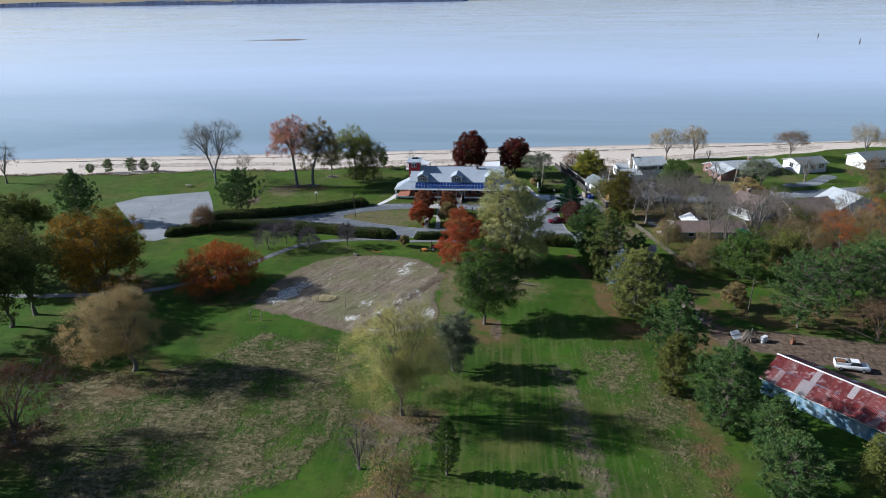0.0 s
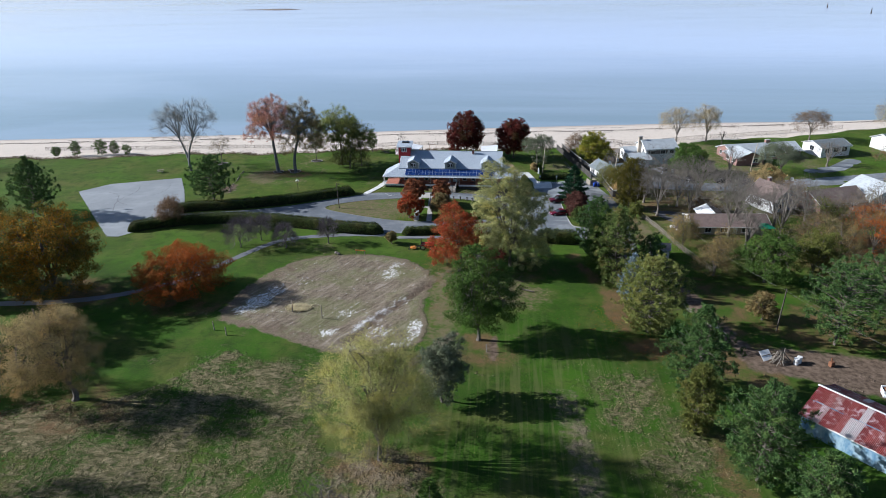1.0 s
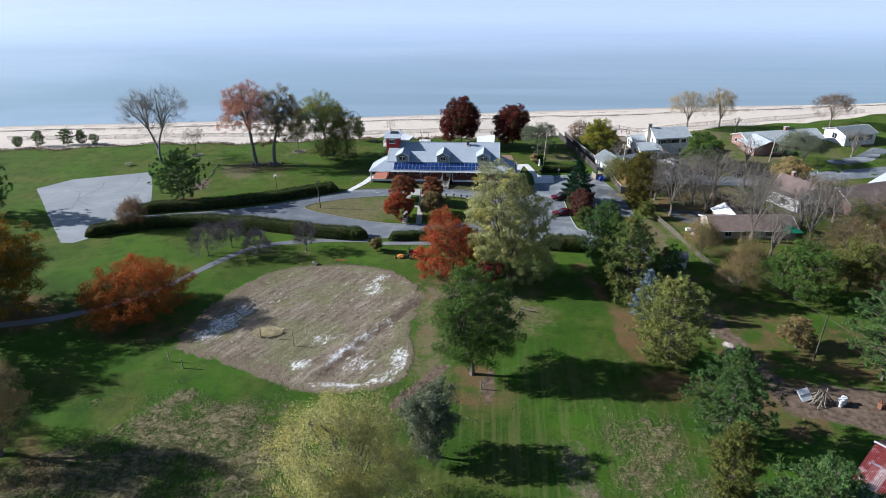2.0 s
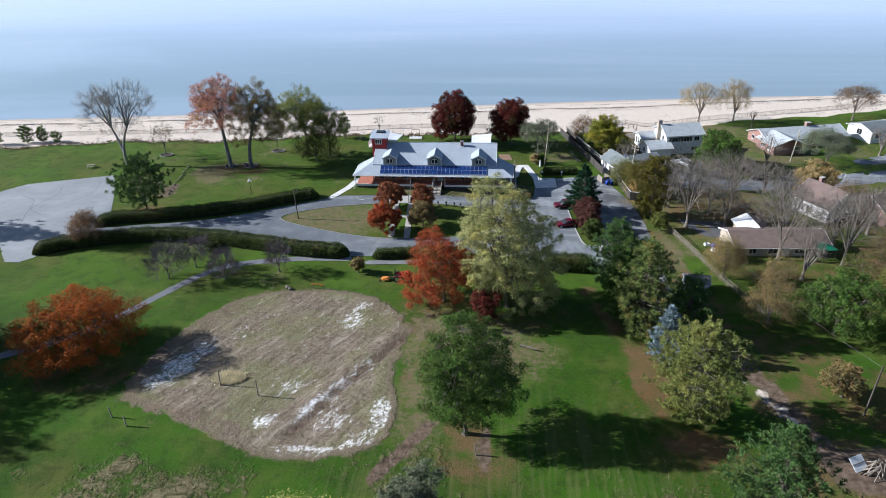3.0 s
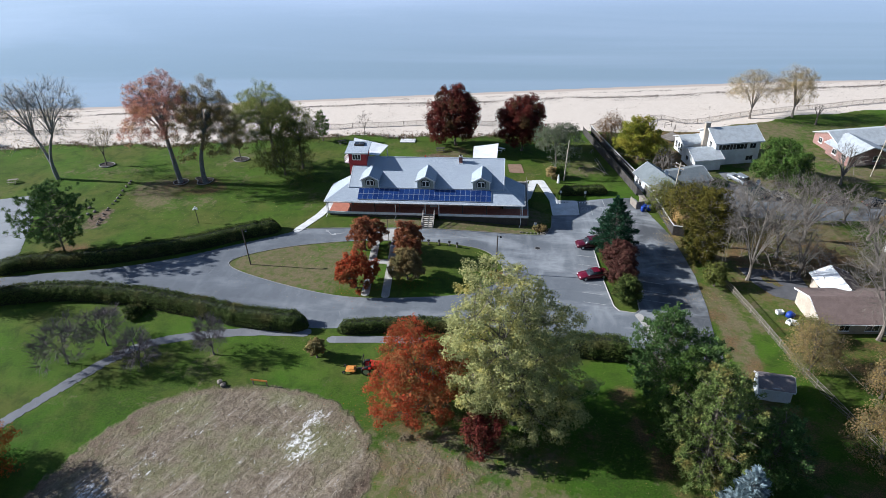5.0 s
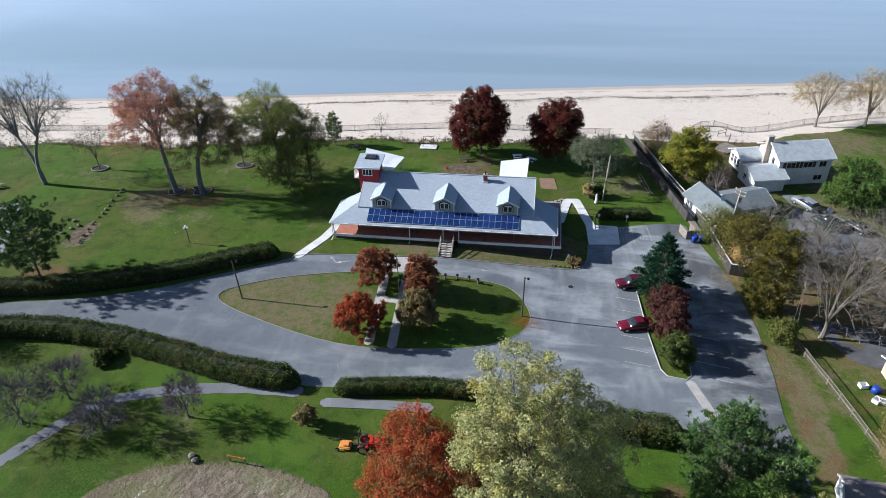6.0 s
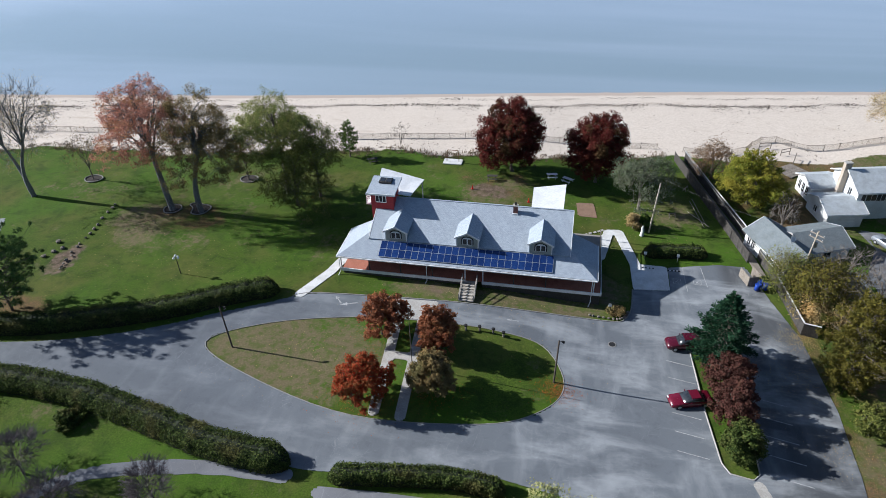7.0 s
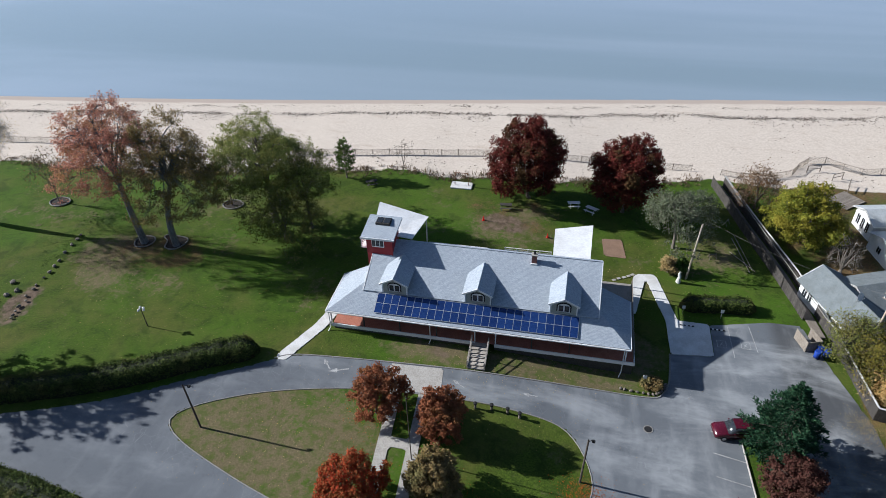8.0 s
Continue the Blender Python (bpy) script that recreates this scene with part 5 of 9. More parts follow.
for i, (x, y, h, w, base, n) in enumerate(((37.3, 165.1, 14.4, 13.5, 2.8, 420), (49.5, 177.5, 10.5, 13.5, 2.2, 380), (49.2, 150.5, 12.6, 14.0, 2.6, 420), (59.0, 148.6, 14.0, 12.5, 3.2, 360), (43.5, 172.0, 9.5, 9.5, 2.0, 300), (56.5, 168, 9.0, 10.0, 2.0, 280), (38.2, 181.5, 7.5, 9.0, 1.2, 260), (43.0, 185.5, 7.0, 8.0, 1.2, 240), (52.0, 183.5, 7.0, 8.5, 1.0, 240), (58.5, 184.0, 6.5, 8.0, 1.0, 220), (36.0, 174.5, 7.5, 8.0, 1.2, 240), (45.0, 166.5, 8.0, 9.0, 1.2, 240), (54.5, 161.5, 8.5, 9.0, 1.6, 240), (36.0, 188.5, 6.5, 8.0, 1.0, 220), (31.6, 203.0, 5.0, 5.0, 0.8, 150), (50.5, 143.5, 9.5, 9.0, 1.6, 240), (61.0, 157.0, 9.0, 10.0, 1.6, 240), (70.0, 163.0, 9.5, 11.0, 1.6, 240), (76.0, 158.0, 9.0, 11.0, 1.6, 240), (60.0, 178.0, 7.5, 9.0, 1.2, 220), (88.0, 166.0, 9.0, 11.0, 1.6, 220), (64.0, 199.5, 8.0, 9.0, 1.4, 200), (94.0, 208.0, 8.0, 10.0, 1.4, 200))):
    broadleaf("bare_tree", x, y, h, w, "brown", "leafless tree with pale grey spreading branches", base=base, tips=n, leaves=0, seed=130 + i, twigs=4 if n > 300 else 3, reach=0.12, bark="bark_pale", jag=0.35, r0=0.28, group="bare garden trees")
for i, (x, y, h, w, kind) in enumerate(((34.6, 178.6, 4.2, 5.0, "bronze"), (33.0, 186.0, 4.6, 5.0, "tan"), (44.5, 139.5, 6.0, 6.0, "bronze"), (56.0, 137.5, 7.0, 7.5, "olive"), (63.0, 143.0, 7.5, 8.0, "brown"), (48.5, 168.0, 4.0, 5.0, "brown"), (40.5, 150.0, 3.4, 4.0, "olive"), (72.5, 150.5, 8.0, 9.0, "brown"), (80.5, 160.0, 7.5, 9.0, "bronze"), (30.6, 181.0, 3.2, 3.6, "tan"))):
    broadleaf("brush_shrub", x, y, h, w, kind, "tangled half-bare brown shrub between the gardens", base=0.4, tips=130, leaves=2200, size=0.14, seed=190 + i, twigs=4, jag=0.4, group="brush between the gardens")
conifer("cypress", 31.4, 169.5, 12.4, 8.6, "ochre", "tall olive-gold conifer beside the plank fence", base=0.3, power=0.5, belly=0.4, seed=140, size=0.16, dense=1.2, rise=0.45, step=0.5, tuft=True)
broadleaf("yellow_bush", 27.8, 209.5, 9.6, 10.0, "gold", "yellow-green bush beside the beach fence", base=0.6, tips=240, leaves=9500, size=0.16, seed=141)
broadleaf("brown_bush", 23.2, 217.6, 6.6, 7.6, "brown", "brown-green bush beside the beach fence", base=0.5, tips=200, leaves=2200, size=0.14, seed=142, twigs=4)
broadleaf("bare_bush", 31.5, 183.6, 7.0, 9.0, "ochre", "tangled half-bare bush over the plank fence", base=0.8, tips=260, leaves=4200, size=0.15, seed=143, twigs=3)
broadleaf("bare_bush", 28.9, 186.8, 6.0, 6.4, "olive", "tangled half-bare olive bush before a cottage", base=0.6, tips=220, leaves=3600, size=0.12, seed=343, twigs=4, jag=0.4)
broadleaf("green_tree", 52.5, 198.0, 8.2, 11.0, "green", "low dark green tree beside the parked cars", base=0.8, tips=240, leaves=9500, size=0.17, seed=144)
broadleaf("grey_tree", 78.2, 200.5, 9.2, 14.5, "greygreen", "broad grey-green tree beside the street", base=1.6, tips=280, leaves=7500, size=0.18, seed=145, twigs=2)
broadleaf("golden_tree", 66.8, 180.8, 6.8, 9.0, "tan", "low golden-tan tree beside the street", base=0.8, tips=220, leaves=5600, size=0.17, seed=146)
for i, (x, y, h, w) in enumerate(((57.8, 235.6, 11.4, 12.0), (67.4, 235.8, 12.0, 9.2), (101, 238.0, 10.4, 13.0), (128, 242, 11, 12), (138, 240, 11, 12))):
    broadleaf("shore_tree", x, y, h, w, "tan" if i != 2 else "brown", "thin tan-leaved tree at the edge of the beach", base=2.6, tips=300, leaves=5200 if i != 2 else 7000, size=0.1, seed=150 + i, twigs=4, bark="bark_pale", group="trees along the beach")
broadleaf("pollard_tree", 71.0, 231.0, 5.0, 4.2, "brown", "short pollarded bare tree at the beach edge", base=2.0, limbs=6, tips=40, leaves=0, seed=156, r0=0.22, twigs=1)
for i, (x, y, h, w, kind) in enumerate(((112, 205, 8, 12, "brown"), (126, 212, 8, 12, "brown"), (140, 215, 9, 12, "brown"), (136, 196, 8, 8, "lime"), (150, 205, 9, 12, "olive"), (112, 178, 9, 12, "brown"), (128, 176, 9, 12, "olive"), (70, 172, 7, 8, "brown"), (104, 188, 6, 8, "bronze"))):
    broadleaf("garden_tree", x, y, h, w, kind, "small autumn tree in a garden by the street", base=1.2, tips=160, leaves=3400, size=0.2, seed=160 + i, twigs=2, group="garden trees by the street")

# the young plums by the path, and low bushes
for i, (x, y, h, w) in enumerate(((-54.5, 138.5, 5.8, 6.8), (-51.3, 142.4, 5.4, 5.8), (-44.6, 138.6, 5.4, 5.0), (-36.2, 141.6, 5.4, 4.6))):
    broadleaf("plum_tree", x, y, h, w, "purple", "small leafless purple-grey plum tree beside the path", base=1.2, tips=170, leaves=(500, 0, 0, 0)[i], size=0.05, seed=180 + i, twigs=10, bark="bark_plum", r0=0.11, reach=0.24, group="small bare trees by the path")
broadleaf("low_bush", -51.1, 149.0, 1.3, 2.3, "hedge", "low rounded green bush on the lawn", base=0.2, tips=120, leaves=3000, size=0.13, seed=186)
broadleaf("yellow_shrub", -22.6, 142.0, 2.8, 2.0, "bronze", "small dry yellowish shrub beside the path", base=0.3, tips=70, leaves=1100, size=0.12, seed=187)

# clipped hedges
hedge("hedge", [(-78.6, 157.6), (-74.5, 160.2), (-66, 161.8), (-58, 164.4), (-50, 167.8), (-43, 171.9), (-37.6, 174.4)], 2.9, 2.0, "hedge", "long clipped green hedge above the drive", seed=1)
hedge("hedge", [(-83.5, 145.4), (-78, 149.0), (-66, 152.6), (-54, 152.6), (-43, 150.6), (-34, 148.6), (-25.4, 147.9)], 3.1, 2.1, "hedge", "long clipped green hedge below the drive", seed=2)
hedge("hedge", [(-21.2, 147.3), (-15, 148.3), (-9, 148.9), (-4, 148.6)], 1.9, 1.6, "hedge", "short clipped green hedge beside the loop", seed=3)
hedge("hedge", [(8.2, 145.6), (12.5, 145.3), (17.6, 144.8)], 3.0, 2.5, "hedge", "dense dark hedge below the car park", seed=4)
hedge("hedge", [(10.6, 192.4), (15, 193.0), (19.8, 193.4)], 2.2, 1.5, "hedge", "low clipped hedge behind the car park", seed=5)

# ---- the long house on the shore lawn ----
M["pv"] = None


def pv_material():
    n = Nodes("blue_solar_cells")
    br = n.add("ShaderNodeTexBrick", offset=0.0)
    m = n.add("ShaderNodeMapping")
    n.t.links.new(n.add("ShaderNodeTexCoord").outputs["Object"], m.inputs[0])
    n.t.links.new(m.outputs[0], br.inputs[0])
    br.inputs["Scale"].default_value = 1.0
    br.inputs["Brick Width"].default_value, br.inputs["Row Height"].default_value, br.inputs["Mortar Size"].default_value = 0.145, 0.145, 0.006
    br.inputs["Color1"].default_value, br.inputs["Color2"].default_value, br.inputs["Mortar"].default_value = (0.008, 0.024, 0.10, 1), (0.011, 0.032, 0.13, 1), (0.022, 0.05, 0.15, 1)
    info = n.add("ShaderNodeObjectInfo")
    col = n.mix(1.0, br.outputs[0], n.ramp(info.outputs["Random"], [(0, (0.75, 0.75, 0.8)), (1, (1.25, 1.25, 1.2))]), "MULTIPLY")
    return n.done(col, 0.2, 0, 0.5)


M["pv"] = pv_material()
M["alu"] = plain("aluminium_trim", (0.48, 0.49, 0.5), (0.6, 0.61, 0.62), 3.0, 0.4, 0.7, bump=0)
M["steps"] = plain("grey_stair_boards", (0.30, 0.275, 0.24), (0.46, 0.42, 0.37), 3.0, 0.85, obj=0.15)
M["porch_red"] = plain("salmon_porch_floor", (0.34, 0.125, 0.085), (0.45, 0.19, 0.13), 3.0, 0.8)
M["deck"] = plain("grey_deck_boards", (0.22, 0.205, 0.19), (0.33, 0.31, 0.285), 3.0, 0.85)
M["skirt"] = plain("dark_skirting", (0.05, 0.045, 0.04), (0.09, 0.082, 0.075), 3.0, 0.9)
M["chimney"] = plain("red_chimney_brick", (0.16, 0.07, 0.06), (0.26, 0.12, 0.1), 6.0, 0.9)

OX, OY = -13.5, 179.3                   # the middle of the front eave
hall = empty("long_house", pose(OX, OY, 0), "long porch-fronted house with grey shingle roof, dormers and solar panels", "house")
UL, UR = -17.4, 17.45                   # porch eave ends
ML, MR = -13.5, 13.85                   # main roof ends
EZ, RIDGE_V, RIDGE_Z = 3.1, 9.2, 7.62


def hall_roofs():
    sh = M["shingle"]
    # porch roof: front slope with hips, and its two side returns
    poly("porch_roof", hall, [(UL, 0, EZ), (UR, 0, EZ), (MR, 3.6, EZ + 1.75), (ML, 3.9, EZ + 1.9)], 0.16, sh)
    poly("porch_roof", hall, [(UL, 0, EZ), (ML, 3.9, EZ + 1.9), (ML, 7.3, EZ + 1.9), (UL, 7.1, EZ)], 0.16, sh)
    poly("porch_roof", hall, [(UR, 0, EZ), (UR, 8.0, EZ), (MR, 8.0, EZ + 1.75), (MR, 3.6, EZ + 1.75)], 0.16, sh)
    # main roof, a hand above the porch roof
    poly("main_roof", hall, [(ML, 2.7, 4.62), (MR, 2.7, 4.62), (MR, RIDGE_V, RIDGE_Z), (ML, RIDGE_V, RIDGE_Z)], 0.18, sh)
    poly("main_roof", hall, [(ML, RIDGE_V, RIDGE_Z), (MR, RIDGE_V, RIDGE_Z), (MR, 9.75, 7.36), (ML, 9.75, 7.36)], 0.18, sh)
    box("ridge_cap", hall, (ML, RIDGE_V - 0.12, RIDGE_Z - 0.03), (MR, RIDGE_V + 0.12, RIDGE_Z + 0.05), sh, 0.02)
    box("gutter", hall, (UL - 0.08, -0.16, EZ - 0.2), (UR + 0.08, -0.01, EZ - 0.03), M["white"], 0.03, "white gutter")
    box("gutter", hall, (UL - 0.16, 0.02, EZ - 0.2), (UL - 0.02, 7.1, EZ - 0.03), M["white"], 0.03, "white gutter")
    box("gutter", hall, (UR + 0.02, 0.02, EZ - 0.2), (UR + 0.16, 8.0, EZ - 0.03), M["white"], 0.03, "white gutter")
    for u in (ML, MR):
        poly("rake_board", hall, [(u - 0.035, 2.66, 4.64), (u + 0.035, 2.66, 4.64), (u + 0.035, RIDGE_V, RIDGE_Z + 0.035), (u - 0.035, RIDGE_V, RIDGE_Z + 0.035)], 0.25, M["white"], "white rake board")


def hall_walls():
    dz = 0.9
    box("front_wall", hall, (ML + 0.3, 2.8, 0.2), (MR - 0.3, 3.1, 4.5), M["brick"], 0, "salmon brick wall under the porch")
    box("back_wall", hall, (ML + 0.3, 9.4, -1.4), (MR - 0.3, 9.65, 7.15), M["sage"])
    for u in (ML + 0.3, MR - 0.55):
        prof = [(2.8, -1.5), (9.6, -1.5), (9.6, 7.1), (RIDGE_V, RIDGE_Z - 0.25), (2.8, 4.4)]
        verts = [(u, v, z) for v, z in prof] + [(u + 0.25, v, z) for v, z in prof]
        n = len(prof)
        faces = [tuple(range(n)), tuple(range(2 * n - 1, n - 1, -1))] + [(i, n + i, n + (i + 1) % n, (i + 1) % n) for i in range(n)]
        part("gable_wall", mesh_of("gable_wall", verts, faces, M["sage"]), hall)
    # the raised porch: floor, white fascia, dark skirting down to the lawn
    box("porch_floor", hall, (UL + 0.5, 0.35, dz - 0.12), (UR + 0.7, 2.8, dz), M["porch_red"], 0, "salmon-red porch floor")
    box("porch_floor", hall, (MR, 2.8, dz - 0.12), (UR + 0.7, 14.0, dz), M["deck"])
    box("porch_floor", hall, (UL + 0.5, 2.8, dz - 0.12), (ML + 0.3, 7.3, dz), M["porch_red"], 0, "salmon-red porch floor")
    box("fascia", hall, (UL + 0.35, 0.06, dz - 0.3), (0.4, 0.2, dz + 0.14), M["white"], 0.01, "white porch fascia")
    box("fascia", hall, (2.6, 0.06, dz - 0.3), (UR + 0.75, 0.2, dz + 0.14), M["white"], 0.01, "white porch fascia")
    box("fascia", hall, (UR + 0.6, 0.36, dz - 0.3), (UR + 0.74, 14.0, dz + 0.12), M["white"], 0.01, "white porch fascia")
    # boards added below the deck, their dark colour standing for the shade there
    box("skirting", hall, (UL + 0.6, 0.42, -0.6), (0.4, 0.5, dz - 0.14), M["skirt"])
    box("skirting", hall, (2.6, 0.42, -1.4), (UR + 0.6, 0.5, dz - 0.14), M["skirt"])
    box("skirting", hall, (UR + 0.45, 0.5, -1.5), (UR + 0.55, 14.0, dz - 0.14), M["skirt"])
    box("skirting", hall, (UL + 0.6, 0.5, -0.6), (UL + 0.68, 7.3, dz - 0.14), M["skirt"])
    for u in (UL + 0.35, -13.0, -8.6, -4.2, 0.3, 2.7, 6.8, 11.0, UR - 0.3):
        box("porch_post", hall, (u - 0.07, 0.36, dz), (u + 0.07, 0.5, EZ - 0.1), M["white"] if abs(u) > 15 or u in (0.3, 2.7) else M["skirt"], 0.015)
    for v in (3.5, 7.6, 11.0, 13.6):
        box("deck_post", hall, (UR + 0.5, v, dz), (UR + 0.6, v + 0.1, dz + 1.0), M["wood"])
    for z in (0.35, 0.65, 0.95):
        box("deck_rail", hall, (UR + 0.5, 0.5, dz + z), (UR + 0.58, 13.7, dz + z + 0.06), M["wood"])
    for u, z in ((UL + 0.2, -0.1), (-4.9, -0.2), (UR - 0.55, -1.1)):
        segs = chain(np.array([(u, -0.1, EZ - 0.15), (u, 0.12, EZ - 0.4), (u, 0.12, z + 0.5), (u - 0.25, -0.35, z)]), 0.06, 0.06)
        part("downspout", tube_mesh("downspout", segs, M["white"], 6), hall, label="white downspout")
    for i, u in enumerate((-11.6, -8.9, -6.2, -3.4, 4.0, 6.4, 9.2)):
        w = box("porch_window", hall, (u - 0.55, 2.74, 1.35), (u + 0.55, 2.795, 2.75), M["white"], 0.01)
        part("pane", box_mesh("pane", (0.96, 0.02, 1.24), M["glass"]), w, pose(0, -0.03, 0))
    w = box("porch_window", hall, (11.2, 2.74, 1.5), (12.3, 2.795, 2.4), M["white"], 0.01, "white framed window by the porch end")
    part("pane", box_mesh("pane", (0.9, 0.02, 0.7), M["glass"]), w, pose(0, -0.03, 0))
    d = box("porch_door", hall, (0.9, 2.72, 0.95), (2.1, 2.795, 3.0), M["white"], 0.01, "white porch door")
    part("pane", box_mesh("pane", (0.8, 0.02, 1.1), M["glass"]), d, pose(0, -0.045, 0.35))


def hall_stairs():
    n, dz = 7, 0.9
    z0, v0, v1 = ground_z(OX + 1.2, OY - 3.2), 0.2, -3.1
    for i in range(n):
        v = v1 + (v0 - v1) * i / n
        z = z0 + (dz - z0) * (i + 1) / n
        box("stair_tread", hall, (0.05, v, z - 0.06), (1.95, v + (v0 - v1) / n + 0.04, z), M["steps"], 0.01)
        box("stair_riser", hall, (0.1, v + 0.03, z - (dz - z0) / n), (1.9, v + 0.06, z - 0.06), M["skirt"])
    for u in (-0.02, 1.92):
        poly("stringer", hall, [(u, v1, z0 + 0.28), (u + 0.1, v1, z0 + 0.28), (u + 0.1, v0, dz + 0.05), (u, v0, dz + 0.05)], 0.28, M["steps"])
        for k, v in enumerate((v1 + 0.1, (v0 + v1) / 2, v0 - 0.05)):
            zz = z0 + (dz - z0) * (v - v1) / (v0 - v1)
            box("newel_post", hall, (u, v - 0.06, zz), (u + 0.11, v + 0.06, zz + 1.15), M["steps"], 0.01)
        for lift in (0.55, 1.0):
            poly("handrail", hall, [(u, v1 + 0.1, z0 + lift + 0.08), (u + 0.1, v1 + 0.1, z0 + lift + 0.08), (u + 0.1, v0, dz + lift + 0.08), (u, v0, dz + lift + 0.08)], 0.07, M["steps"])


def hall_dormer(u):
    """A gabled dormer with an arched window."""
    half, eave, top, deep = 1.45, 1.72, 2.45, 4.6
    front = [(-half, 0, 0), (half, 0, 0), (half, 0, eave), (0, 0, top), (-half, 0, eave)]
    back = [(a, min(deep, 0.3 + c * 1.9), c) for a, b, c in front]
    faces = [(0, 1, 2, 3, 4), (1, 6, 7, 2), (5, 0, 4, 9)]
    me = mesh_of("dormer", front + back, faces, M["sage"])
    d = part("dormer", me, hall, pose(u, 2.72, 4.58))
    for s in (-1, 1):
        a = [(s * (half + 0.3), -0.35, eave - 0.16), (0, -0.35, top + 0.02), (0, 4.75, top + 0.02), (s * (half + 0.3), 3.4, eave - 0.16)]
        poly("dormer_roof", d, a, 0.12, M["shingle"])
        poly("bargeboard", d, [(s * (half + 0.32), -0.40, eave - 0.16), (0, -0.40, top + 0.03), (0, -0.34, top + 0.03), (s * (half + 0.32), -0.34, eave - 0.16)], 0.2, M["white"], "white bargeboard")
        box("corner_board", d, (s * half - 0.07, -0.03, 0), (s * half + 0.07, 0.06, eave), M["white"])
    # arched window: black surround, white sash, dark panes
    def arch(name, w, h0, rise, y, mat, parent):
        pts = [(-w, y, 0), (w, y, 0), (w, y, h0)] + [(w * math.cos(k), y, h0 + rise * math.sin(k)) for k in np.linspace(0.2, math.pi - 0.2, 8)] + [(-w, y, h0)]
        n = len(pts)
        vs = pts + [(a, b + 0.05, c) for a, b, c in pts]
        fs = [tuple(range(n)), tuple(range(2 * n - 1, n - 1, -1))] + [(i, n + i, n + (i + 1) % n, (i + 1) % n) for i in range(n)]
        return part(name, mesh_of(name, vs, fs, mat), parent, pose(0, 0, 0.42))
    arch("window_surround", 0.82, 0.8, 0.46, -0.05, M["black"], d)
    arch("window_frame", 0.68, 0.74, 0.4, -0.09, M["white"], d)
    for s in (-1, 1):
        box("pane", d, (s * 0.33 - 0.25, -0.12, 0.5), (s * 0.33 + 0.25, -0.092, 1.3), M["glass"])


def hall_tower():
    t = part("tower", box_mesh("tower", (3.1, 3.1, 10.3), M["red"], 0.0, (0, 0.05, 4.15)), hall, pose(-12.55, 8.7, 0), "red lookout tower")
    for s in (-1, 1):
        box("corner_board", t, (s * 1.55 - 0.06, -1.54, 5.0), (s * 1.55 + 0.06, -1.44, 9.3), M["red"])
    w = box("tower_window", t, (-0.95, -1.58, 7.75), (0.6, -1.505, 8.95), M["white"], 0.01, "white three-light window")
    for k in (-0.5, 0.0, 0.5):
        part("pane", box_mesh("pane", (0.4, 0.02, 0.9), M["glass"]), w, pose(k, -0.04, 0))
    poly("tower_roof", t, [(-2.05, -2.15, 9.45), (2.05, -2.15, 9.45), (2.05, 2.0, 10.0), (-2.05, 2.0, 10.0)], 0.22, M["shingle"])
    box("tower_fascia", t, (-2.1, -2.2, 9.2), (2.1, -2.12, 9.46), M["white"])
    sk = box("skylight", t, (-0.85, 0.2, 9.75), (0.95, 1.5, 10.08), M["skirt"], 0.03, "dark framed skylight")
    for k in (-0.45, 0.45):
        part("pane", box_mesh("pane", (0.75, 1.1, 0.02), M["glass"]), sk, pose(k, 0, 0.18))
    # balcony on the outer side
    box("balcony_floor", t, (-2.7, -0.6, 6.7), (-1.55, 4.4, 6.85), M["white"])
    for v in (-0.55, 0.6, 1.8, 3.0, 4.3):
        box("balcony_post", t, (-2.68, v, 6.85), (-2.58, v + 0.1, 7.9), M["white"])
    for z in (7.1, 7.45, 7.8):
        box("balcony_rail", t, (-2.68, -0.6, z), (-2.6, 4.4, z + 0.07), M["white"])


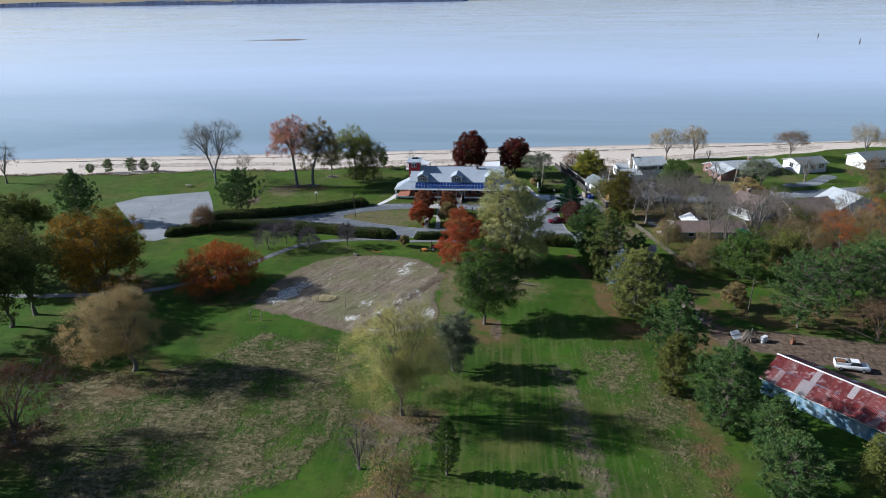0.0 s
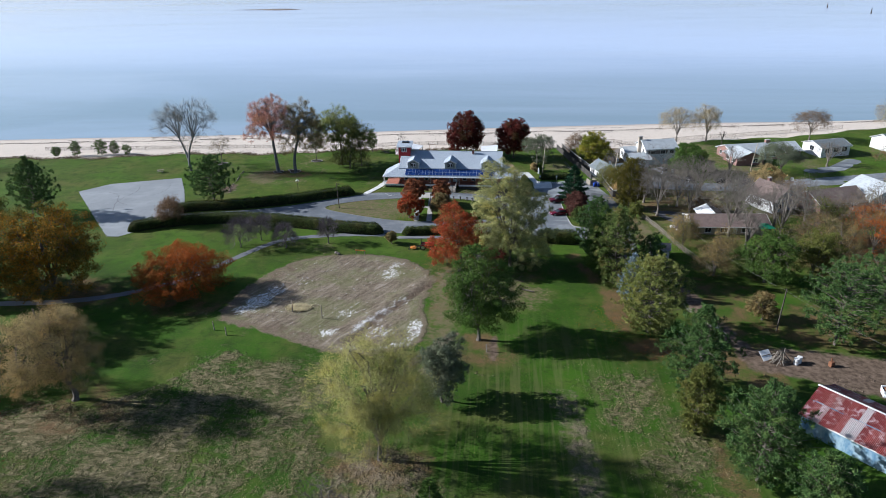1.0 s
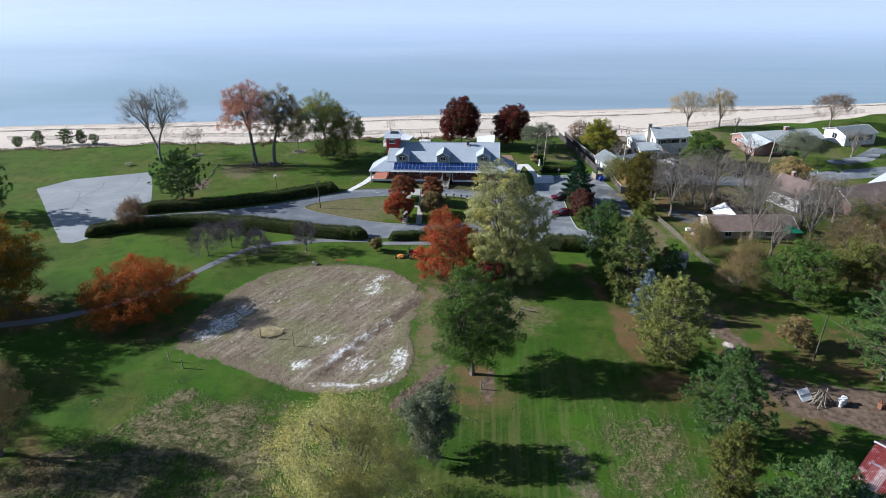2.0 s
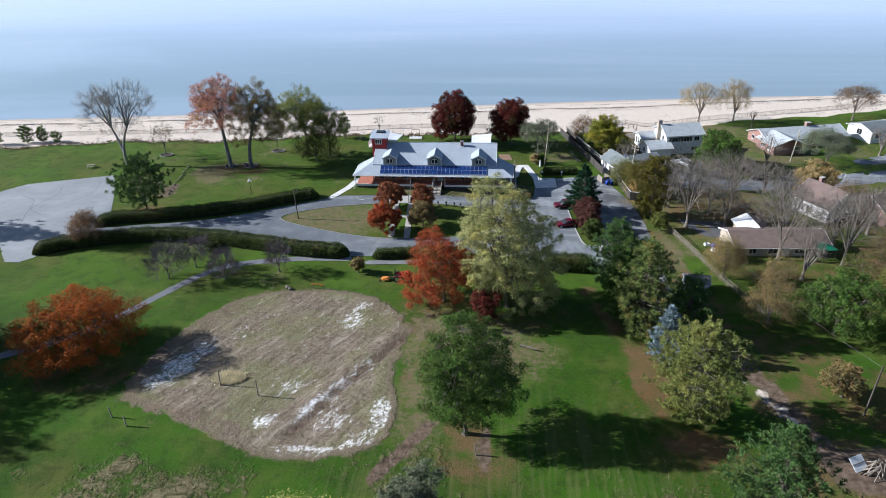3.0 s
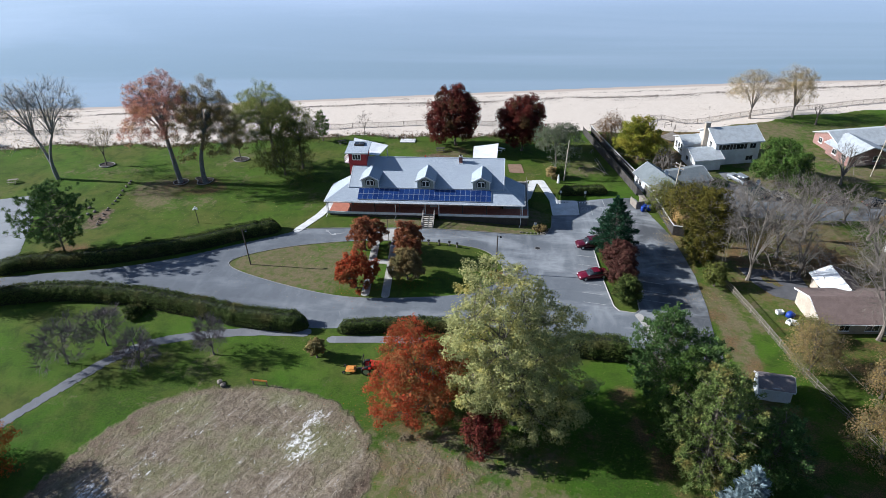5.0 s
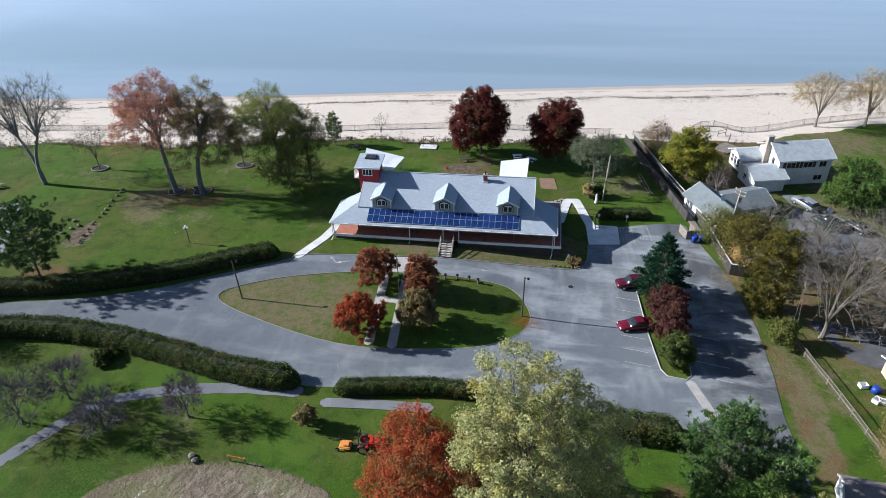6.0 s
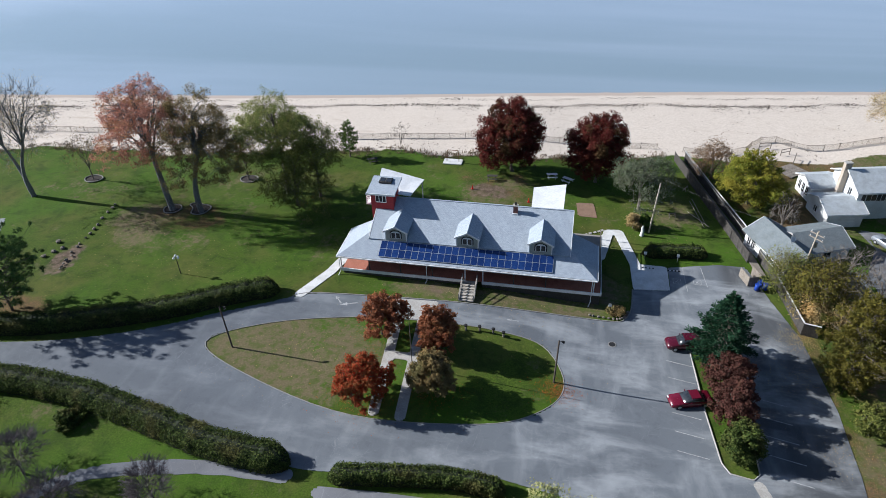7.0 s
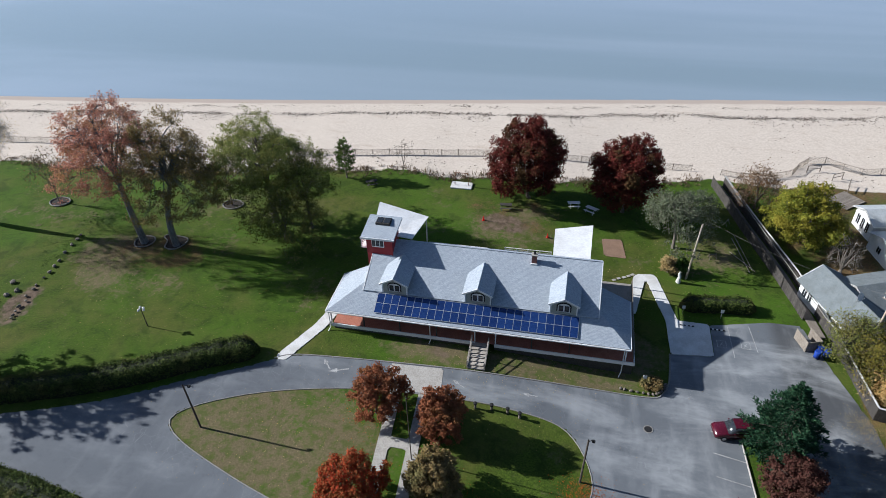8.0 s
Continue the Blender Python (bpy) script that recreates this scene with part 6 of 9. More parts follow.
def hall_back():
    box("rear_deck", hall, (ML + 0.5, 9.66, 3.8), (MR - 0.3, 13.9, 3.95), M["deck"])
    for u0, u1, v, top in ((-7.7, -0.2, 12.6, 5.2), (1.9, 7.7, 13.5, 4.95)):
        for u in np.linspace(u0, u1, 5):
            box("deck_post", hall, (u - 0.06, v, -1.5), (u + 0.06, v + 0.12, top), M["white"])
        for z in (top - 0.7, top - 0.38, top - 0.06):
            box("deck_rail", hall, (u0, v + 0.02, z), (u1, v + 0.1, z + 0.08), M["white"])
    poly("canopy", hall, [(-15.0, 15.8, 8.55), (-8.3, 15.0, 7.5), (-9.1, 9.6, 7.75), (-14.2, 9.8, 8.1)], 0.14, M["white_roof"], "white flat canopy over the rear deck")
    poly("canopy", hall, [(7.9, 15.2, 7.4), (12.5, 16.7, 7.45), (12.4, 9.6, 7.35), (8.05, 9.6, 7.3)], 0.14, M["white_roof"], "white flat canopy over the rear deck")
    for u, v, z in ((-14.6, 15.4, 8.3), (-8.6, 14.8, 7.4), (8.2, 14.9, 7.2), (12.1, 16.2, 7.25)):
        box("canopy_post", hall, (u - 0.07, v - 0.07, -1.5), (u + 0.07, v + 0.07, z), M["white"])
    ch = box("chimney", hall, (5.7, 8.0, 6.6), (6.3, 8.6, 8.3), M["chimney"], 0.01, "red brick chimney")
    part("cap", box_mesh("cap", (0.72, 0.72, 0.1), M["concrete"]), ch, pose(0, 0, 0.86))
    part("flue", tube_mesh("flue", [(0, 0, 0.9, 0, 0, 1.3, 0.14, 0.12)], M["black"], 8), ch)
    box("flashing", hall, (5.6, 7.85, 6.95), (6.4, 7.99, 7.2), M["white"])
    for u in (-9.6, -9.0):
        part("roof_vent", tube_mesh("roof_vent", [(u, 3.6, 4.9, u, 3.6, 5.45, 0.07, 0.07)], M["alu"], 8), hall)


def hall_panels():
    """Two rows of solar panels on the porch roof."""
    cols, w = 26, 23.35 / 26
    a, b = Vector((-11.6, 0.37, EZ + 0.185 + 0.13)), Vector((-11.6, 2.62, EZ + 1.26 + 0.13))
    up = (b - a)
    cell = box_mesh("solar_panel", (w - 0.05, up.length / 2 - 0.06, 0.035), M["pv"])
    tilt = math.degrees(math.atan2(up.z, up.y))
    for i in range(cols):
        for j in range(2):
            c = a + up * (0.25 + 0.5 * j)
            part("solar_panel", cell, hall, pose(c.x + w * (i + 0.5), c.y, c.z, tilt))
    mid = a + up * 0.5
    for k, c in enumerate((a - up * 0.004, mid, b + up * 0.004)):
        part("panel_rail", box_mesh("panel_rail", (23.4, 0.05, 0.045), M["alu"]), hall, pose(0.075, c.y, c.z + 0.004, tilt))
    rail = box_mesh("panel_rail", (0.05, up.length, 0.04), M["alu"])
    for i in range(cols + 1):
        part("panel_rail", rail, hall, pose(-11.6 + w * i, mid.y, mid.z - 0.006, tilt))


hall_roofs()
hall_walls()
hall_stairs()
for du in (-9.6, 0.25, 9.95):
    hall_dormer(du)
hall_tower()
hall_back()
hall_panels()

# walks round the house
sheet("walk_west", lambda x, y: line_dist([(-34.6, 174.2), (-32.2, 179.6), (-31.0, 184.5)], x, y) - 0.75, (-37, -28, 172, 186), 0.3, 0.09, M["concrete_white"], "white concrete walk beside the porch", "path")
sheet("walk_ramp", lambda x, y: np.minimum(line_dist([(4.6, 190.5), (5.9, 197.4), (7.4, 197.6), (9.6, 189.4)], x, y) - 0.75, polygon_sdf([(8.8, 189.8), (13.9, 189.7), (13.9, 184.3), (9.1, 183.8)], x, y)), (2, 16, 182, 200), 0.3, 0.1, M["concrete_white"], "white concrete ramp and landing", "path")
sheet("walk_twin", lambda x, y: np.minimum(np.minimum(line_dist([(-20.4, 171.6), (-19.2, 156.2)], x, y) - 0.6, line_dist([(-17.3, 171.6), (-16.2, 156.0)], x, y) - 0.6), polygon_sdf([(-19.4, 164.4), (-17.0, 164.4), (-17.0, 165.6), (-19.4, 165.6)], x, y)), (-22, -14, 155, 173), 0.25, 0.07, M["concrete"], "two worn concrete walks across the grass island", "path")
sheet("walk_front", lambda x, y: polygon_sdf([(-22.2, 171.4), (-15.6, 171.9), (-16.0, 175.6), (-22.0, 175.3)], x, y), (-24, -14, 170, 177), 0.3, 0.06, M["concrete"], "pale concrete apron in front of the house", "path")
sheet("walk_south", lambda x, y: line_dist([(-21.6, 145.6), (-16, 146.0), (-10, 146.2)], x, y) - 0.7, (-24, -8, 143, 149), 0.3, 0.05, M["gravel"], "short grey walk below the hedge", "path")

# ---- vehicles ----
M["car_red"] = plain("dark_red_car_paint", (0.10, 0.004, 0.016), (0.12, 0.006, 0.02), 1.0, 0.25, bump=0, spec=0.6)
M["car_maroon"] = plain("maroon_car_paint", (0.06, 0.004, 0.014), (0.075, 0.006, 0.017), 1.0, 0.25, bump=0, spec=0.6)
M["car_dark"] = plain("dark_car_paint", (0.012, 0.016, 0.02), (0.02, 0.026, 0.03), 1.0, 0.25, bump=0, spec=0.6)
M["car_green"] = plain("dark_green_car_paint", (0.012, 0.03, 0.03), (0.02, 0.042, 0.042), 1.0, 0.25, bump=0, spec=0.6)
M["car_silver"] = plain("silver_car_paint", (0.30, 0.33, 0.37), (0.38, 0.41, 0.45), 1.0, 0.3, 0.4, bump=0, spec=0.6)
M["car_white"] = plain("white_car_paint", (0.70, 0.72, 0.74), (0.8, 0.81, 0.82), 1.0, 0.3, bump=0, spec=0.6)
M["lamp_red"] = plain("red_lens", (0.35, 0.01, 0.01), (0.4, 0.02, 0.02), 1.0, 0.2, bump=0)
M["lens"] = plain("clear_lens", (0.6, 0.62, 0.64), (0.7, 0.72, 0.73), 1.0, 0.15, bump=0)
M["orange_paint"] = plain("orange_paint", (0.55, 0.21, 0.04), (0.64, 0.28, 0.07), 2.0, 0.45, bump=0.05)
M["red_paint"] = plain("bright_red_paint", (0.48, 0.02, 0.014), (0.56, 0.035, 0.02), 2.0, 0.4, bump=0.05)
M["rust"] = plain("rusty_steel", (0.14, 0.06, 0.035), (0.24, 0.115, 0.06), 4.0, 0.85)
M["blue_plastic"] = plain("blue_plastic", (0.012, 0.04, 0.26), (0.02, 0.06, 0.34), 2.0, 0.4, bump=0)
M["green_tarp"] = plain("green_tarp", (0.012, 0.14, 0.075), (0.02, 0.19, 0.1), 2.0, 0.5)


def hull(name, rows, material):
    """A closed body lofted through cross-sections: rows of x, half width, low z, shoulder z, top z, half width at the top."""
    verts, faces = [], []
    for x, w, z0, zs, zt, wt in rows:
        verts += [(x, -w * 0.94, z0), (x, -w, (z0 + zs) / 2), (x, -w * 0.97, zs), (x, -wt, zt), (x, wt, zt), (x, w * 0.97, zs), (x, w, (z0 + zs) / 2), (x, w * 0.94, z0)]
    for i in range(len(rows) - 1):
        for j in range(8):
            faces.append((i * 8 + j, i * 8 + (j + 1) % 8, (i + 1) * 8 + (j + 1) % 8, (i + 1) * 8 + j))
    faces += [tuple(range(7, -1, -1)), tuple(range((len(rows) - 1) * 8, len(rows) * 8))]
    me = mesh_of(name, verts, faces, material)
    bm = bmesh.new()
    bm.from_mesh(me)
    bmesh.ops.recalc_face_normals(bm, faces=bm.faces)
    bm.to_mesh(me)
    bm.free()
    me.shade_smooth()
    return me


def wheel_parts(root, x, y, r, w=0.2):
    def disc(name, r, w, mat, lip):
        bm = bmesh.new()
        bmesh.ops.create_cone(bm, cap_ends=True, segments=20, radius1=r, radius2=r, depth=w, matrix=Matrix.Rotation(math.pi / 2, 4, "X"))
        bmesh.ops.bevel(bm, geom=[e for e in bm.edges if len(e.link_faces) == 2 and any(len(f.verts) > 4 for f in e.link_faces)], offset=lip, segments=2, affect="EDGES")
        me = bpy.data.meshes.new(name)
        bm.to_mesh(me)
        bm.free()
        me.materials.append(mat)
        return me
    wh = part("wheel", disc("wheel", r, w, M["black"], 0.03), root, pose(x, y, r))
    part("rim", disc("rim", r * 0.62, w + 0.02, M["alu"], 0.01), wh)


def car(name, x, y, turn, paint, label, L=4.6, W=1.8, H=1.4, style="sedan", group=""):
    root = empty(name, pose(x, y, ground_z(x, y) + 0.05, 0, 0, turn), label, "car", group)
    h = L / 2
    zs, w = H * 0.6, W / 2
    if style == "pickup":
        rows = [(-h, w * 0.9, 0.5, 0.95, 1.0, w * 0.88), (-h + 0.1, w, 0.42, 1.0, 1.06, w * 0.92), (0.3, w, 0.36, 1.0, 1.06, w * 0.92), (h - 1.3, w, 0.36, 1.0, 1.08, w * 0.86), (h - 0.3, w * 0.97, 0.38, 0.95, 1.04, w * 0.84), (h, w * 0.86, 0.45, 0.8, 0.9, w * 0.76)]
        cab = [(-0.35, w * 0.9, 1.0, 1.1, 1.14, w * 0.86), (-0.25, w * 0.9, 1.0, 1.5, H + 0.3, w * 0.76), (0.75, w * 0.9, 1.0, 1.5, H + 0.3, w * 0.76), (1.35, w * 0.88, 1.0, 1.05, 1.1, w * 0.8)]
        cx0, cx1, ztop = -0.3, 0.9, H + 0.3
    elif style == "suv":
        rows = [(-h, w * 0.88, 0.45, 0.85, 0.95, w * 0.84), (-h + 0.15, w, 0.3, 0.95, 1.02, w * 0.9), (h - 1.3, w, 0.28, 0.95, 1.02, w * 0.88), (h - 0.3, w * 0.97, 0.3, 0.85, 0.94, w * 0.84), (h, w * 0.86, 0.4, 0.7, 0.8, w * 0.74)]
        cab = [(-h + 0.12, w * 0.92, 0.9, 1.1, 1.2, w * 0.86), (-h + 0.4, w * 0.92, 0.9, 1.4, H, w * 0.76), (h - 2.1, w * 0.92, 0.9, 1.4, H, w * 0.76), (h - 1.25, w * 0.9, 0.9, 1.0, 1.04, w * 0.84)]
        cx0, cx1, ztop = -h + 0.35, h - 1.9, H
    else:
        rows = [(-h, w * 0.86, 0.42, 0.72, 0.84, w * 0.82), (-h + 0.2, w * 0.98, 0.28, 0.82, 0.92, w * 0.86), (-0.6, w, 0.22, 0.84, 0.92, w * 0.88), (h - 1.4, w, 0.22, 0.8, 0.88, w * 0.86), (h - 0.3, w * 0.96, 0.26, 0.66, 0.76, w * 0.82), (h, w * 0.8, 0.34, 0.52, 0.6, w * 0.7)]
        cab = [(-h + 0.75, w * 0.88, 0.8, 0.88, 0.92, w * 0.8), (-h + 1.5, w * 0.9, 0.8, 1.2, H, w * 0.66), (h - 2.35, w * 0.9, 0.8, 1.2, H, w * 0.66), (h - 1.35, w * 0.86, 0.8, 0.84, 0.88, w * 0.8)]
        cx0, cx1, ztop = -h + 1.35, h - 2.2, H
    part("body", hull("body", rows, M[paint]), root)
    part("cabin", hull("cabin", cab, M["glass"]), root, label="dark glazed cabin")
    box("roof", root, (cx0, -w * 0.7, ztop - 0.03), (cx1, w * 0.7, ztop + 0.03), M[paint], 0.02)
    for s in (-1, 1):
        for xx in (cx0 + 0.05, (cx0 + cx1) / 2, cx1 - 0.02):
            poly("pillar", root, [(xx - 0.06, s * w * 0.94, zs), (xx + 0.06, s * w * 0.94, zs), (xx + 0.05, s * w * 0.72, ztop), (xx - 0.05, s * w * 0.72, ztop)], 0.03, M[paint])
        box("headlight", root, (h - 0.14, s * w * 0.62 - 0.16, 0.52), (h - 0.02, s * w * 0.62 + 0.16, 0.68), M["lens"], 0.02, "clear headlight")
        box("taillight", root, (-h - 0.01, s * w * 0.68 - 0.14, 0.62), (-h + 0.1, s * w * 0.68 + 0.14, 0.78), M["lamp_red"], 0.02, "red taillight")
        box("mirror", root, (cx1 + 0.1, s * (w + 0.08) - 0.08, zs + 0.12), (cx1 + 0.22, s * (w + 0.08) + 0.08, zs + 0.26), M[paint], 0.03)
        for xx in (-h + 0.85, h - 0.9):
            wheel_parts(root, xx, s * (w - 0.1), 0.33)
    if style == "pickup":
        box("bed_floor", root, (-h + 0.1, -w * 0.8, 1.05), (-0.45, w * 0.8, 1.1), M["skirt"])
        for s in (-1, 1):
            box("bed_side", root, (-h, s * w * 0.9 - 0.05, 1.0), (-0.4, s * w * 0.9 + 0.05, 1.42), M[paint], 0.02)
        box("tailgate", root, (-h - 0.03, -w * 0.85, 1.0), (-h + 0.04, w * 0.85, 1.38), M[paint], 0.02)
        box("load", root, (-h + 0.3, -w * 0.6, 1.1), (-1.0, w * 0.5, 1.5), M["rust"], 0.05, "rusty load in the bed")
    return root


car("coupe", 14.3, 164.3, 196, "car_red", "shiny dark red coupe parked by the planted bed", H=1.32, group="cars in the car park")
car("suv", 14.5, 173.4, 190, "car_maroon", "maroon estate car parked by the planted bed", L=4.1, H=1.68, style="suv", group="cars in the car park")
car("suv", 45.2, 199.6, 118, "car_silver", "silver car parked in a driveway", L=4.5, H=1.6, style="suv", group="cars at the houses")
car("suv", 46.6, 193.4, 128, "car_green", "dark green off-road car parked in a driveway", L=4.5, H=1.75, style="suv", group="cars at the houses")
car("sedan", 51.0, 192.6, 118, "car_dark", "dark car parked beside the drive", group="cars at the houses")
car("sedan", 66.5, 190.6, 14, "car_dark", "dark car parked on the street", group="cars at the houses")
car("sedan", 60.0, 191.0, 8, "car_dark", "dark car parked on the street", group="cars at the houses")
car("sedan", 122.0, 205.0, 30, "car_red", "red car parked on the street", group="cars at the houses")
car("pickup_truck", 54.9, 93.3, -12, "car_white", "white pickup truck with a loaded bed beside the barn", L=4.9, W=1.7, H=1.3, style="pickup")


def tractor(x, y, turn):
    root = empty("tractor", pose(x, y, ground_z(x, y), 0, 0, turn), "red compact tractor with an orange mower deck on the lawn", "tractor")
    box("hood", root, (-0.1, -0.5, 0.75), (1.6, 0.5, 1.45), M["red_paint"], 0.1)
    box("chassis", root, (-1.0, -0.3, 0.45), (1.4, 0.3, 0.8), M["black"], 0.05)
    box("grille", root, (1.48, -0.32, 0.75), (1.54, 0.32, 1.25), M["black"], 0.02)
    box("fender", root, (-1.1, -0.9, 0.95), (-0.1, -0.5, 1.15), M["red_paint"], 0.05)
    box("fender", root, (-1.1, 0.5, 0.95), (-0.1, 0.9, 1.15), M["red_paint"], 0.05)
    box("seat", root, (-0.9, -0.28, 1.1), (-0.45, 0.28, 1.2), M["red_paint"], 0.03)
    box("seat_back", root, (-0.98, -0.28, 1.2), (-0.88, 0.28, 1.65), M["black"], 0.03)
    part("roll_bar", tube_mesh("roll_bar", chain(np.array([(-1.1, -0.55, 0.9), (-1.1, -0.55, 2.2), (-1.1, 0.55, 2.2), (-1.1, 0.55, 0.9)]), 0.045, 0.045), M["black"], 6), root)
    part("steering_wheel", tube_mesh("steering_wheel", chain(np.array([(0.05 + 0.08 * math.cos(a), 0.2 * math.sin(a), 1.5 + 0.18 * math.cos(a)) for a in np.linspace(0, 6.283, 13)]), 0.02, 0.02), M["black"], 5), root)
    for xx, r, yy, w in ((-0.7, 0.62, 0.72, 0.34), (1.1, 0.4, 0.62, 0.22)):
        for s in (-1, 1):
            wheel_parts(root, xx, s * yy, r, w)
    deck = empty("mower_deck", pose(x + math.cos(radians(turn)) * -2.6, y + math.sin(radians(turn)) * -2.6, ground_z(x, y), 0, 0, turn), "orange flail mower behind a red tractor", "mower")
    box("housing", deck, (-0.8, -0.6, 0.2), (0.5, 0.6, 0.42), M["orange_paint"], 0.12)
    box("cover", deck, (-0.4, -0.35, 0.42), (0.3, 0.35, 0.56), M["orange_paint"], 0.06)
    box("hitch", deck, (0.7, -0.12, 0.4), (1.5, 0.12, 0.55), M["black"], 0.02)
    for s in (-1, 1):
        wheel_parts(deck, -0.95, s * 0.6, 0.22, 0.14)


tractor(-14.9, 139.9, 2)

# ---- the neighbours' houses ----
M["house_white"] = plain("white_siding", (0.70, 0.71, 0.72), (0.80, 0.81, 0.81), 2.0, 0.6, bump=0.1)
M["house_brick"] = plain("red_brick_wall", (0.22, 0.125, 0.108), (0.32, 0.19, 0.168), 8.0, 0.9)
M["house_tan"] = plain("tan_stucco", (0.36, 0.31, 0.25), (0.46, 0.40, 0.33), 2.0, 0.85)
M["roof_grey"] = plain("pale_grey_shingles", (0.33, 0.36, 0.38), (0.46, 0.49, 0.51), 3.0, 0.85)
M["roof_slate"] = plain("slate_grey_shingles", (0.115, 0.135, 0.145), (0.20, 0.225, 0.235), 3.0, 0.85)
M["roof_brown"] = plain("brown_shingles", (0.12, 0.086, 0.076), (0.20, 0.15, 0.135), 3.0, 0.88)
M["roof_weathered"] = plain("weathered_brown_shingles", (0.17, 0.145, 0.14), (0.27, 0.235, 0.225), 3.0, 0.88)


def window_unit(parent, x, y, z, w, h, turn=0, shutters=False):
    """A framed window set on a wall face, its own front towards -y of the turn."""
    win = part("window", box_mesh("window", (w + 0.14, 0.06, h + 0.14), M["white"], 0.01), parent, pose(x, y, z, 0, 0, turn))
    part("pane", box_mesh("pane", (w, 0.03, h), M["glass"]), win, pose(0, -0.025, 0))
    part("glazing_bar", box_mesh("glazing_bar", (0.05, 0.03, h), M["white"]), win, pose(0, -0.035, 0))
    part("sill", box_mesh("sill", (w + 0.24, 0.14, 0.06), M["white"]), win, pose(0, -0.05, -h / 2 - 0.09))
    if shutters:
        for s in (-1, 1):
            part("shutter", box_mesh("shutter", (w * 0.36, 0.05, h + 0.1), M["skirt"], 0.01), win, pose(s * (w / 2 + w * 0.27), -0.01, 0), "dark shutter")


def house(name, x, y, turn, w, d, wall_h, rise, wall, roof, label, over=0.45, sunlit_roof=None, windows=(), ridge="x", chimney=None, door=None, base=None, garage=None):
    """A gabled house: w along its own x, d along its own y, its front towards -y."""
    root = empty(name, pose(x, y, (ground_z(x, y) if base is None else base) - 0.1, 0, 0, turn), label, "house")
    a, b = w / 2, d / 2
    if ridge == "x":
        prof = [(-b, 0), (b, 0), (b, wall_h), (0, wall_h + rise), (-b, wall_h)]
        vs = [(-a, q, z) for q, z in prof] + [(a, q, z) for q, z in prof]
    else:
        prof = [(-a, 0), (a, 0), (a, wall_h), (0, wall_h + rise), (-a, wall_h)]
        vs = [(q, -b, z) for q, z in prof] + [(q, b, z) for q, z in prof]
    n = 5
    fs = [tuple(range(n - 1, -1, -1)), tuple(range(n, 2 * n))] + [(i, (i + 1) % n, n + (i + 1) % n, n + i) for i in range(n)]
    part("wall", mesh_of("wall", vs, fs, M[wall]), root)
    for s in (-1, 1):
        if ridge == "x":
            k = rise / b
            q = [(-a - over, s * (b + over), wall_h - k * over + 0.12), (a + over, s * (b + over), wall_h - k * over + 0.12), (a + over, 0, wall_h + rise + 0.12), (-a - over, 0, wall_h + rise + 0.12)]
        else:
            k = rise / a
            q = [(s * (a + over), -b - over, wall_h - k * over + 0.12), (s * (a + over), b + over, wall_h - k * over + 0.12), (0, b + over, wall_h + rise + 0.12), (0, -b - over, wall_h + rise + 0.12)]
        poly("roof", root, q, 0.14, M[sunlit_roof if sunlit_roof and s < 0 else roof])
        if ridge == "x":
            box("gutter", root, (-a - over, s * (b + over) - 0.06, wall_h - k * over - 0.08), (a + over, s * (b + over) + 0.06, wall_h - k * over + 0.04), M["white"], 0.02)
        for e in (-1, 1):
            if ridge == "x":
                poly("bargeboard", root, [(e * (a + over), s * (b + over), wall_h - k * over + 0.14), (e * (a + over) + 0.05, s * (b + over), wall_h - k * over + 0.14), (e * (a + over) + 0.05, 0, wall_h + rise + 0.14), (e * (a + over), 0, wall_h + rise + 0.14)], 0.2, M["white"])
            else:
                poly("bargeboard", root, [(s * (a + over), e * (b + over), wall_h - k * over + 0.14), (s * (a + over), e * (b + over) + 0.05, wall_h - k * over + 0.14), (0, e * (b + over) + 0.05, wall_h + rise + 0.14), (0, e * (b + over), wall_h + rise + 0.14)], 0.2, M["white"])
    for side, u, z, ww, hh, *more in windows:
        if side == "front":
            window_unit(root, u, -b - 0.03, z, ww, hh, 0, bool(more))
        elif side == "left":
            window_unit(root, -a - 0.03, u, z, ww, hh, -90, bool(more))
        elif side == "right":
            window_unit(root, a + 0.03, u, z, ww, hh, 90, bool(more))
    if door is not None:
        dd = box("door", root, (door - 0.45, -b - 0.06, 0.1), (door + 0.45, -b + 0.02, 2.15), M["white"], 0.01)
        part("door_handle", box_mesh("door_handle", (0.05, 0.06, 0.12), M["steel"]), dd, pose(0.32, -0.06, -0.05))
    if garage is not None:
        g = box("garage_door", root, (garage - 1.3, -b - 0.05, 0.1), (garage + 1.3, -b + 0.02, 2.2), M["white"], 0.01)
        for k in range(4):
            part("panel", box_mesh("panel", (2.5, 0.03, 0.44), M["house_white"], 0.01), g, pose(0, -0.04, -0.78 + 0.52 * k))
    if chimney:
        cx, cy, cw, top, mat = chimney
        ch = box("chimney", root, (cx - cw / 2, cy - cw * 0.35, 0.0), (cx + cw / 2, cy + cw * 0.35, top), M[mat], 0.02, "brick chimney")
        part("cap", box_mesh("cap", (cw + 0.15, cw * 0.7 + 0.15, 0.12), M["concrete"]), ch, pose(0, 0, top / 2))
    return root


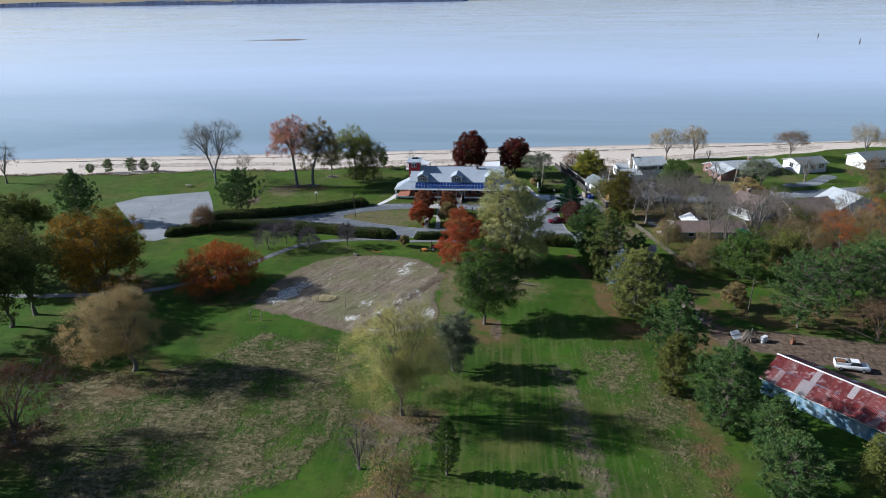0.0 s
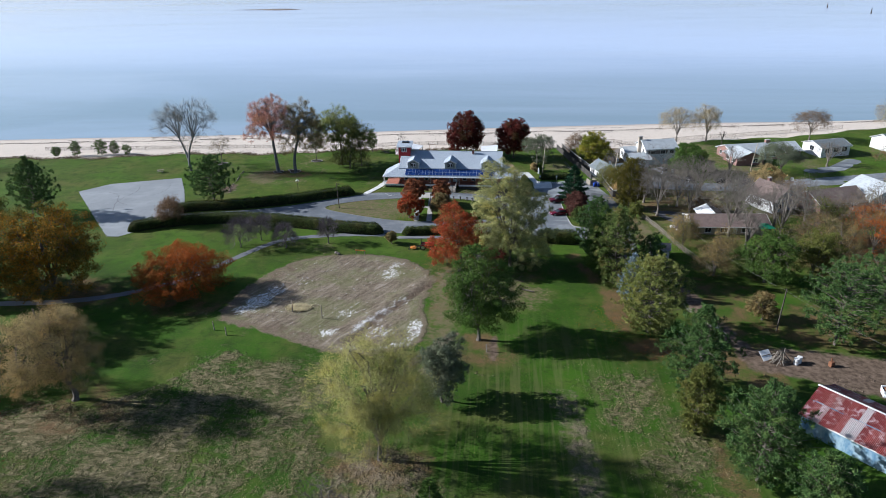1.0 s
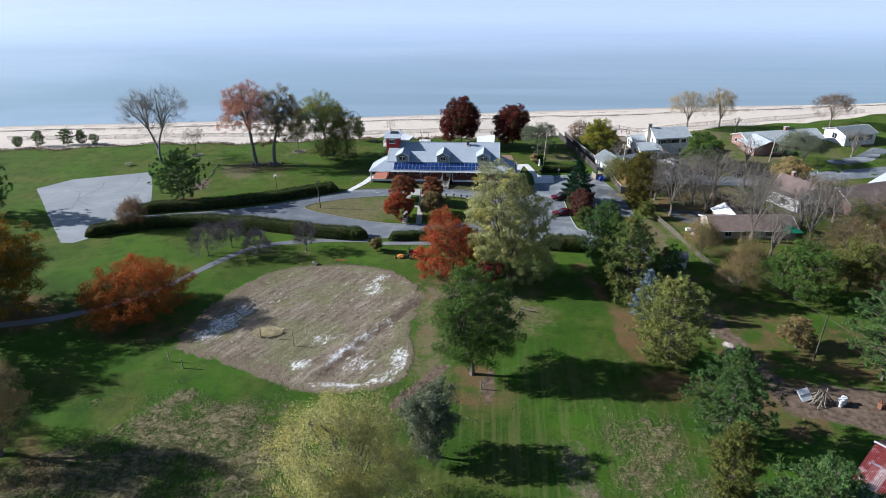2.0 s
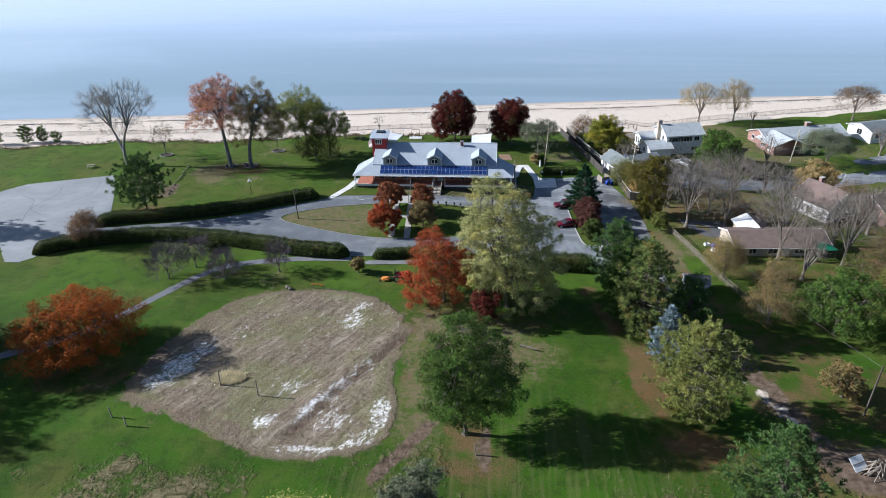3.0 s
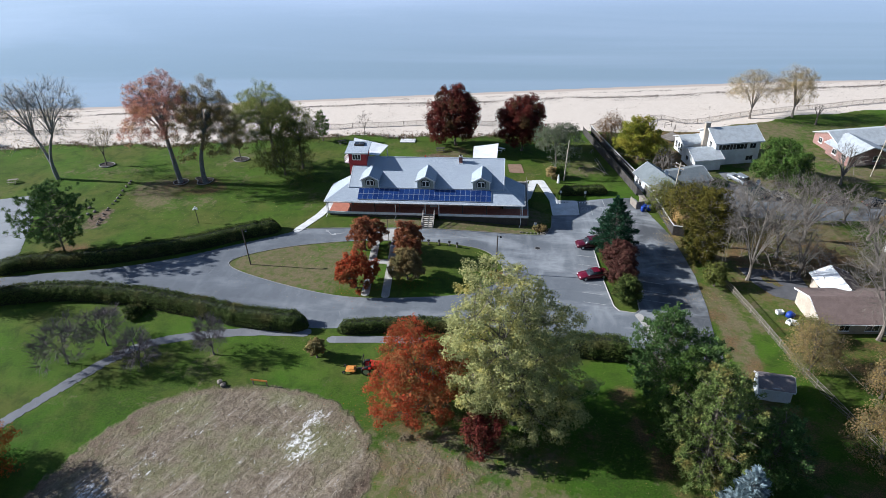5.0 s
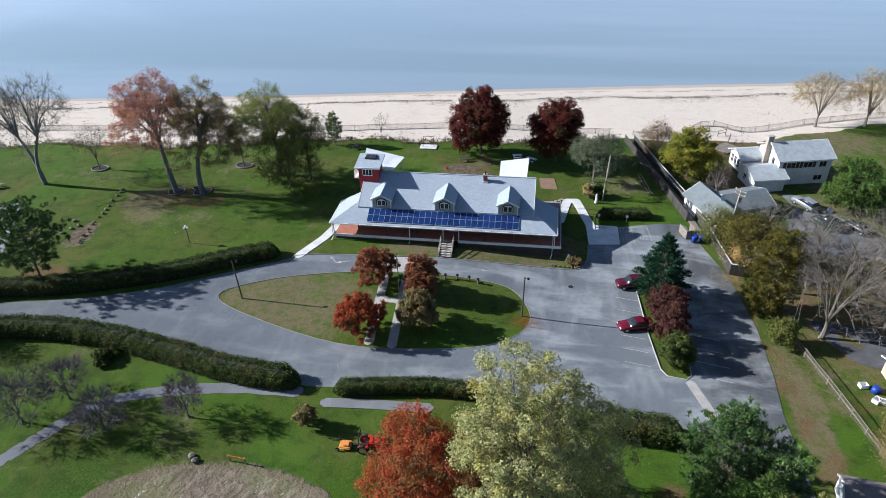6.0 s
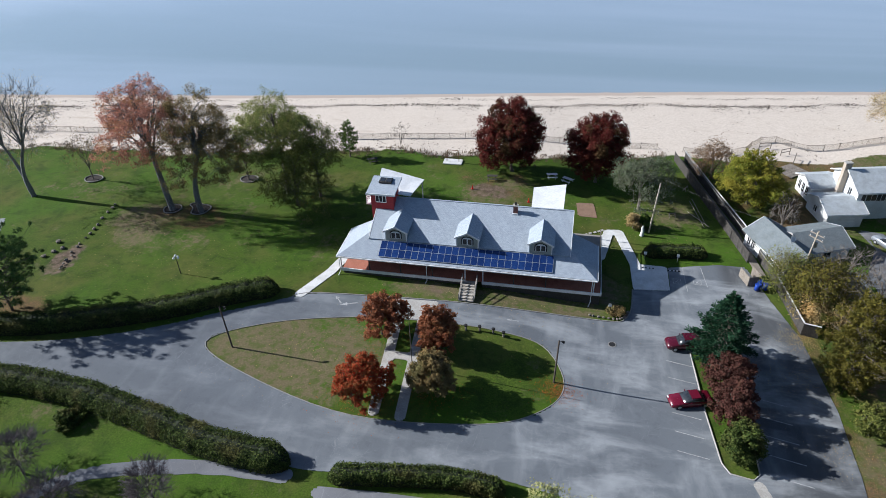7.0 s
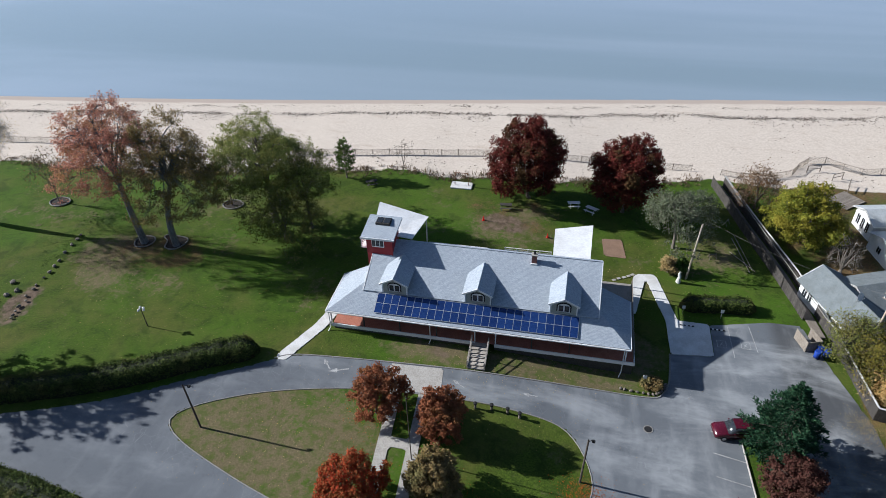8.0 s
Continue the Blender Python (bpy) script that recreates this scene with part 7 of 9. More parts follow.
house("white_house", 46.1, 211.6, 12, 9.4, 7.4, 5.0, 1.75, "house_white", "roof_grey", "white two-storey house with a grey shingle roof near the beach", windows=[("front", -2.6, 3.9, 1.5, 1.0, 1), ("front", 0.4, 3.9, 1.5, 1.0, 1), ("front", 3.1, 3.9, 1.2, 1.0), ("front", 2.8, 1.3, 1.4, 0.9), ("left", -1.6, 3.9, 0.8, 1.2), ("left", 1.6, 3.9, 0.8, 1.2)], chimney=(-5.1, 0.4, 1.0, 7.8, "house_tan"))
house("garage", 39.9, 207.4, 12, 5.4, 6.0, 2.6, 1.1, "house_white", "roof_grey", "low white garage with a grey roof beside a white house", garage=0.4, windows=[("left", 0.5, 1.5, 0.8, 0.9)])
house("sun_room", 39.0, 214.2, 12, 4.4, 4.6, 2.9, 0.9, "house_white", "roof_grey", "white sun room with tall windows", windows=[("left", -1.2, 1.6, 0.7, 1.5), ("left", 0, 1.6, 0.7, 1.5), ("left", 1.2, 1.6, 0.7, 1.5)])
house("brick_bungalow", 78.2, 218.6, 13, 22, 8.6, 2.5, 1.6, "house_brick", "roof_grey", "long red brick bungalow with a pale grey roof", windows=[("left", -2, 1.5, 1.0, 1.0), ("left", 2, 1.5, 1.0, 1.0), ("front", 2, 1.5, 1.6, 1.0), ("front", 7, 1.5, 1.6, 1.0)], chimney=(2.5, 0.2, 1.3, 5.0, "house_brick"), door=-0.5)
house("brick_wing", 71.8, 211.8, 13, 8.6, 7.2, 2.5, 1.5, "house_brick", "roof_grey", "gabled brick wing with white trim", ridge="y", windows=[("front", 1.6, 1.5, 1.4, 1.0), ("left", 1, 1.5, 1.2, 1.0), ("left", -2, 1.5, 1.2, 1.0)])
house("cottage", 29.4, 193.9, 22, 5.2, 9.4, 2.7, 1.6, "house_white", "roof_slate", "small cottage with a slate-grey roof beside the plank fence", ridge="y", windows=[("left", 3.6, 1.6, 0.7, 1.2), ("left", 2.6, 1.6, 0.7, 1.2), ("left", -1, 1.6, 0.9, 1.0), ("front", 0, 1.4, 1.2, 1.0)], door=1.6)
house("cottage_wing", 34.4, 197.4, 22, 7.0, 6.0, 2.3, 1.2, "house_white", "roof_slate", "cottage wing with a slate-grey roof", windows=[("front", 0, 1.4, 1.2, 1.0)])
house("white_gabled_house", 66.2, 173.4, 30, 8.2, 8.0, 3.3, 2.6, "house_white", "roof_brown", "white gabled house with a brown roof behind bare trees", ridge="y", windows=[("front", 0, 4.0, 0.9, 1.0), ("front", -2, 1.5, 1.2, 1.2), ("left", 0, 1.6, 1.2, 1.2)], chimney=(1.0, 2.4, 0.9, 6.6, "house_brick"))
house("brown_roofed_house", 50.0, 155.6, 3, 16.0, 7.4, 2.3, 1.3, "house_tan", "roof_brown", "low house with a brown roof behind bare trees", windows=[("front", -5, 1.5, 1.2, 1.1), ("front", -1.5, 1.5, 1.6, 1.1), ("front", 3, 1.5, 1.6, 1.1)], door=0.8)
# the wing's west slope is white to stand for sunlight on brown shingles
house("gabled_wing", 48.2, 161.2, 3, 4.8, 5.4, 2.2, 1.1, "house_tan", "roof_brown", "low brown-roofed gabled wing, its west slope coloured pale as sunlit", sunlit_roof="white_roof", ridge="y", windows=[("left", 0, 1.6, 1.0, 1.0)])
house("brown_bungalow", 79.5, 173.0, 20, 13, 8.6, 2.8, 2.2, "house_brick", "roof_brown", "brown-roofed bungalow among autumn trees", windows=[("front", -3, 1.5, 1.4, 1.0), ("front", 3, 1.5, 1.4, 1.0)])
house("white_bungalow", 91.5, 176.6, 20, 12, 9, 3.2, 2.8, "house_white", "roof_grey", "white house with a pale blue-grey roof", windows=[("front", -3, 1.6, 1.4, 1.2), ("front", 2, 1.6, 1.4, 1.2), ("left", 0, 4.0, 0.9, 1.0)], ridge="y")
house("white_beach_house", 99.5, 222.5, 18, 10, 8, 3.2, 1.2, "house_white", "roof_slate", "white beach house with many windows", windows=[("front", -3, 2.2, 1.6, 1.4), ("front", 0, 2.2, 1.6, 1.4), ("front", 3, 2.2, 1.6, 1.4), ("left", 0, 2.2, 1.6, 1.4)])
house("white_beach_house", 124, 229, 18, 13, 8, 3.4, 1.7, "house_white", "roof_slate", "white house with a slate-grey roof by the beach", windows=[("front", -4, 2.8, 1.6, 1.2), ("front", 0, 2.8, 1.6, 1.2), ("front", 4, 2.8, 1.6, 1.2)])
house("white_beach_house", 143, 236, 18, 11, 8, 3.8, 1.8, "house_white", "roof_slate", "white two-storey house by the beach", windows=[("front", -3, 3.6, 1.4, 1.2), ("front", 2, 3.6, 1.4, 1.2)])
house("garden_shed", 32.4, 139.4, -8, 3.6, 2.6, 2.0, 0.8, "house_white", "roof_weathered", "small white garden shed with a dull brown roof", over=0.2, door=0.0)


def barn():
    """A long low barn with a patched rusty roof of corrugated sheets and blue-painted walls."""
    n = Nodes("patched_rusty_sheets")
    info = n.add("ShaderNodeObjectInfo")
    base = n.ramp(info.outputs["Random"], [(0.0, (0.21, 0.032, 0.032)), (0.3, (0.165, 0.03, 0.03)), (0.55, (0.26, 0.055, 0.05)), (0.8, (0.24, 0.11, 0.10)), (0.9, (0.40, 0.36, 0.36)), (1.0, (0.5, 0.47, 0.47))])
    worn = n.band(n.noise(1.3, 6, 0.72, stretch=(1, 1, 1), distort=0.6), 0.5, 0.66)
    col = n.mix(n.math("MULTIPLY", worn, 0.8), base, (0.50, 0.42, 0.42))
    col = n.mix(n.math("MULTIPLY", n.band(n.noise(4, 4, 0.7), 0.55, 0.75), 0.6), col, (0.10, 0.03, 0.025))
    sheet_mat = n.done(col, 0.6, 0.2, 0.4)
    n = Nodes("weathered_blue_boards")
    peel = n.band(n.noise(0.5, 6, 0.7, stretch=(1, 1, 0.45)), 0.42, 0.62)
    col = n.mix(peel, (0.09, 0.19, 0.30), (0.27, 0.37, 0.44))
    col = n.mix(n.math("MULTIPLY", n.band(n.noise(3, 5, 0.7), 0.5, 0.75), 0.5), col, (0.07, 0.11, 0.16))
    blue = n.done(col, 0.8, 0, 0.2)
    ang = math.degrees(math.atan2(-9.6, 9.0))
    # its own x runs along the ridge; the corner of the front eave is the origin
    root = empty("barn", pose(38.4, 86.1, 0, 0, 0, ang), "long barn with a patched rusty red roof and peeling blue walls", "barn")
    L, D, eave, top = 33.0, 9.6, 2.6, 4.5
    vs = [(0.3, 0.3, -0.2), (0.3, D - 0.3, -0.2), (0.3, D - 0.3, eave), (0.3, D / 2, top - 0.1), (0.3, 0.3, eave)]
    vs += [(L - 0.3, b, c) for a, b, c in vs]
    fs = [(4, 3, 2, 1, 0), (5, 6, 7, 8, 9)] + [(i, (i + 1) % 5, 5 + (i + 1) % 5, 5 + i) for i in range(5)]
    part("wall", mesh_of("wall", vs, fs, blue), root)
    # corrugated sheets in two courses on each slope
    w, waves = 0.86, 5
    half = math.hypot(D / 2, top - eave)

    def corrugated(long):
        vs, fs = [], []
        k = waves * 4
        for i in range(k + 1):
            x, z = w * i / k, 0.035 * math.sin(2 * math.pi * i / 4)
            vs += [(x, 0, z), (x, long, z)]
        for i in range(k):
            fs.append((2 * i, 2 * i + 2, 2 * i + 3, 2 * i + 1))
        return mesh_of("roof_sheet", vs, fs, sheet_mat)
    low, high = corrugated(half * 0.56), corrugated(half * 0.5)
    slope = math.degrees(math.atan2(top - eave, D / 2))
    rng = random.Random(3)
    for i in range(int(L / (w - 0.04))):
        x = i * (w - 0.04)
        for s in (0, 1):
            for me, off, lift in ((low, -0.25, 0.0), (high, half * 0.52, 0.03)):
                m = pose(x, 0, eave, slope) @ pose(0, off + rng.uniform(-0.08, 0.08), 0.06 + lift + 0.004 * (i % 2), 0, 0, rng.uniform(-0.6, 0.6))
                if s:
                    m = pose(L - 0.1, D, 0, 0, 0, 180) @ m
                part("roof_sheet", me, root, m)
    part("ridge_cap", tube_mesh("ridge_cap", chain(np.array([(-0.2, D / 2, top + 0.1), (L * 0.5, D / 2, top + 0.1), (L + 0.2, D / 2, top + 0.1)]), 0.13, 0.13), M["alu"], 6), root)
    box("eave_board", root, (0, -0.12, eave - 0.25), (L, -0.04, eave - 0.08), M["white"], 0.01)


barn()


def wood_pile():
    rng = random.Random(8)
    root = empty("scrap_pile", pose(42.0, 101.6, 0, 0, 0, -10), "pile of old timber leaning over scrap", "pile")
    for i in range(26):
        a, r = rng.uniform(0, 6.3), rng.uniform(0.6, 2.0)
        p = np.array([r * math.cos(a), r * math.sin(a) * 0.8, 0.1])
        q = np.array([rng.uniform(-0.6, 0.6), rng.uniform(-0.5, 0.5), rng.uniform(1.0, 2.3)])
        part("board", tube_mesh("board", [(*p, *q, 0.07, 0.06)], M["wood"], 4), root)
    pan = empty("leaning_door", pose(40.3, 102.2, 0.75, 38, 0, 25), "white door leaning on a timber pile", "door")
    box("sheet", pan, (-0.9, -0.8, -0.03), (0.9, 0.8, 0.03), M["white"], 0.01)
    box("batten", pan, (-0.9, -0.05, 0.031), (0.9, 0.05, 0.07), M["wood"])
    for i, (x, y) in enumerate(((44.3, 101.2), (44.9, 101.7))):
        d = empty("drum", pose(x, y, 0), "white plastic drum beside a timber pile", "drum", "drums by the pile")
        part("body", tube_mesh("body", chain(np.array([(0, 0, 0), (0, 0, 0.15), (0, 0, 0.9), (0, 0, 1.0)]), 0.36, 0.36) + [(0, 0, 1.0, 0, 0, 1.03, 0.36, 0.02)], M["white"], 14), d)
        part("band", tube_mesh("band", [(0, 0, 0.48, 0, 0, 0.54, 0.375, 0.375)], M["steel"], 14), d)
    stv = empty("old_stove", pose(49.2, 101.0, 0, 0, 0, 20), "small dark rusty stove on bare earth", "stove")
    box("body", stv, (-0.35, -0.3, 0.2), (0.35, 0.3, 0.8), M["rust"], 0.04)
    part("pipe", tube_mesh("pipe", [(-0.15, 0, 0.8, -0.2, 0, 1.4, 0.09, 0.09)], M["rust"], 8), stv)
    for s in (-0.28, 0.28):
        box("foot", stv, (s - 0.05, -0.25, 0), (s + 0.05, 0.25, 0.2), M["rust"])


wood_pile()

# ---- lamps and poles ----


def street_lamp(x, y, h, lean, label):
    root = empty("lamp_post", pose(x, y, ground_z(x, y), 0, lean, 0), label, "lamp post", "lamp posts at the loop")
    part("pole", tube_mesh("pole", chain(np.array([(0, 0, -0.2), (0, 0, h * 0.5), (0, 0, h)]), 0.11, 0.085), M["pole"], 8), root)
    part("arm", tube_mesh("arm", chain(np.array([(0, 0, h - 0.25), (0.25, 0.1, h - 0.12), (0.45, 0.18, h - 0.18)]), 0.03, 0.03), M["black"], 6), root)
    hd = box("lamp_head", root, (0.32, 0.06, h - 0.42), (0.62, 0.32, h - 0.18), M["black"], 0.04)
    part("glass", box_mesh("glass", (0.22, 0.2, 0.05), M["lens"]), hd, pose(0, 0, -0.13))


street_lamp(-39.0, 163.0, 6.4, -2, "dark wooden lamp post at the tip of the grass island")
street_lamp(-0.4, 164.6, 6.4, 1.5, "dark wooden lamp post in a patch of fallen leaves")


def globe_lamp(x, y):
    root = empty("garden_lamp", pose(x, y, ground_z(x, y)), "garden lamp with a cluster of white globes on the lawn", "lamp")
    part("post", tube_mesh("post", chain(np.array([(0, 0, -0.1), (0, 0, 1.4), (0, 0, 2.7)]), 0.06, 0.045), M["black"], 8), root)
    for i in range(5):
        a = i * 1.257
        r = 0.0 if i == 4 else 0.32
        px, py, pz = r * math.cos(a), r * math.sin(a), 3.15 if i == 4 else 2.75
        part("arm", tube_mesh("arm", [(0, 0, 2.6, px, py, pz - 0.12, 0.02, 0.02)], M["black"], 5), root)
        bm = bmesh.new()
        bmesh.ops.create_icosphere(bm, subdivisions=2, radius=0.16)
        me = bpy.data.meshes.new("globe")
        bm.to_mesh(me)
        bm.free()
        me.materials.append(M["white"])
        me.shade_smooth()
        part("globe", me, root, pose(px, py, pz))


globe_lamp(-53.1, 175.7)


def pole(x, y, h, lean, turn, mat, label, r=0.13, cross=False, drum=False):
    root = empty("utility_pole", pose(x, y, ground_z(x, y), 0, lean, turn), label, "pole")
    part("shaft", tube_mesh("shaft", chain(np.array([(0, 0, -0.2), (0, 0, h / 2), (0, 0, h)]), r, r * 0.75), M[mat], 8), root)
    if cross:
        for z in (h - 0.5, h - 1.1):
            box("crossarm", root, (-0.06, -1.0, z), (0.06, 1.0, z + 0.12), M["wood"], 0.01)
            for v in (-0.85, 0.85):
                part("insulator", tube_mesh("insulator", [(0, v, z + 0.12, 0, v, z + 0.3, 0.05, 0.03)], M["white"], 6), root)
    if drum:
        part("transformer", tube_mesh("transformer", chain(np.array([(0.4, 0, h - 2.4), (0.4, 0, h - 1.6)]), 0.26, 0.26) + [(0.4, 0, h - 1.6, 0.4, 0, h - 1.55, 0.26, 0.02)], M["steel"], 12), root)
    return root


pole(11.9, 198.4, 8.2, 8, 60, "pole_pale", "leaning pale wooden pole on the lawn", 0.14)
pole(30.2, 187.4, 9.0, 5, 40, "pole_pale", "utility pole with crossarms beside a cottage", 0.14, True, True)
pole(45.0, 110.8, 7.5, 2, 20, "pole", "grey utility pole in the yard", 0.12)
pole(71.0, 203.0, 8.0, 8, 30, "pole_pale", "leaning utility pole beside the brick house", 0.12)
fp = empty("flagpole", pose(-16.6, 163.4, ground_z(-16.6, 163.4)), "thin dark flagpole beside the concrete walk", "flagpole")
part("shaft", tube_mesh("shaft", chain(np.array([(0, 0, 0), (0, 0, 4.5), (0, 0, 9.0)]), 0.06, 0.035), M["pole"], 8), fp)
part("finial", tube_mesh("finial", [(0, 0, 9.0, 0, 0, 9.12, 0.06, 0.02)], M["steel"], 6), fp)


def wire(name, a, b, sag, label, r=0.009):
    t = np.linspace(0, 1, 15)[:, None]
    p = np.array(a) * (1 - t) + np.array(b) * t - np.array([0, 0, 1]) * sag * 4 * t * (1 - t)
    tagged(new(name, tube_mesh(name, chain(p, r, r), M["kerb"], 4)), label, "cable")


wire("cable", (45.2, 110.8, 7.2), (62, 84, 7.0), 1.2, "thin pale overhead cable")
wire("cable", (45.2, 110.8, 7.2), (37.6, 147.5, 4.6), 0.9, "thin pale overhead cable")
wire("cable", (13.0, 198.8, 7.8), (31.0, 187.8, 7.4), 0.8, "thin pale overhead cable")

# ---- fences ----


def plank_fence(name, line, high, label, cap=False, step=0.2, mat="wood_dark"):
    p = np.array(line, float)
    root = empty(name, pose(p[0][0], p[0][1], ground_z(*p[0])), label, "fence")
    g0 = ground_z(*p[0])
    rng = random.Random(4)
    boards = [box_mesh("board", (step - 0.012, 0.03, high * k), M[mat]) for k in (0.97, 1.0, 1.03)]
    post = box_mesh("post", (0.12, 0.12, high + 0.15), M[mat], 0.01)
    for a, b in zip(p[:-1], p[1:]):
        L = float(np.hypot(*(b - a)))
        ang = math.degrees(math.atan2(*(b - a)[::-1]))
        n = int(L / step)
        for i in range(n):
            q = a + (b - a) * (i + 0.5) / n
            part("board", rng.choice(boards), root, pose(q[0] - p[0][0], q[1] - p[0][1], ground_z(*q) - g0 + high / 2 + 0.05, rng.uniform(-1, 1), 0, ang))
        for i in range(int(L / 2.4) + 1):
            q = a + (b - a) * min(1, i * 2.4 / L)
            part("post", post, root, pose(q[0] - p[0][0], q[1] - p[0][1], ground_z(*q) - g0 + high / 2, 0, 0, ang) @ pose(0, 0.08, 0))
        if cap:
            c = (a + b) / 2
            part("cap_board", box_mesh("cap_board", (L, 0.2, 0.05), M["concrete_white"], 0.01), root, pose(c[0] - p[0][0], c[1] - p[0][1], ground_z(*c) - g0 + high + 0.14, 0, 0, ang), "pale grey cap board")
        for z in (0.4, high - 0.35):
            segs = [(*(a - p[0]), ground_z(*a) - g0 + z, *(b - p[0]), ground_z(*b) - g0 + z, 0.06, 0.06)]
            part("rail", tube_mesh("rail", np.array(segs) + np.array([0.05, 0.05, 0, 0.05, 0.05, 0, 0, 0]), M[mat], 4), root)
    return root


def post_fence(name, line, high, gap, label, rails=2, mat="wood", r=0.05, mesh=False, seed=1):
    """Posts with rails, or posts with a netting of slats."""
    p = spline(line, 8)
    seg = np.linalg.norm(np.diff(p, axis=0), axis=1)
    at = np.concatenate([[0], np.cumsum(seg)])
    n = max(2, int(at[-1] / gap) + 1)
    s = np.linspace(0, at[-1], n)
    x, y = np.interp(s, at, p[:, 0]), np.interp(s, at, p[:, 1])
    z = height(x, y)
    rng = np.random.default_rng(seed)
    root = empty(name, pose(x[0], y[0], z[0]), label, "fence")
    o = np.array([x[0], y[0], z[0]])
    q = np.stack([x, y, z], 1) - o
    lean = rng.normal(0, 0.05, (n, 2))
    tops = q + np.column_stack([lean, high * rng.uniform(0.94, 1.06, n)])
    for a, b in zip(q, tops):
        part("post", tube_mesh("post", [(*(a - [0, 0, 0.2]), *b, r, r * 0.85)], M[mat], 5), root)
    for k in range(rails):
        f = (k + 1) / (rails + 0.15)
        line3 = q + (tops - q) * f
        part("rail", tube_mesh("rail", chain(line3, r * 0.6, r * 0.6), M[mat], 4), root)
    if mesh:
        m = int(at[-1] / 0.14)
        u = np.linspace(0, 1, m) * (n - 1)
        i = np.minimum(u.astype(int), n - 2)
        f = (u - i)[:, None]
        lo, hi = q[i] * (1 - f) + q[i + 1] * f, tops[i] * (1 - f) + tops[i + 1] * f
        dip = (0.12 * np.sin(np.pi * f[:, 0]))
        hi[:, 2] -= dip
        w = np.full((m, 1), 0.018)
        tagged(part("slats", tube_mesh("slats", np.hstack([lo, hi, w, w]), M[mat], 4), root), kind="stuff")
    return root


plank_fence("plank_fence", [(17.6, 223.4), (20.4, 211.5), (23.1, 200.9), (25.0, 192.6)], 1.7, "tall dark plank fence beside the lawn")
plank_fence("plank_fence", [(19.4, 223.5), (22.4, 211.5), (25.5, 200.1), (27.4, 189.4), (28.8, 178.0), (30.6, 177.6)], 1.75, "tall dark plank fence with a pale cap board beside the cottages", True)
wk = [(18.6, 223.4), (21.6, 211.5), (24.5, 200.5), (26.4, 189.6)]
bw = empty("boardwalk", pose(18.6, 223.4, ground_z(18.6, 223.4)), "narrow boardwalk between two plank fences", "boardwalk")
for a, b in zip(wk[:-1], wk[1:]):
    part("deck", box_mesh("deck", (math.hypot(b[0] - a[0], b[1] - a[1]), 1.1, 0.08), M["wood"]), bw, pose((a[0] + b[0]) / 2 - 18.6, (a[1] + b[1]) / 2 - 223.4, 0.12, 0, 0, math.degrees(math.atan2(b[1] - a[1], b[0] - a[0]))))
wire("handrail", (19.0, 223.6, 0.95), (27.0, 189.6, 0.95), 0.05, "pale pipe handrail along the boardwalk", 0.06)
post_fence("wire_fence", [(33.0, 166.0), (34.3, 159.5), (35.2, 154.0), (36.3, 147.4), (37.7, 141.6), (41, 131)], 1.2, 2.4, "low brown post-and-rail fence along the drive", 2, "wood", 0.07, True, 5)
post_fence("sand_fence", [(-150, 214.0), (-128, 216.0), (-105, 217.5), (-84, 219.2), (-62, 220.0), (-43, 222.4), (-20, 226.2), (-2, 228.0), (15, 228.3)], 1.25, 3.0, "weathered slatted sand fence along the beach", 1, "wood", 0.05, True, 2)
post_fence("sand_fence", [(19.5, 227.4), (23, 226.6), (30.5, 229.0), (33, 233.2), (36.2, 235.0), (39.0, 233.8), (40.5, 232.0), (46, 232.6), (58, 238.0), (72, 242.0), (90, 247.5), (120, 257)], 1.25, 3.0, "weathered slatted sand fence before the houses", 1, "wood", 0.05, True, 3)

# bin store by the car park
bs = empty("bin_store", pose(24.6, 188.4, ground_z(24.6, 188.4), 0, 0, -72), "open plank bin store beside the car park", "bin store")
for lo, hi in (((-1.2, -0.9, 0), (1.2, -0.84, 1.5)), ((1.14, -0.9, 0), (1.2, 0.9, 1.5)), ((-1.2, 0.84, 0), (1.2, 0.9, 1.5))):
    box("panel", bs, lo, hi, M["wood"])
for i, (x, y) in enumerate(((25.6, 187.2), (26.3, 186.6), (25.2, 186.3))):
    b = empty("wheelie_bin", pose(x, y, ground_z(x, y), 0, 0, 20 * i), "blue plastic wheeled bin", "bin", "bins by the fence")
    part("body", hull("body", [(-0.28, 0.26, 0.08, 0.6, 1.0, 0.3), (0.28, 0.26, 0.08, 0.6, 1.0, 0.3)], M["blue_plastic"]), b)
    box("lid", b, (-0.34, -0.33, 1.0), (0.36, 0.33, 1.08), M["blue_plastic"], 0.03)
    wheel_parts(b, -0.25, 0.22, 0.11, 0.06)

# ---- stones, rings, markings ----


def stone_mesh(seed, r):
    rng = random.Random(seed)
    bm = bmesh.new()
    bmesh.ops.create_icosphere(bm, subdivisions=1, radius=r)
    for v in bm.verts:
        v.co *= rng.uniform(0.75, 1.2)
        v.co.z *= 0.75
    me = bpy.data.meshes.new("stone")
    bm.to_mesh(me)
    bm.free()
    me.materials.append(M["rock"])
    return me


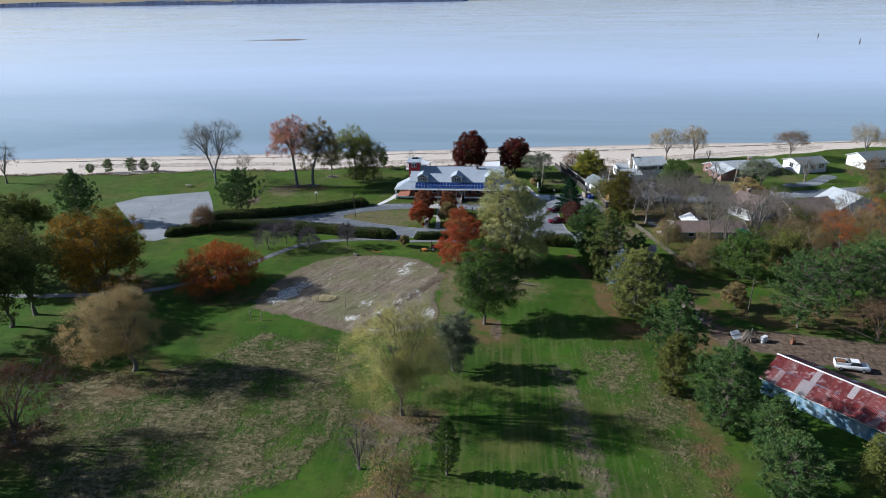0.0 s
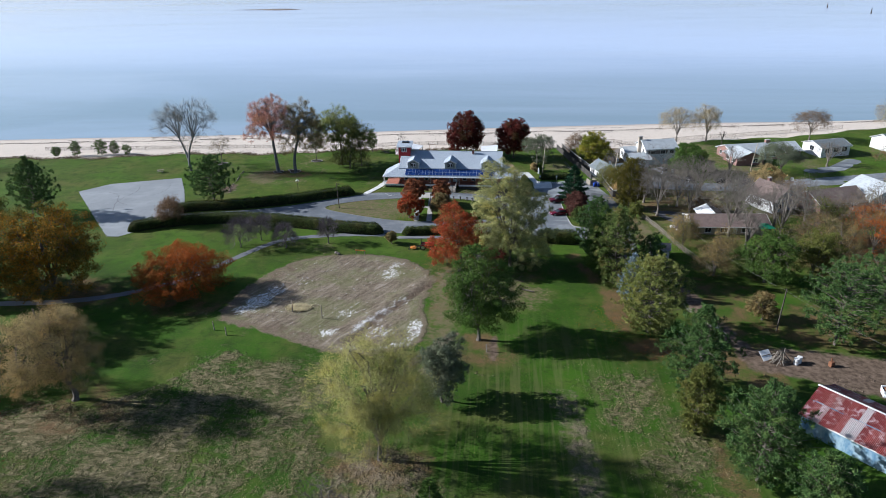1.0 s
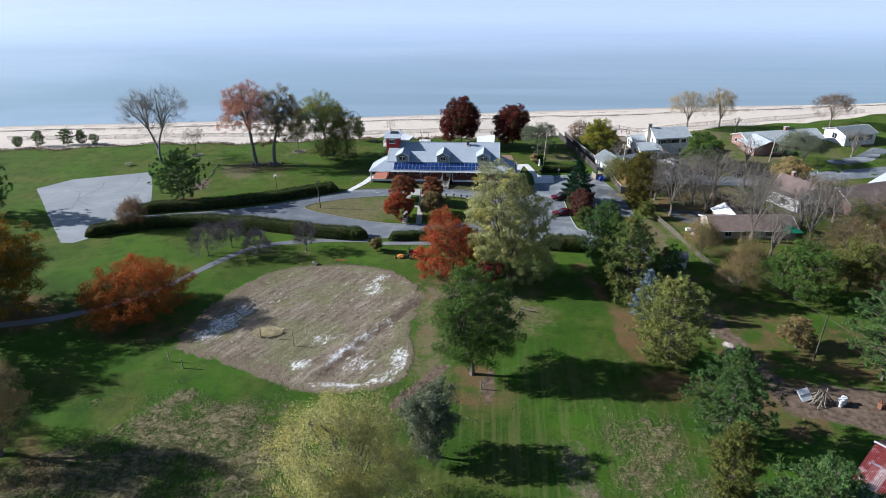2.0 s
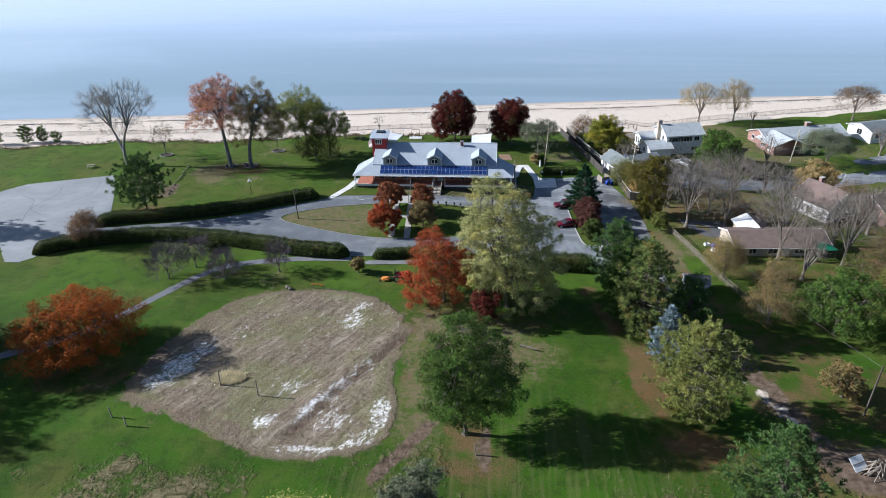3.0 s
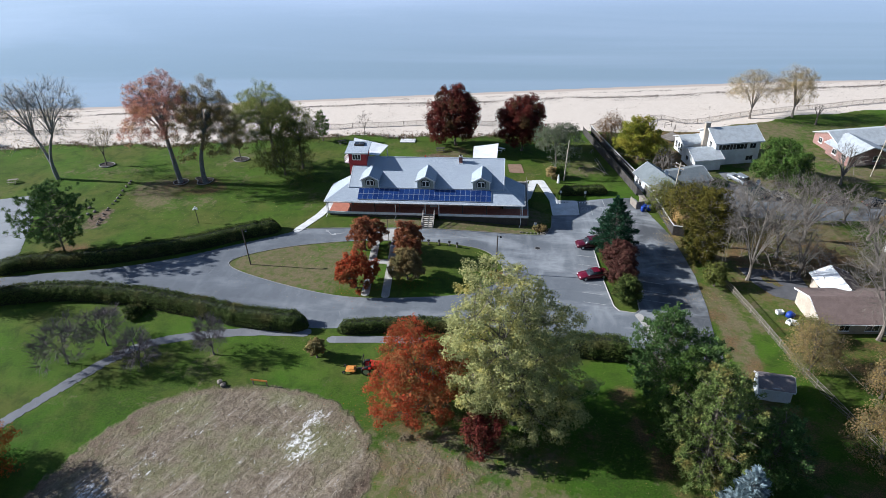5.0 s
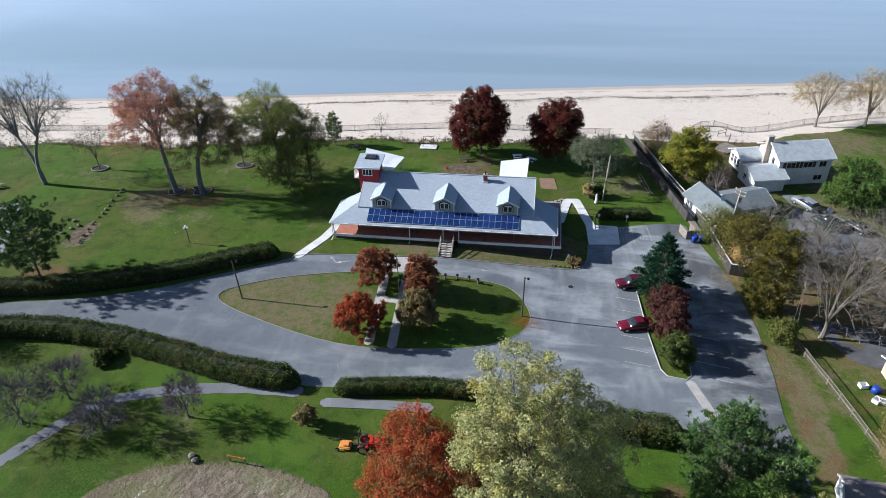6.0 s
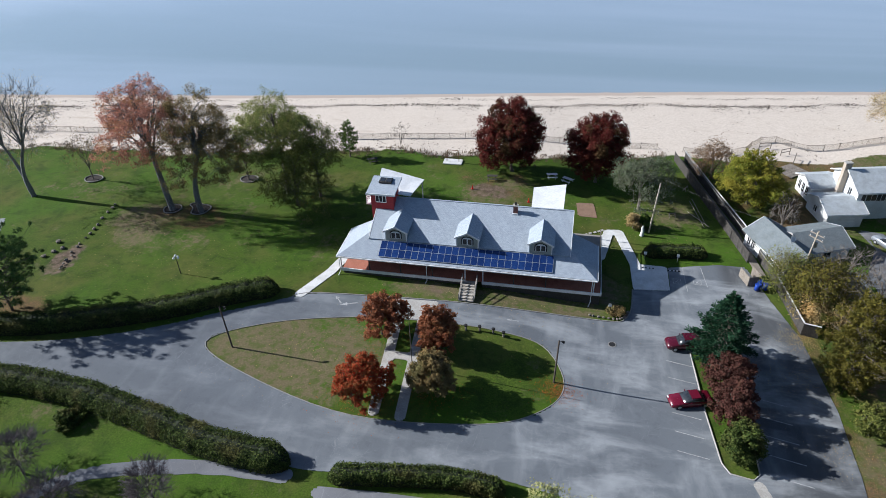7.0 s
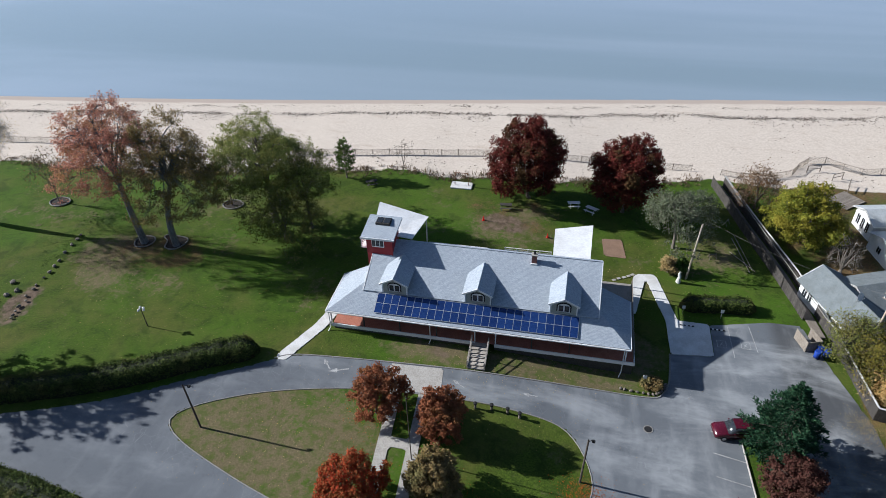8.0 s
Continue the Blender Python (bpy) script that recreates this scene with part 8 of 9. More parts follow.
STONES = [stone_mesh(i, 0.42) for i in range(5)]
rng = random.Random(2)
row = spline([(-71.2, 173.6), (-71.9, 178), (-72.9, 184), (-74.1, 191.4)], 5)
for i, q in enumerate(row):
    s = new("boulder", STONES[i % 5])
    x, y = q[0] + rng.uniform(-0.25, 0.25), q[1] + rng.uniform(-0.2, 0.2)
    s.matrix_basis = pose(x, y, ground_z(x, y) + 0.18, 0, 0, rng.uniform(0, 360)) @ Matrix.Diagonal((k := rng.uniform(0.55, 0.9), k * 0.75, k * 0.8, 1))
    tagged(s, "grey boulder in a row down the lawn", "stone", "row of boulders")
for x, y in ((-74.9, 177.6), (-75.6, 176.2), (-74.2, 178.6), (-76.0, 180.0)):
    s = new("boulder", STONES[rng.randrange(5)])
    s.matrix_basis = pose(x, y, 0.15, 0, 0, rng.uniform(0, 360))
    tagged(s, "grey boulder on a bare patch of lawn", "stone", "row of boulders")
M["mulch"] = plain("dark_mulch", (0.02, 0.016, 0.014), (0.05, 0.04, 0.034), 5.0, 0.95)


def tree_ring(x, y, pts, label):
    root = empty("tree_ring", pose(x, y, ground_z(x, y)), label, "edging")
    p = spline(pts, 6, True)
    verts = [(*q, 0.06) for q in p]
    part("mulch", mesh_of("mulch", verts, [tuple(range(len(p)))], M["mulch"]), root)
    ring = np.column_stack([np.vstack([p, p[:1]]), np.full(len(p) + 1, 0.12)])
    part("edging", tube_mesh("edging", chain(ring, 0.1, 0.1), M["kerb"], 6), root)


tree_ring(-63.6, 191.6, [(-1.5, 0.2), (-0.7, -1.2), (0.8, -1.0), (1.4, 0.2), (0.8, 1.3), (-0.6, 1.3)], "round concrete edging with dark mulch under a tree")
tree_ring(-59.0, 192.4, [(-2.4, 0.9), (-1.4, 0.0), (-0.9, -1.5), (0.6, -1.7), (1.5, -0.4), (1.3, 1.0), (-0.5, 1.4), (-1.8, 1.6)], "bean-shaped concrete edging with dark mulch under a tree")
tree_ring(-83.4, 199.0, [(-1.6, 0), (-0.6, -1.1), (0.9, -1.0), (1.7, 0.2), (0.8, 1.2), (-0.8, 1.2)], "ring of edging under a small bare tree")
tree_ring(-55.5, 203.0, [(-1.6, 0), (-0.6, -1.1), (0.9, -1.0), (1.7, 0.2), (0.8, 1.2), (-0.8, 1.2)], "ring of edging under a small bare tree")

M["mark"] = plain("worn_white_road_paint", (0.20, 0.205, 0.215), (0.46, 0.465, 0.46), 1.6, 0.8)


def mark(x0, y0, x1, y1, w=0.11):
    """A painted line on the asphalt."""
    d = unit(np.array([x1 - x0, y1 - y0]))
    nrm = np.array([-d[1], d[0]]) * w / 2
    n = 6
    t = np.linspace(0, 1, n)
    c = np.stack([x0 + (x1 - x0) * t, y0 + (y1 - y0) * t], 1)
    a, b = c + nrm, c - nrm
    vs = [(*q, ground_z(*q) + 0.05) for q in a] + [(*q, ground_z(*q) + 0.05) for q in b]
    fs = [(n + i, n + i + 1, i + 1, i) for i in range(n - 1)]
    tagged(new("road_marking", mesh_of("road_marking", vs, fs, M["mark"])), "worn white painted line on asphalt", "road marking", "painted lines in the car park")


for k in range(7):
    y = 156.6 + 2.72 * k
    mark(12.4, y + 0.5, 15.4, y - 0.1)
    if k < 5:
        mark(20.8, y - 1.0, 24.6, y - 1.9)
mark(16.0, 190.0, 16.2, 184.5, 0.09)
mark(18.5, 190.2, 18.9, 185.9, 0.09)
for x, y in ((15.0, 186.6), (17.7, 186.8)):
    for a, b, c, d in ((-0.5, -0.55, 0.5, -0.55), (0.5, -0.55, 0.5, 0.55), (0.5, 0.55, -0.5, 0.55), (-0.5, 0.55, -0.5, -0.55), (-0.2, -0.3, 0.15, 0.3), (-0.2, 0.0, 0.25, -0.25)):
        mark(x + a, y + b, x + c, y + d, 0.09)
M["hatch"] = plain("faded_blue_grey_paint", (0.20, 0.24, 0.30), (0.30, 0.34, 0.40), 4.0, 0.8)


def hatch(x0, y0, x1, y1):
    """A faded painted line on the concrete pad."""
    d = unit(np.array([x1 - x0, y1 - y0]))
    nrm = np.array([-d[1], d[0]]) * 0.05
    vs = [(x0 + nrm[0], y0 + nrm[1]), (x0 - nrm[0], y0 - nrm[1]), (x1 - nrm[0], y1 - nrm[1]), (x1 + nrm[0], y1 + nrm[1])]
    tagged(new("pad_marking", mesh_of("pad_marking", [(*q, ground_z(*q) + 0.075) for q in vs], [(0, 1, 2, 3)], M["hatch"])), "faded grey-blue painted line on concrete", "road marking", "painted lines on the concrete pad")


hatch(12.1, 188.9, 12.1, 185.6)
for k in range(4):
    hatch(12.2, 188.7 - 0.85 * k, 13.4, 187.5 - 0.8 * k)


def wheel_stop(x, y):
    root = empty("wheel_stop", pose(x, y, ground_z(x, y) + 0.06), "black wheel stop with white bands at a parking bay", "wheel stop", "wheel stops at the parking bays")
    for k in range(7):
        box("band", root, (-0.84 + 0.24 * k, -0.08, 0), (-0.6 + 0.24 * k, 0.08, 0.12), M["black" if k % 2 == 0 else "white"], 0.015)


wheel_stop(11.25, 189.0)
wheel_stop(14.75, 188.9)


def arrow(x, y, turn, s=1.0):
    pts = [(-1.1, -0.09), (0.1, -0.09), (0.1, -0.32), (1.0, 0), (0.1, 0.32), (0.1, 0.09), (-1.1, 0.09)]
    m = Matrix.Rotation(radians(turn), 2)
    vs = []
    for q in pts:
        v = m @ Vector(q) * s
        vs.append((v.x + x, v.y + y, ground_z(v.x + x, v.y + y) + 0.052))
    tagged(new("road_arrow", mesh_of("road_arrow", vs, [tuple(range(7))], M["mark"])), "worn white painted arrow on asphalt", "road marking", "painted arrows on the loop")


arrow(-6.2, 174.0, 180, 0.8)
arrow(-27.6, 173.2, 200, 1.1)
arrow(-29.2, 173.9, 130, 0.9)
arrow(-14.0, 173.8, 150, 0.8)

# little posts along the island's upper rim, the bench frame and small garden things
for i, (x, y) in enumerate(((-11.6, 170.9), (-9.9, 171.1), (-8.2, 171.0), (-6.9, 170.7))):
    b = empty("bollard", pose(x, y, ground_z(x, y)), "dark wooden bollard with a planter top", "bollard", "bollards on the island's rim")
    part("post", tube_mesh("post", [(0, 0, -0.1, 0, 0, 0.65, 0.13, 0.12)], M["rock"], 8), b)
    part("cap", tube_mesh("cap", [(0, 0, 0.65, 0, 0, 0.85, 0.2, 0.22), (0, 0, 0.85, 0, 0, 0.9, 0.22, 0.02)], M["black"], 8), b)
gp = empty("wooden_barrier", pose(-28.2, 136.4, 0, 0, 0, -6), "small orange wooden barrier at the field edge", "barrier")
for u in (-0.9, 0.9):
    box("post", gp, (u - 0.06, -0.06, -0.1), (u + 0.06, 0.06, 1.0), M["wood"])
box("rail", gp, (-1.1, -0.1, 0.75), (1.1, -0.06, 1.0), M["orange_paint"], 0.01, "orange rail")
# two stones stand in for a small pale piece of rubbish
for i, (x, y) in enumerate(((-33.4, 136.5), (-32.8, 136.0))):
    s = new("boulder", STONES[i])
    s.matrix_basis = pose(x, y, 0.15, 0, 0, 40 * i)
    tagged(s, "grey boulder standing in for pale rubbish at the field edge", "stone")
for i, (x, y, h) in enumerate(((-1.2, 101.5, 1.3), (-29.3, 109.9, 2.5), (-35.0, 111.7, 2.3), (-46.1, 104.9, 1.6), (-43.5, 103.5, 1.5))):
    b = empty("field_post", pose(x, y, 0, 0, 3 * (i % 3 - 1), 0), "short weathered wooden post in the meadow", "post", "posts in the meadow")
    part("shaft", tube_mesh("shaft", [(0, 0, -0.2, 0, 0, h, 0.09, 0.08)], M["wood"], 6), b)
    part("cap", tube_mesh("cap", [(0, 0, h, 0, 0, h + 0.06, 0.1, 0.02)], M["wood"], 6), b)


def bench(x, y, turn, mat, label):
    b = empty("picnic_table", pose(x, y, ground_z(x, y), 0, 0, turn), label, "table", "picnic tables")
    for k in range(4):
        box("top_board", b, (-0.9, -0.36 + 0.18 * k, 0.72), (0.9, -0.2 + 0.18 * k, 0.76), M[mat])
    for s in (-1, 1):
        box("seat", b, (-0.9, s * 0.68 - 0.13, 0.42), (0.9, s * 0.68 + 0.13, 0.46), M[mat])
        for u in (-0.6, 0.6):
            part("leg", tube_mesh("leg", [(u, s * 0.75, 0, u, s * 0.2, 0.72, 0.045, 0.045)], M[mat], 4), b)


bench(-3.6, 212.6, 10, "white", "white picnic table under a maroon tree")
bench(-0.9, 211.8, -30, "white", "white picnic table beside a maroon tree")
bench(-98.1, 189.8, 15, "wood", "weathered picnic table on the shore lawn")
bench(-13.6, 209.4, 5, "wood_dark", "dark picnic table on bare ground")
bench(-35.8, 212.6, 30, "wood_dark", "dark picnic table at the beach edge")
sw = empty("swing_frame", pose(-21.4, 214.6, ground_z(-21.4, 214.6)), "small white sand-pit with a metal frame", "sandpit")
box("base", sw, (-1.7, -1.0, 0), (1.7, 1.0, 0.22), M["concrete_white"], 0.05)
for s in (-1, 1):
    part("upright", tube_mesh("upright", [(s * 1.1, 0, 0.2, s * 1.0, 0, 2.4, 0.05, 0.05)], M["rust"], 6), sw)
part("crossbar", tube_mesh("crossbar", [(-1.0, 0, 2.4, 1.0, 0, 2.4, 0.05, 0.05)], M["rust"], 6), sw)
for x, y in ((-16.4, 205.6), (-6.8, 203.4)):
    c = empty("traffic_cone", pose(x, y, ground_z(x, y)), "small orange-red cone on the lawn", "cone", "cones on the lawn")
    box("base", c, (-0.2, -0.2, 0), (0.2, 0.2, 0.05), M["red_paint"], 0.01)
    part("body", tube_mesh("body", [(0, 0, 0.05, 0, 0, 0.75, 0.16, 0.04)], M["red_paint"], 10), c)
sheet("patio", lambda x, y: polygon_sdf([(0.8, 205.2), (3.6, 205.6), (4.2, 201.3), (1.2, 201.2)], x, y), (-1, 6, 200, 207), 0.3, 0.05, plain("brown_paving", (0.20, 0.125, 0.085), (0.30, 0.2, 0.14), 3.0, 0.9), "square of brown paving on the lawn", "patio")
st = empty("garden_statue_plinth", pose(10.8, 197.4, ground_z(10.8, 197.4)), "white garden ornament beside a pole", "ornament")
part("ornament", tube_mesh("ornament", chain(np.array([(0, 0, 0), (0, 0, 0.4), (0.05, 0, 0.9), (-0.05, 0, 1.4), (0, 0, 1.75)]), 0.32, 0.13), M["white"], 8), st)
broadleaf("yellow_shrub", 9.6, 199.4, 2.6, 2.0, "tan", "tall yellow grass clump beside a white ornament", base=0.2, tips=60, leaves=1100, size=0.13, seed=300)
broadleaf("dark_shrub", 11.2, 199.6, 2.2, 2.0, "green", "small dark shrub beside a pole", base=0.2, tips=60, leaves=1100, size=0.13, seed=301)
for x, y, label in ((10.9, 191.2, "small white sign on a post by the hedge"), (15.4, 191.2, "small white sign before the hedge"), (5.9, 178.6, "small white marker post on the front lawn")):
    s = empty("sign", pose(x, y, ground_z(x, y)), label, "sign")
    part("post", tube_mesh("post", [(0, 0, -0.1, 0, 0, 1.1, 0.04, 0.04)], M["steel"], 6), s)
    box("plate", s, (-0.2, -0.06, 0.9), (0.2, -0.03, 1.4), M["white"], 0.01)
for i, (x, y) in enumerate(((2.6, 196.2), (3.2, 196.7), (3.9, 197.1), (4.5, 197.5), (5.0, 197.9))):
    b = new("stepping_stone", box_mesh("stepping_stone", (0.5, 0.42, 0.06), M["concrete"], 0.02))
    b.matrix_basis = pose(x, y, ground_z(x, y) + 0.03, 0, 0, 35)
    tagged(b, "pale stepping stone in the grass", "stepping stone", "stepping stones")

tarp = empty("garden_canopy", pose(57.2, 152.2, ground_z(57.2, 152.2), 0, 0, 12), "green garden canopy on poles", "canopy")
for sx in (-1, 1):
    for sy in (-1, 1):
        part("pole", tube_mesh("pole", [(sx * 1.4, sy * 1.4, 0, sx * 1.4, sy * 1.4, 2.0, 0.04, 0.04)], M["steel"], 5), tarp)
for a, b in (((-1.6, -1.6), (1.6, -1.6)), ((1.6, -1.6), (1.6, 1.6)), ((1.6, 1.6), (-1.6, 1.6)), ((-1.6, 1.6), (-1.6, -1.6))):
    poly("cover", tarp, [(*a, 1.95), (*b, 1.95), (0, 0, 2.7)], 0.03, M["green_tarp"], "green tarp")

sheet("ramp_strip", lambda x, y: line_dist([(19.6, 154.0), (20.6, 150.6), (21.4, 147.6)], x, y) - 0.55, (18, 24, 146, 156), 0.25, 0.055, M["concrete"], "pale concrete strip in the asphalt", "path")

# dirt drives by the houses
sheet("driveway", lambda x, y: polygon_sdf([(42.4, 204.0), (46.2, 203.4), (49.5, 197), (53, 191.5), (40, 188.0), (40.8, 193), (43.5, 199)], x, y), (38, 56, 186, 206), 0.5, 0.03, M["gravel"], "pale gravel driveway before a white house", "driveway")
sheet("driveway_north", lambda x, y: line_dist([(88, 203), (96, 206), (104, 214)], x, y) - 2.2, (82, 110, 198, 218), 0.6, 0.03, M["asphalt"], "grey driveway between lawns", "driveway")

# the car park's manhole, and the small stone-edged bed at the kerb's corner
mh = empty("manhole_cover", pose(6.2, 172.4, ground_z(6.2, 172.4) + 0.045), "dark iron manhole cover in worn asphalt", "manhole cover")
part("frame", tube_mesh("frame", [(0, 0, 0, 0, 0, 0.02, 0.5, 0.5), (0, 0, 0.02, 0, 0, 0.021, 0.5, 0.4)], M["kerb"], 16), mh)
part("lid", tube_mesh("lid", [(0, 0, 0.0, 0, 0, 0.018, 0.4, 0.4), (0, 0, 0.018, 0, 0, 0.019, 0.4, 0.01)], M["black"], 16), mh)
rng = random.Random(21)
for i, q in enumerate(spline([(3.4, 177.0), (5.2, 176.9), (6.9, 176.9), (7.8, 177.5), (8.3, 178.6)], 3)):
    st_edge = new("edging_stone", STONES[i % 5])
    st_edge.matrix_basis = pose(q[0], q[1] + 0.35, ground_z(*q) + 0.08, 0, 0, rng.uniform(0, 360)) @ Matrix.Diagonal((0.55, 0.42, 0.45, 1))
    tagged(st_edge, "brownish edging stone round a small corner bed", "stone", "stones round the corner bed")
broadleaf("low_shrub", 6.7, 178.4, 1.0, 1.9, "bronze", "low dry brown shrub in a stone-edged bed", base=0.1, tips=60, leaves=1200, size=0.09, seed=310)

# dark drive, blue tarpaulin and white clutter beside the brown-roofed house
sheet("driveway_dark", lambda x, y: polygon_sdf([(36.8, 168.6), (45.4, 167.6), (45.4, 162.8), (42.4, 159.4), (39.6, 160.6), (38.0, 164.0)], x, y), (35, 47, 158, 170), 0.4, 0.035, M["asphalt_dark"], "dark asphalt drive beside a brown-roofed house", "driveway")
tp = empty("covered_load", pose(40.0, 155.4, ground_z(40.0, 155.4), 0, 0, 30), "blue tarpaulin over garden things beside a house", "tarpaulin")
part("tarpaulin", hull("tarpaulin", [(-0.6, 0.3, 0.0, 0.35, 0.5, 0.2), (-0.3, 0.45, 0.0, 0.55, 0.75, 0.28), (0.3, 0.5, 0.0, 0.5, 0.66, 0.3), (0.65, 0.3, 0.0, 0.3, 0.4, 0.2)], M["blue_plastic"]), tp)
for i, (x, y, a) in enumerate(((38.8, 156.0, 10), (39.3, 153.6, 40), (39.9, 153.4, -20))):
    bx = empty("garden_crate", pose(x, y, ground_z(x, y), 0, 0, a), "white plastic crate on the ground beside a house", "crate", "crates beside the house")
    for k in range(4):
        box("side", bx, *(((-0.45, -0.35, 0.05), (0.45, -0.31, 0.5)), ((-0.45, 0.31, 0.05), (0.45, 0.35, 0.5)), ((-0.45, -0.31, 0.05), (-0.41, 0.31, 0.5)), ((0.41, -0.31, 0.05), (0.45, 0.31, 0.5)))[k], M["white"], 0.01)
    box("bottom", bx, (-0.44, -0.34, 0), (0.44, 0.34, 0.05), M["white"])


def dish(x, y, z, turn, high, label):
    """A satellite dish on a mast."""
    root = empty("satellite_dish", pose(x, y, z, 0, 0, turn), label, "satellite dish", "satellite dishes")
    part("mast", tube_mesh("mast", chain(np.array([(0, 0, -0.2), (0, 0, high * 0.5), (0, 0, high)]), 0.04, 0.035), M["steel"], 6), root)
    rings = [(0.02, 0.0), (0.22, 0.03), (0.4, 0.09), (0.52, 0.16)]
    vs = [(r * math.cos(a), -0.1 - d, r * math.sin(a)) for r, d in rings for a in np.linspace(0, 6.283, 19)[:-1]]
    vs += [(r * math.cos(a), -0.07 - d, r * math.sin(a)) for r, d in rings for a in np.linspace(0, 6.283, 19)[:-1]]
    fs = [(k + r * 18, (k + 1) % 18 + r * 18, (k + 1) % 18 + (r + 1) * 18, k + (r + 1) * 18) for r in (0, 1, 2, 4, 5, 6) for k in range(18)]
    fs += [(54 + k, 54 + (k + 1) % 18, 126 + (k + 1) % 18, 126 + k) for k in range(18)]
    bowl = part("bowl", mesh_of("bowl", vs, fs, M["white"], True), root, pose(0, 0, high, -25), "white dish")
    part("feed_arm", tube_mesh("feed_arm", [(0, -0.1, -0.45, 0, -0.7, -0.1, 0.02, 0.02), (0, -0.7, -0.12, 0, -0.62, -0.04, 0.05, 0.04)], M["steel"], 5), bowl)


dish(29.6, 192.2, 2.9, 40, 0.8, "white satellite dish on a slate-grey cottage roof")
dish(47.4, 195.6, ground_z(47.4, 195.6), 20, 1.8, "white satellite dish on a mast beside the drive")
dish(77.0, 189.6, ground_z(77.0, 189.6), 0, 1.8, "white satellite dish on a mast beside the street")

# fallen poles and a sawhorse on the grass by the plank fence
for i, (a, b) in enumerate((((19.3, 209.6), (20.6, 201.6)), ((18.9, 208.8), (20.2, 201.0)), ((18.2, 205.4), (20.9, 201.4)))):
    z0, z1 = ground_z(*a), ground_z(*b)
    tagged(new("fallen_pole", tube_mesh("fallen_pole", chain(np.array([(*a, z0 + 0.08), ((a[0] + b[0]) / 2, (a[1] + b[1]) / 2, (z0 + z1) / 2 + 0.12), (*b, z1 + 0.1)]), 0.055, 0.045), M["wood"], 6)), "weathered grey pole lying on the grass", "pole", "poles on the grass")
for i, (x, y, a) in enumerate(((15.7, 203.6, 20), (18.6, 212.4, 60))):
    sh = empty("sawhorse", pose(x, y, ground_z(x, y), 0, 0, a), "old wooden sawhorse on the lawn by the plank fence", "sawhorse", "sawhorses on the lawn")
    box("beam", sh, (-0.6, -0.05, 0.6), (0.6, 0.05, 0.7), M["wood"], 0.01)
    for u in (-0.5, 0.5):
        for v in (-1, 1):
            part("leg", tube_mesh("leg", [(u, v * 0.3, 0, u * 0.9, 0, 0.62, 0.035, 0.035)], M["wood"], 4), sh)

# wooden steps and frames on the sand before the white beach house
for i, (x, y, a, w) in enumerate(((34.6, 231.4, 15, 2.2), (37.6, 229.0, 30, 2.0), (38.4, 225.8, 70, 2.4))):
    fr = empty("beach_frame", pose(x, y, ground_z(x, y), 0, 0, a), "grey timber frame standing on the sand", "frame", "timber frames on the sand")
    for u in (-w / 2, w / 2):
        box("post", fr, (u - 0.06, -0.06, -0.2), (u + 0.06, 0.06, 1.3), M["wood"], 0.01)
    for z in (0.6, 1.2):
        box("rail", fr, (-w / 2, -0.04, z), (w / 2, 0.04, z + 0.1), M["wood"], 0.01)
dk = empty("beach_deck", pose(37.0, 222.0, ground_z(37.0, 222.0), 0, 0, 40), "pale timber deck at the edge of the sand", "deck")
for k in range(12):
    box("board", dk, (-2.2, -1.8 + 0.3 * k, 0.15), (2.2, -1.53 + 0.3 * k, 0.2), M["wood"])
for u in (-1.9, 1.9):
    box("bearer", dk, (u - 0.06, -1.8, -0.05), (u + 0.06, 1.8, 0.148), M["wood"])

# a fallen log near the green tree
lg = empty("fallen_log", pose(5.4, 122.0, 0.0, 0, 0, -25), "dark fallen log with a broken branch on the lawn", "log")
part("stem", tube_mesh("stem", chain(np.array([(-1.3, 0, 0.16), (-0.3, 0.1, 0.2), (0.7, 0.0, 0.22), (1.5, 0.1, 0.3)]), 0.17, 0.09), M["bark"], 8), lg)
part("branch", tube_mesh("branch", chain(np.array([(0.2, 0, 0.25), (0.5, 0.3, 0.6), (0.6, 0.7, 0.75)]), 0.06, 0.03), M["bark"], 6), lg)

# long tar-filled cracks across the paved lot
for i, line in enumerate(([(-103.6, 172.0), (-99.4, 169.6), (-97.2, 165.2), (-93.0, 162.4)], [(-97.6, 177.0), (-96.2, 172.8), (-97.2, 165.2), (-94.4, 158.0)], [(-90.4, 181.0), (-88.8, 174.6), (-90.2, 170.0)])):
    p = spline(line, 8)
    jit = np.array([0.16 * math.sin(k * 2.3) for k in range(len(p))])
    sheet("crack_seal", lambda x, y, q=np.column_stack([p[:, 0] + jit, p[:, 1]]): line_dist(q, x, y) - 0.06, (p[:, 0].min() - 1, p[:, 0].max() + 1, p[:, 1].min() - 1, p[:, 1].max() + 1), 0.12, 0.047, M["asphalt_dark"], "dark tar-filled crack in the paved lot", "crack", skirt=0.006)

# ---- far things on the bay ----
# distance haze is mixed into the woods' colour, hence the blue-grey
M["hazed_wood"] = plain("hazed_far_woods", (0.10, 0.125, 0.185), (0.14, 0.17, 0.24), 0.02, 0.95, bump=0)
M["mud"] = plain("grey_mud_bank", (0.16, 0.14, 0.12), (0.24, 0.21, 0.18), 0.3, 0.9)


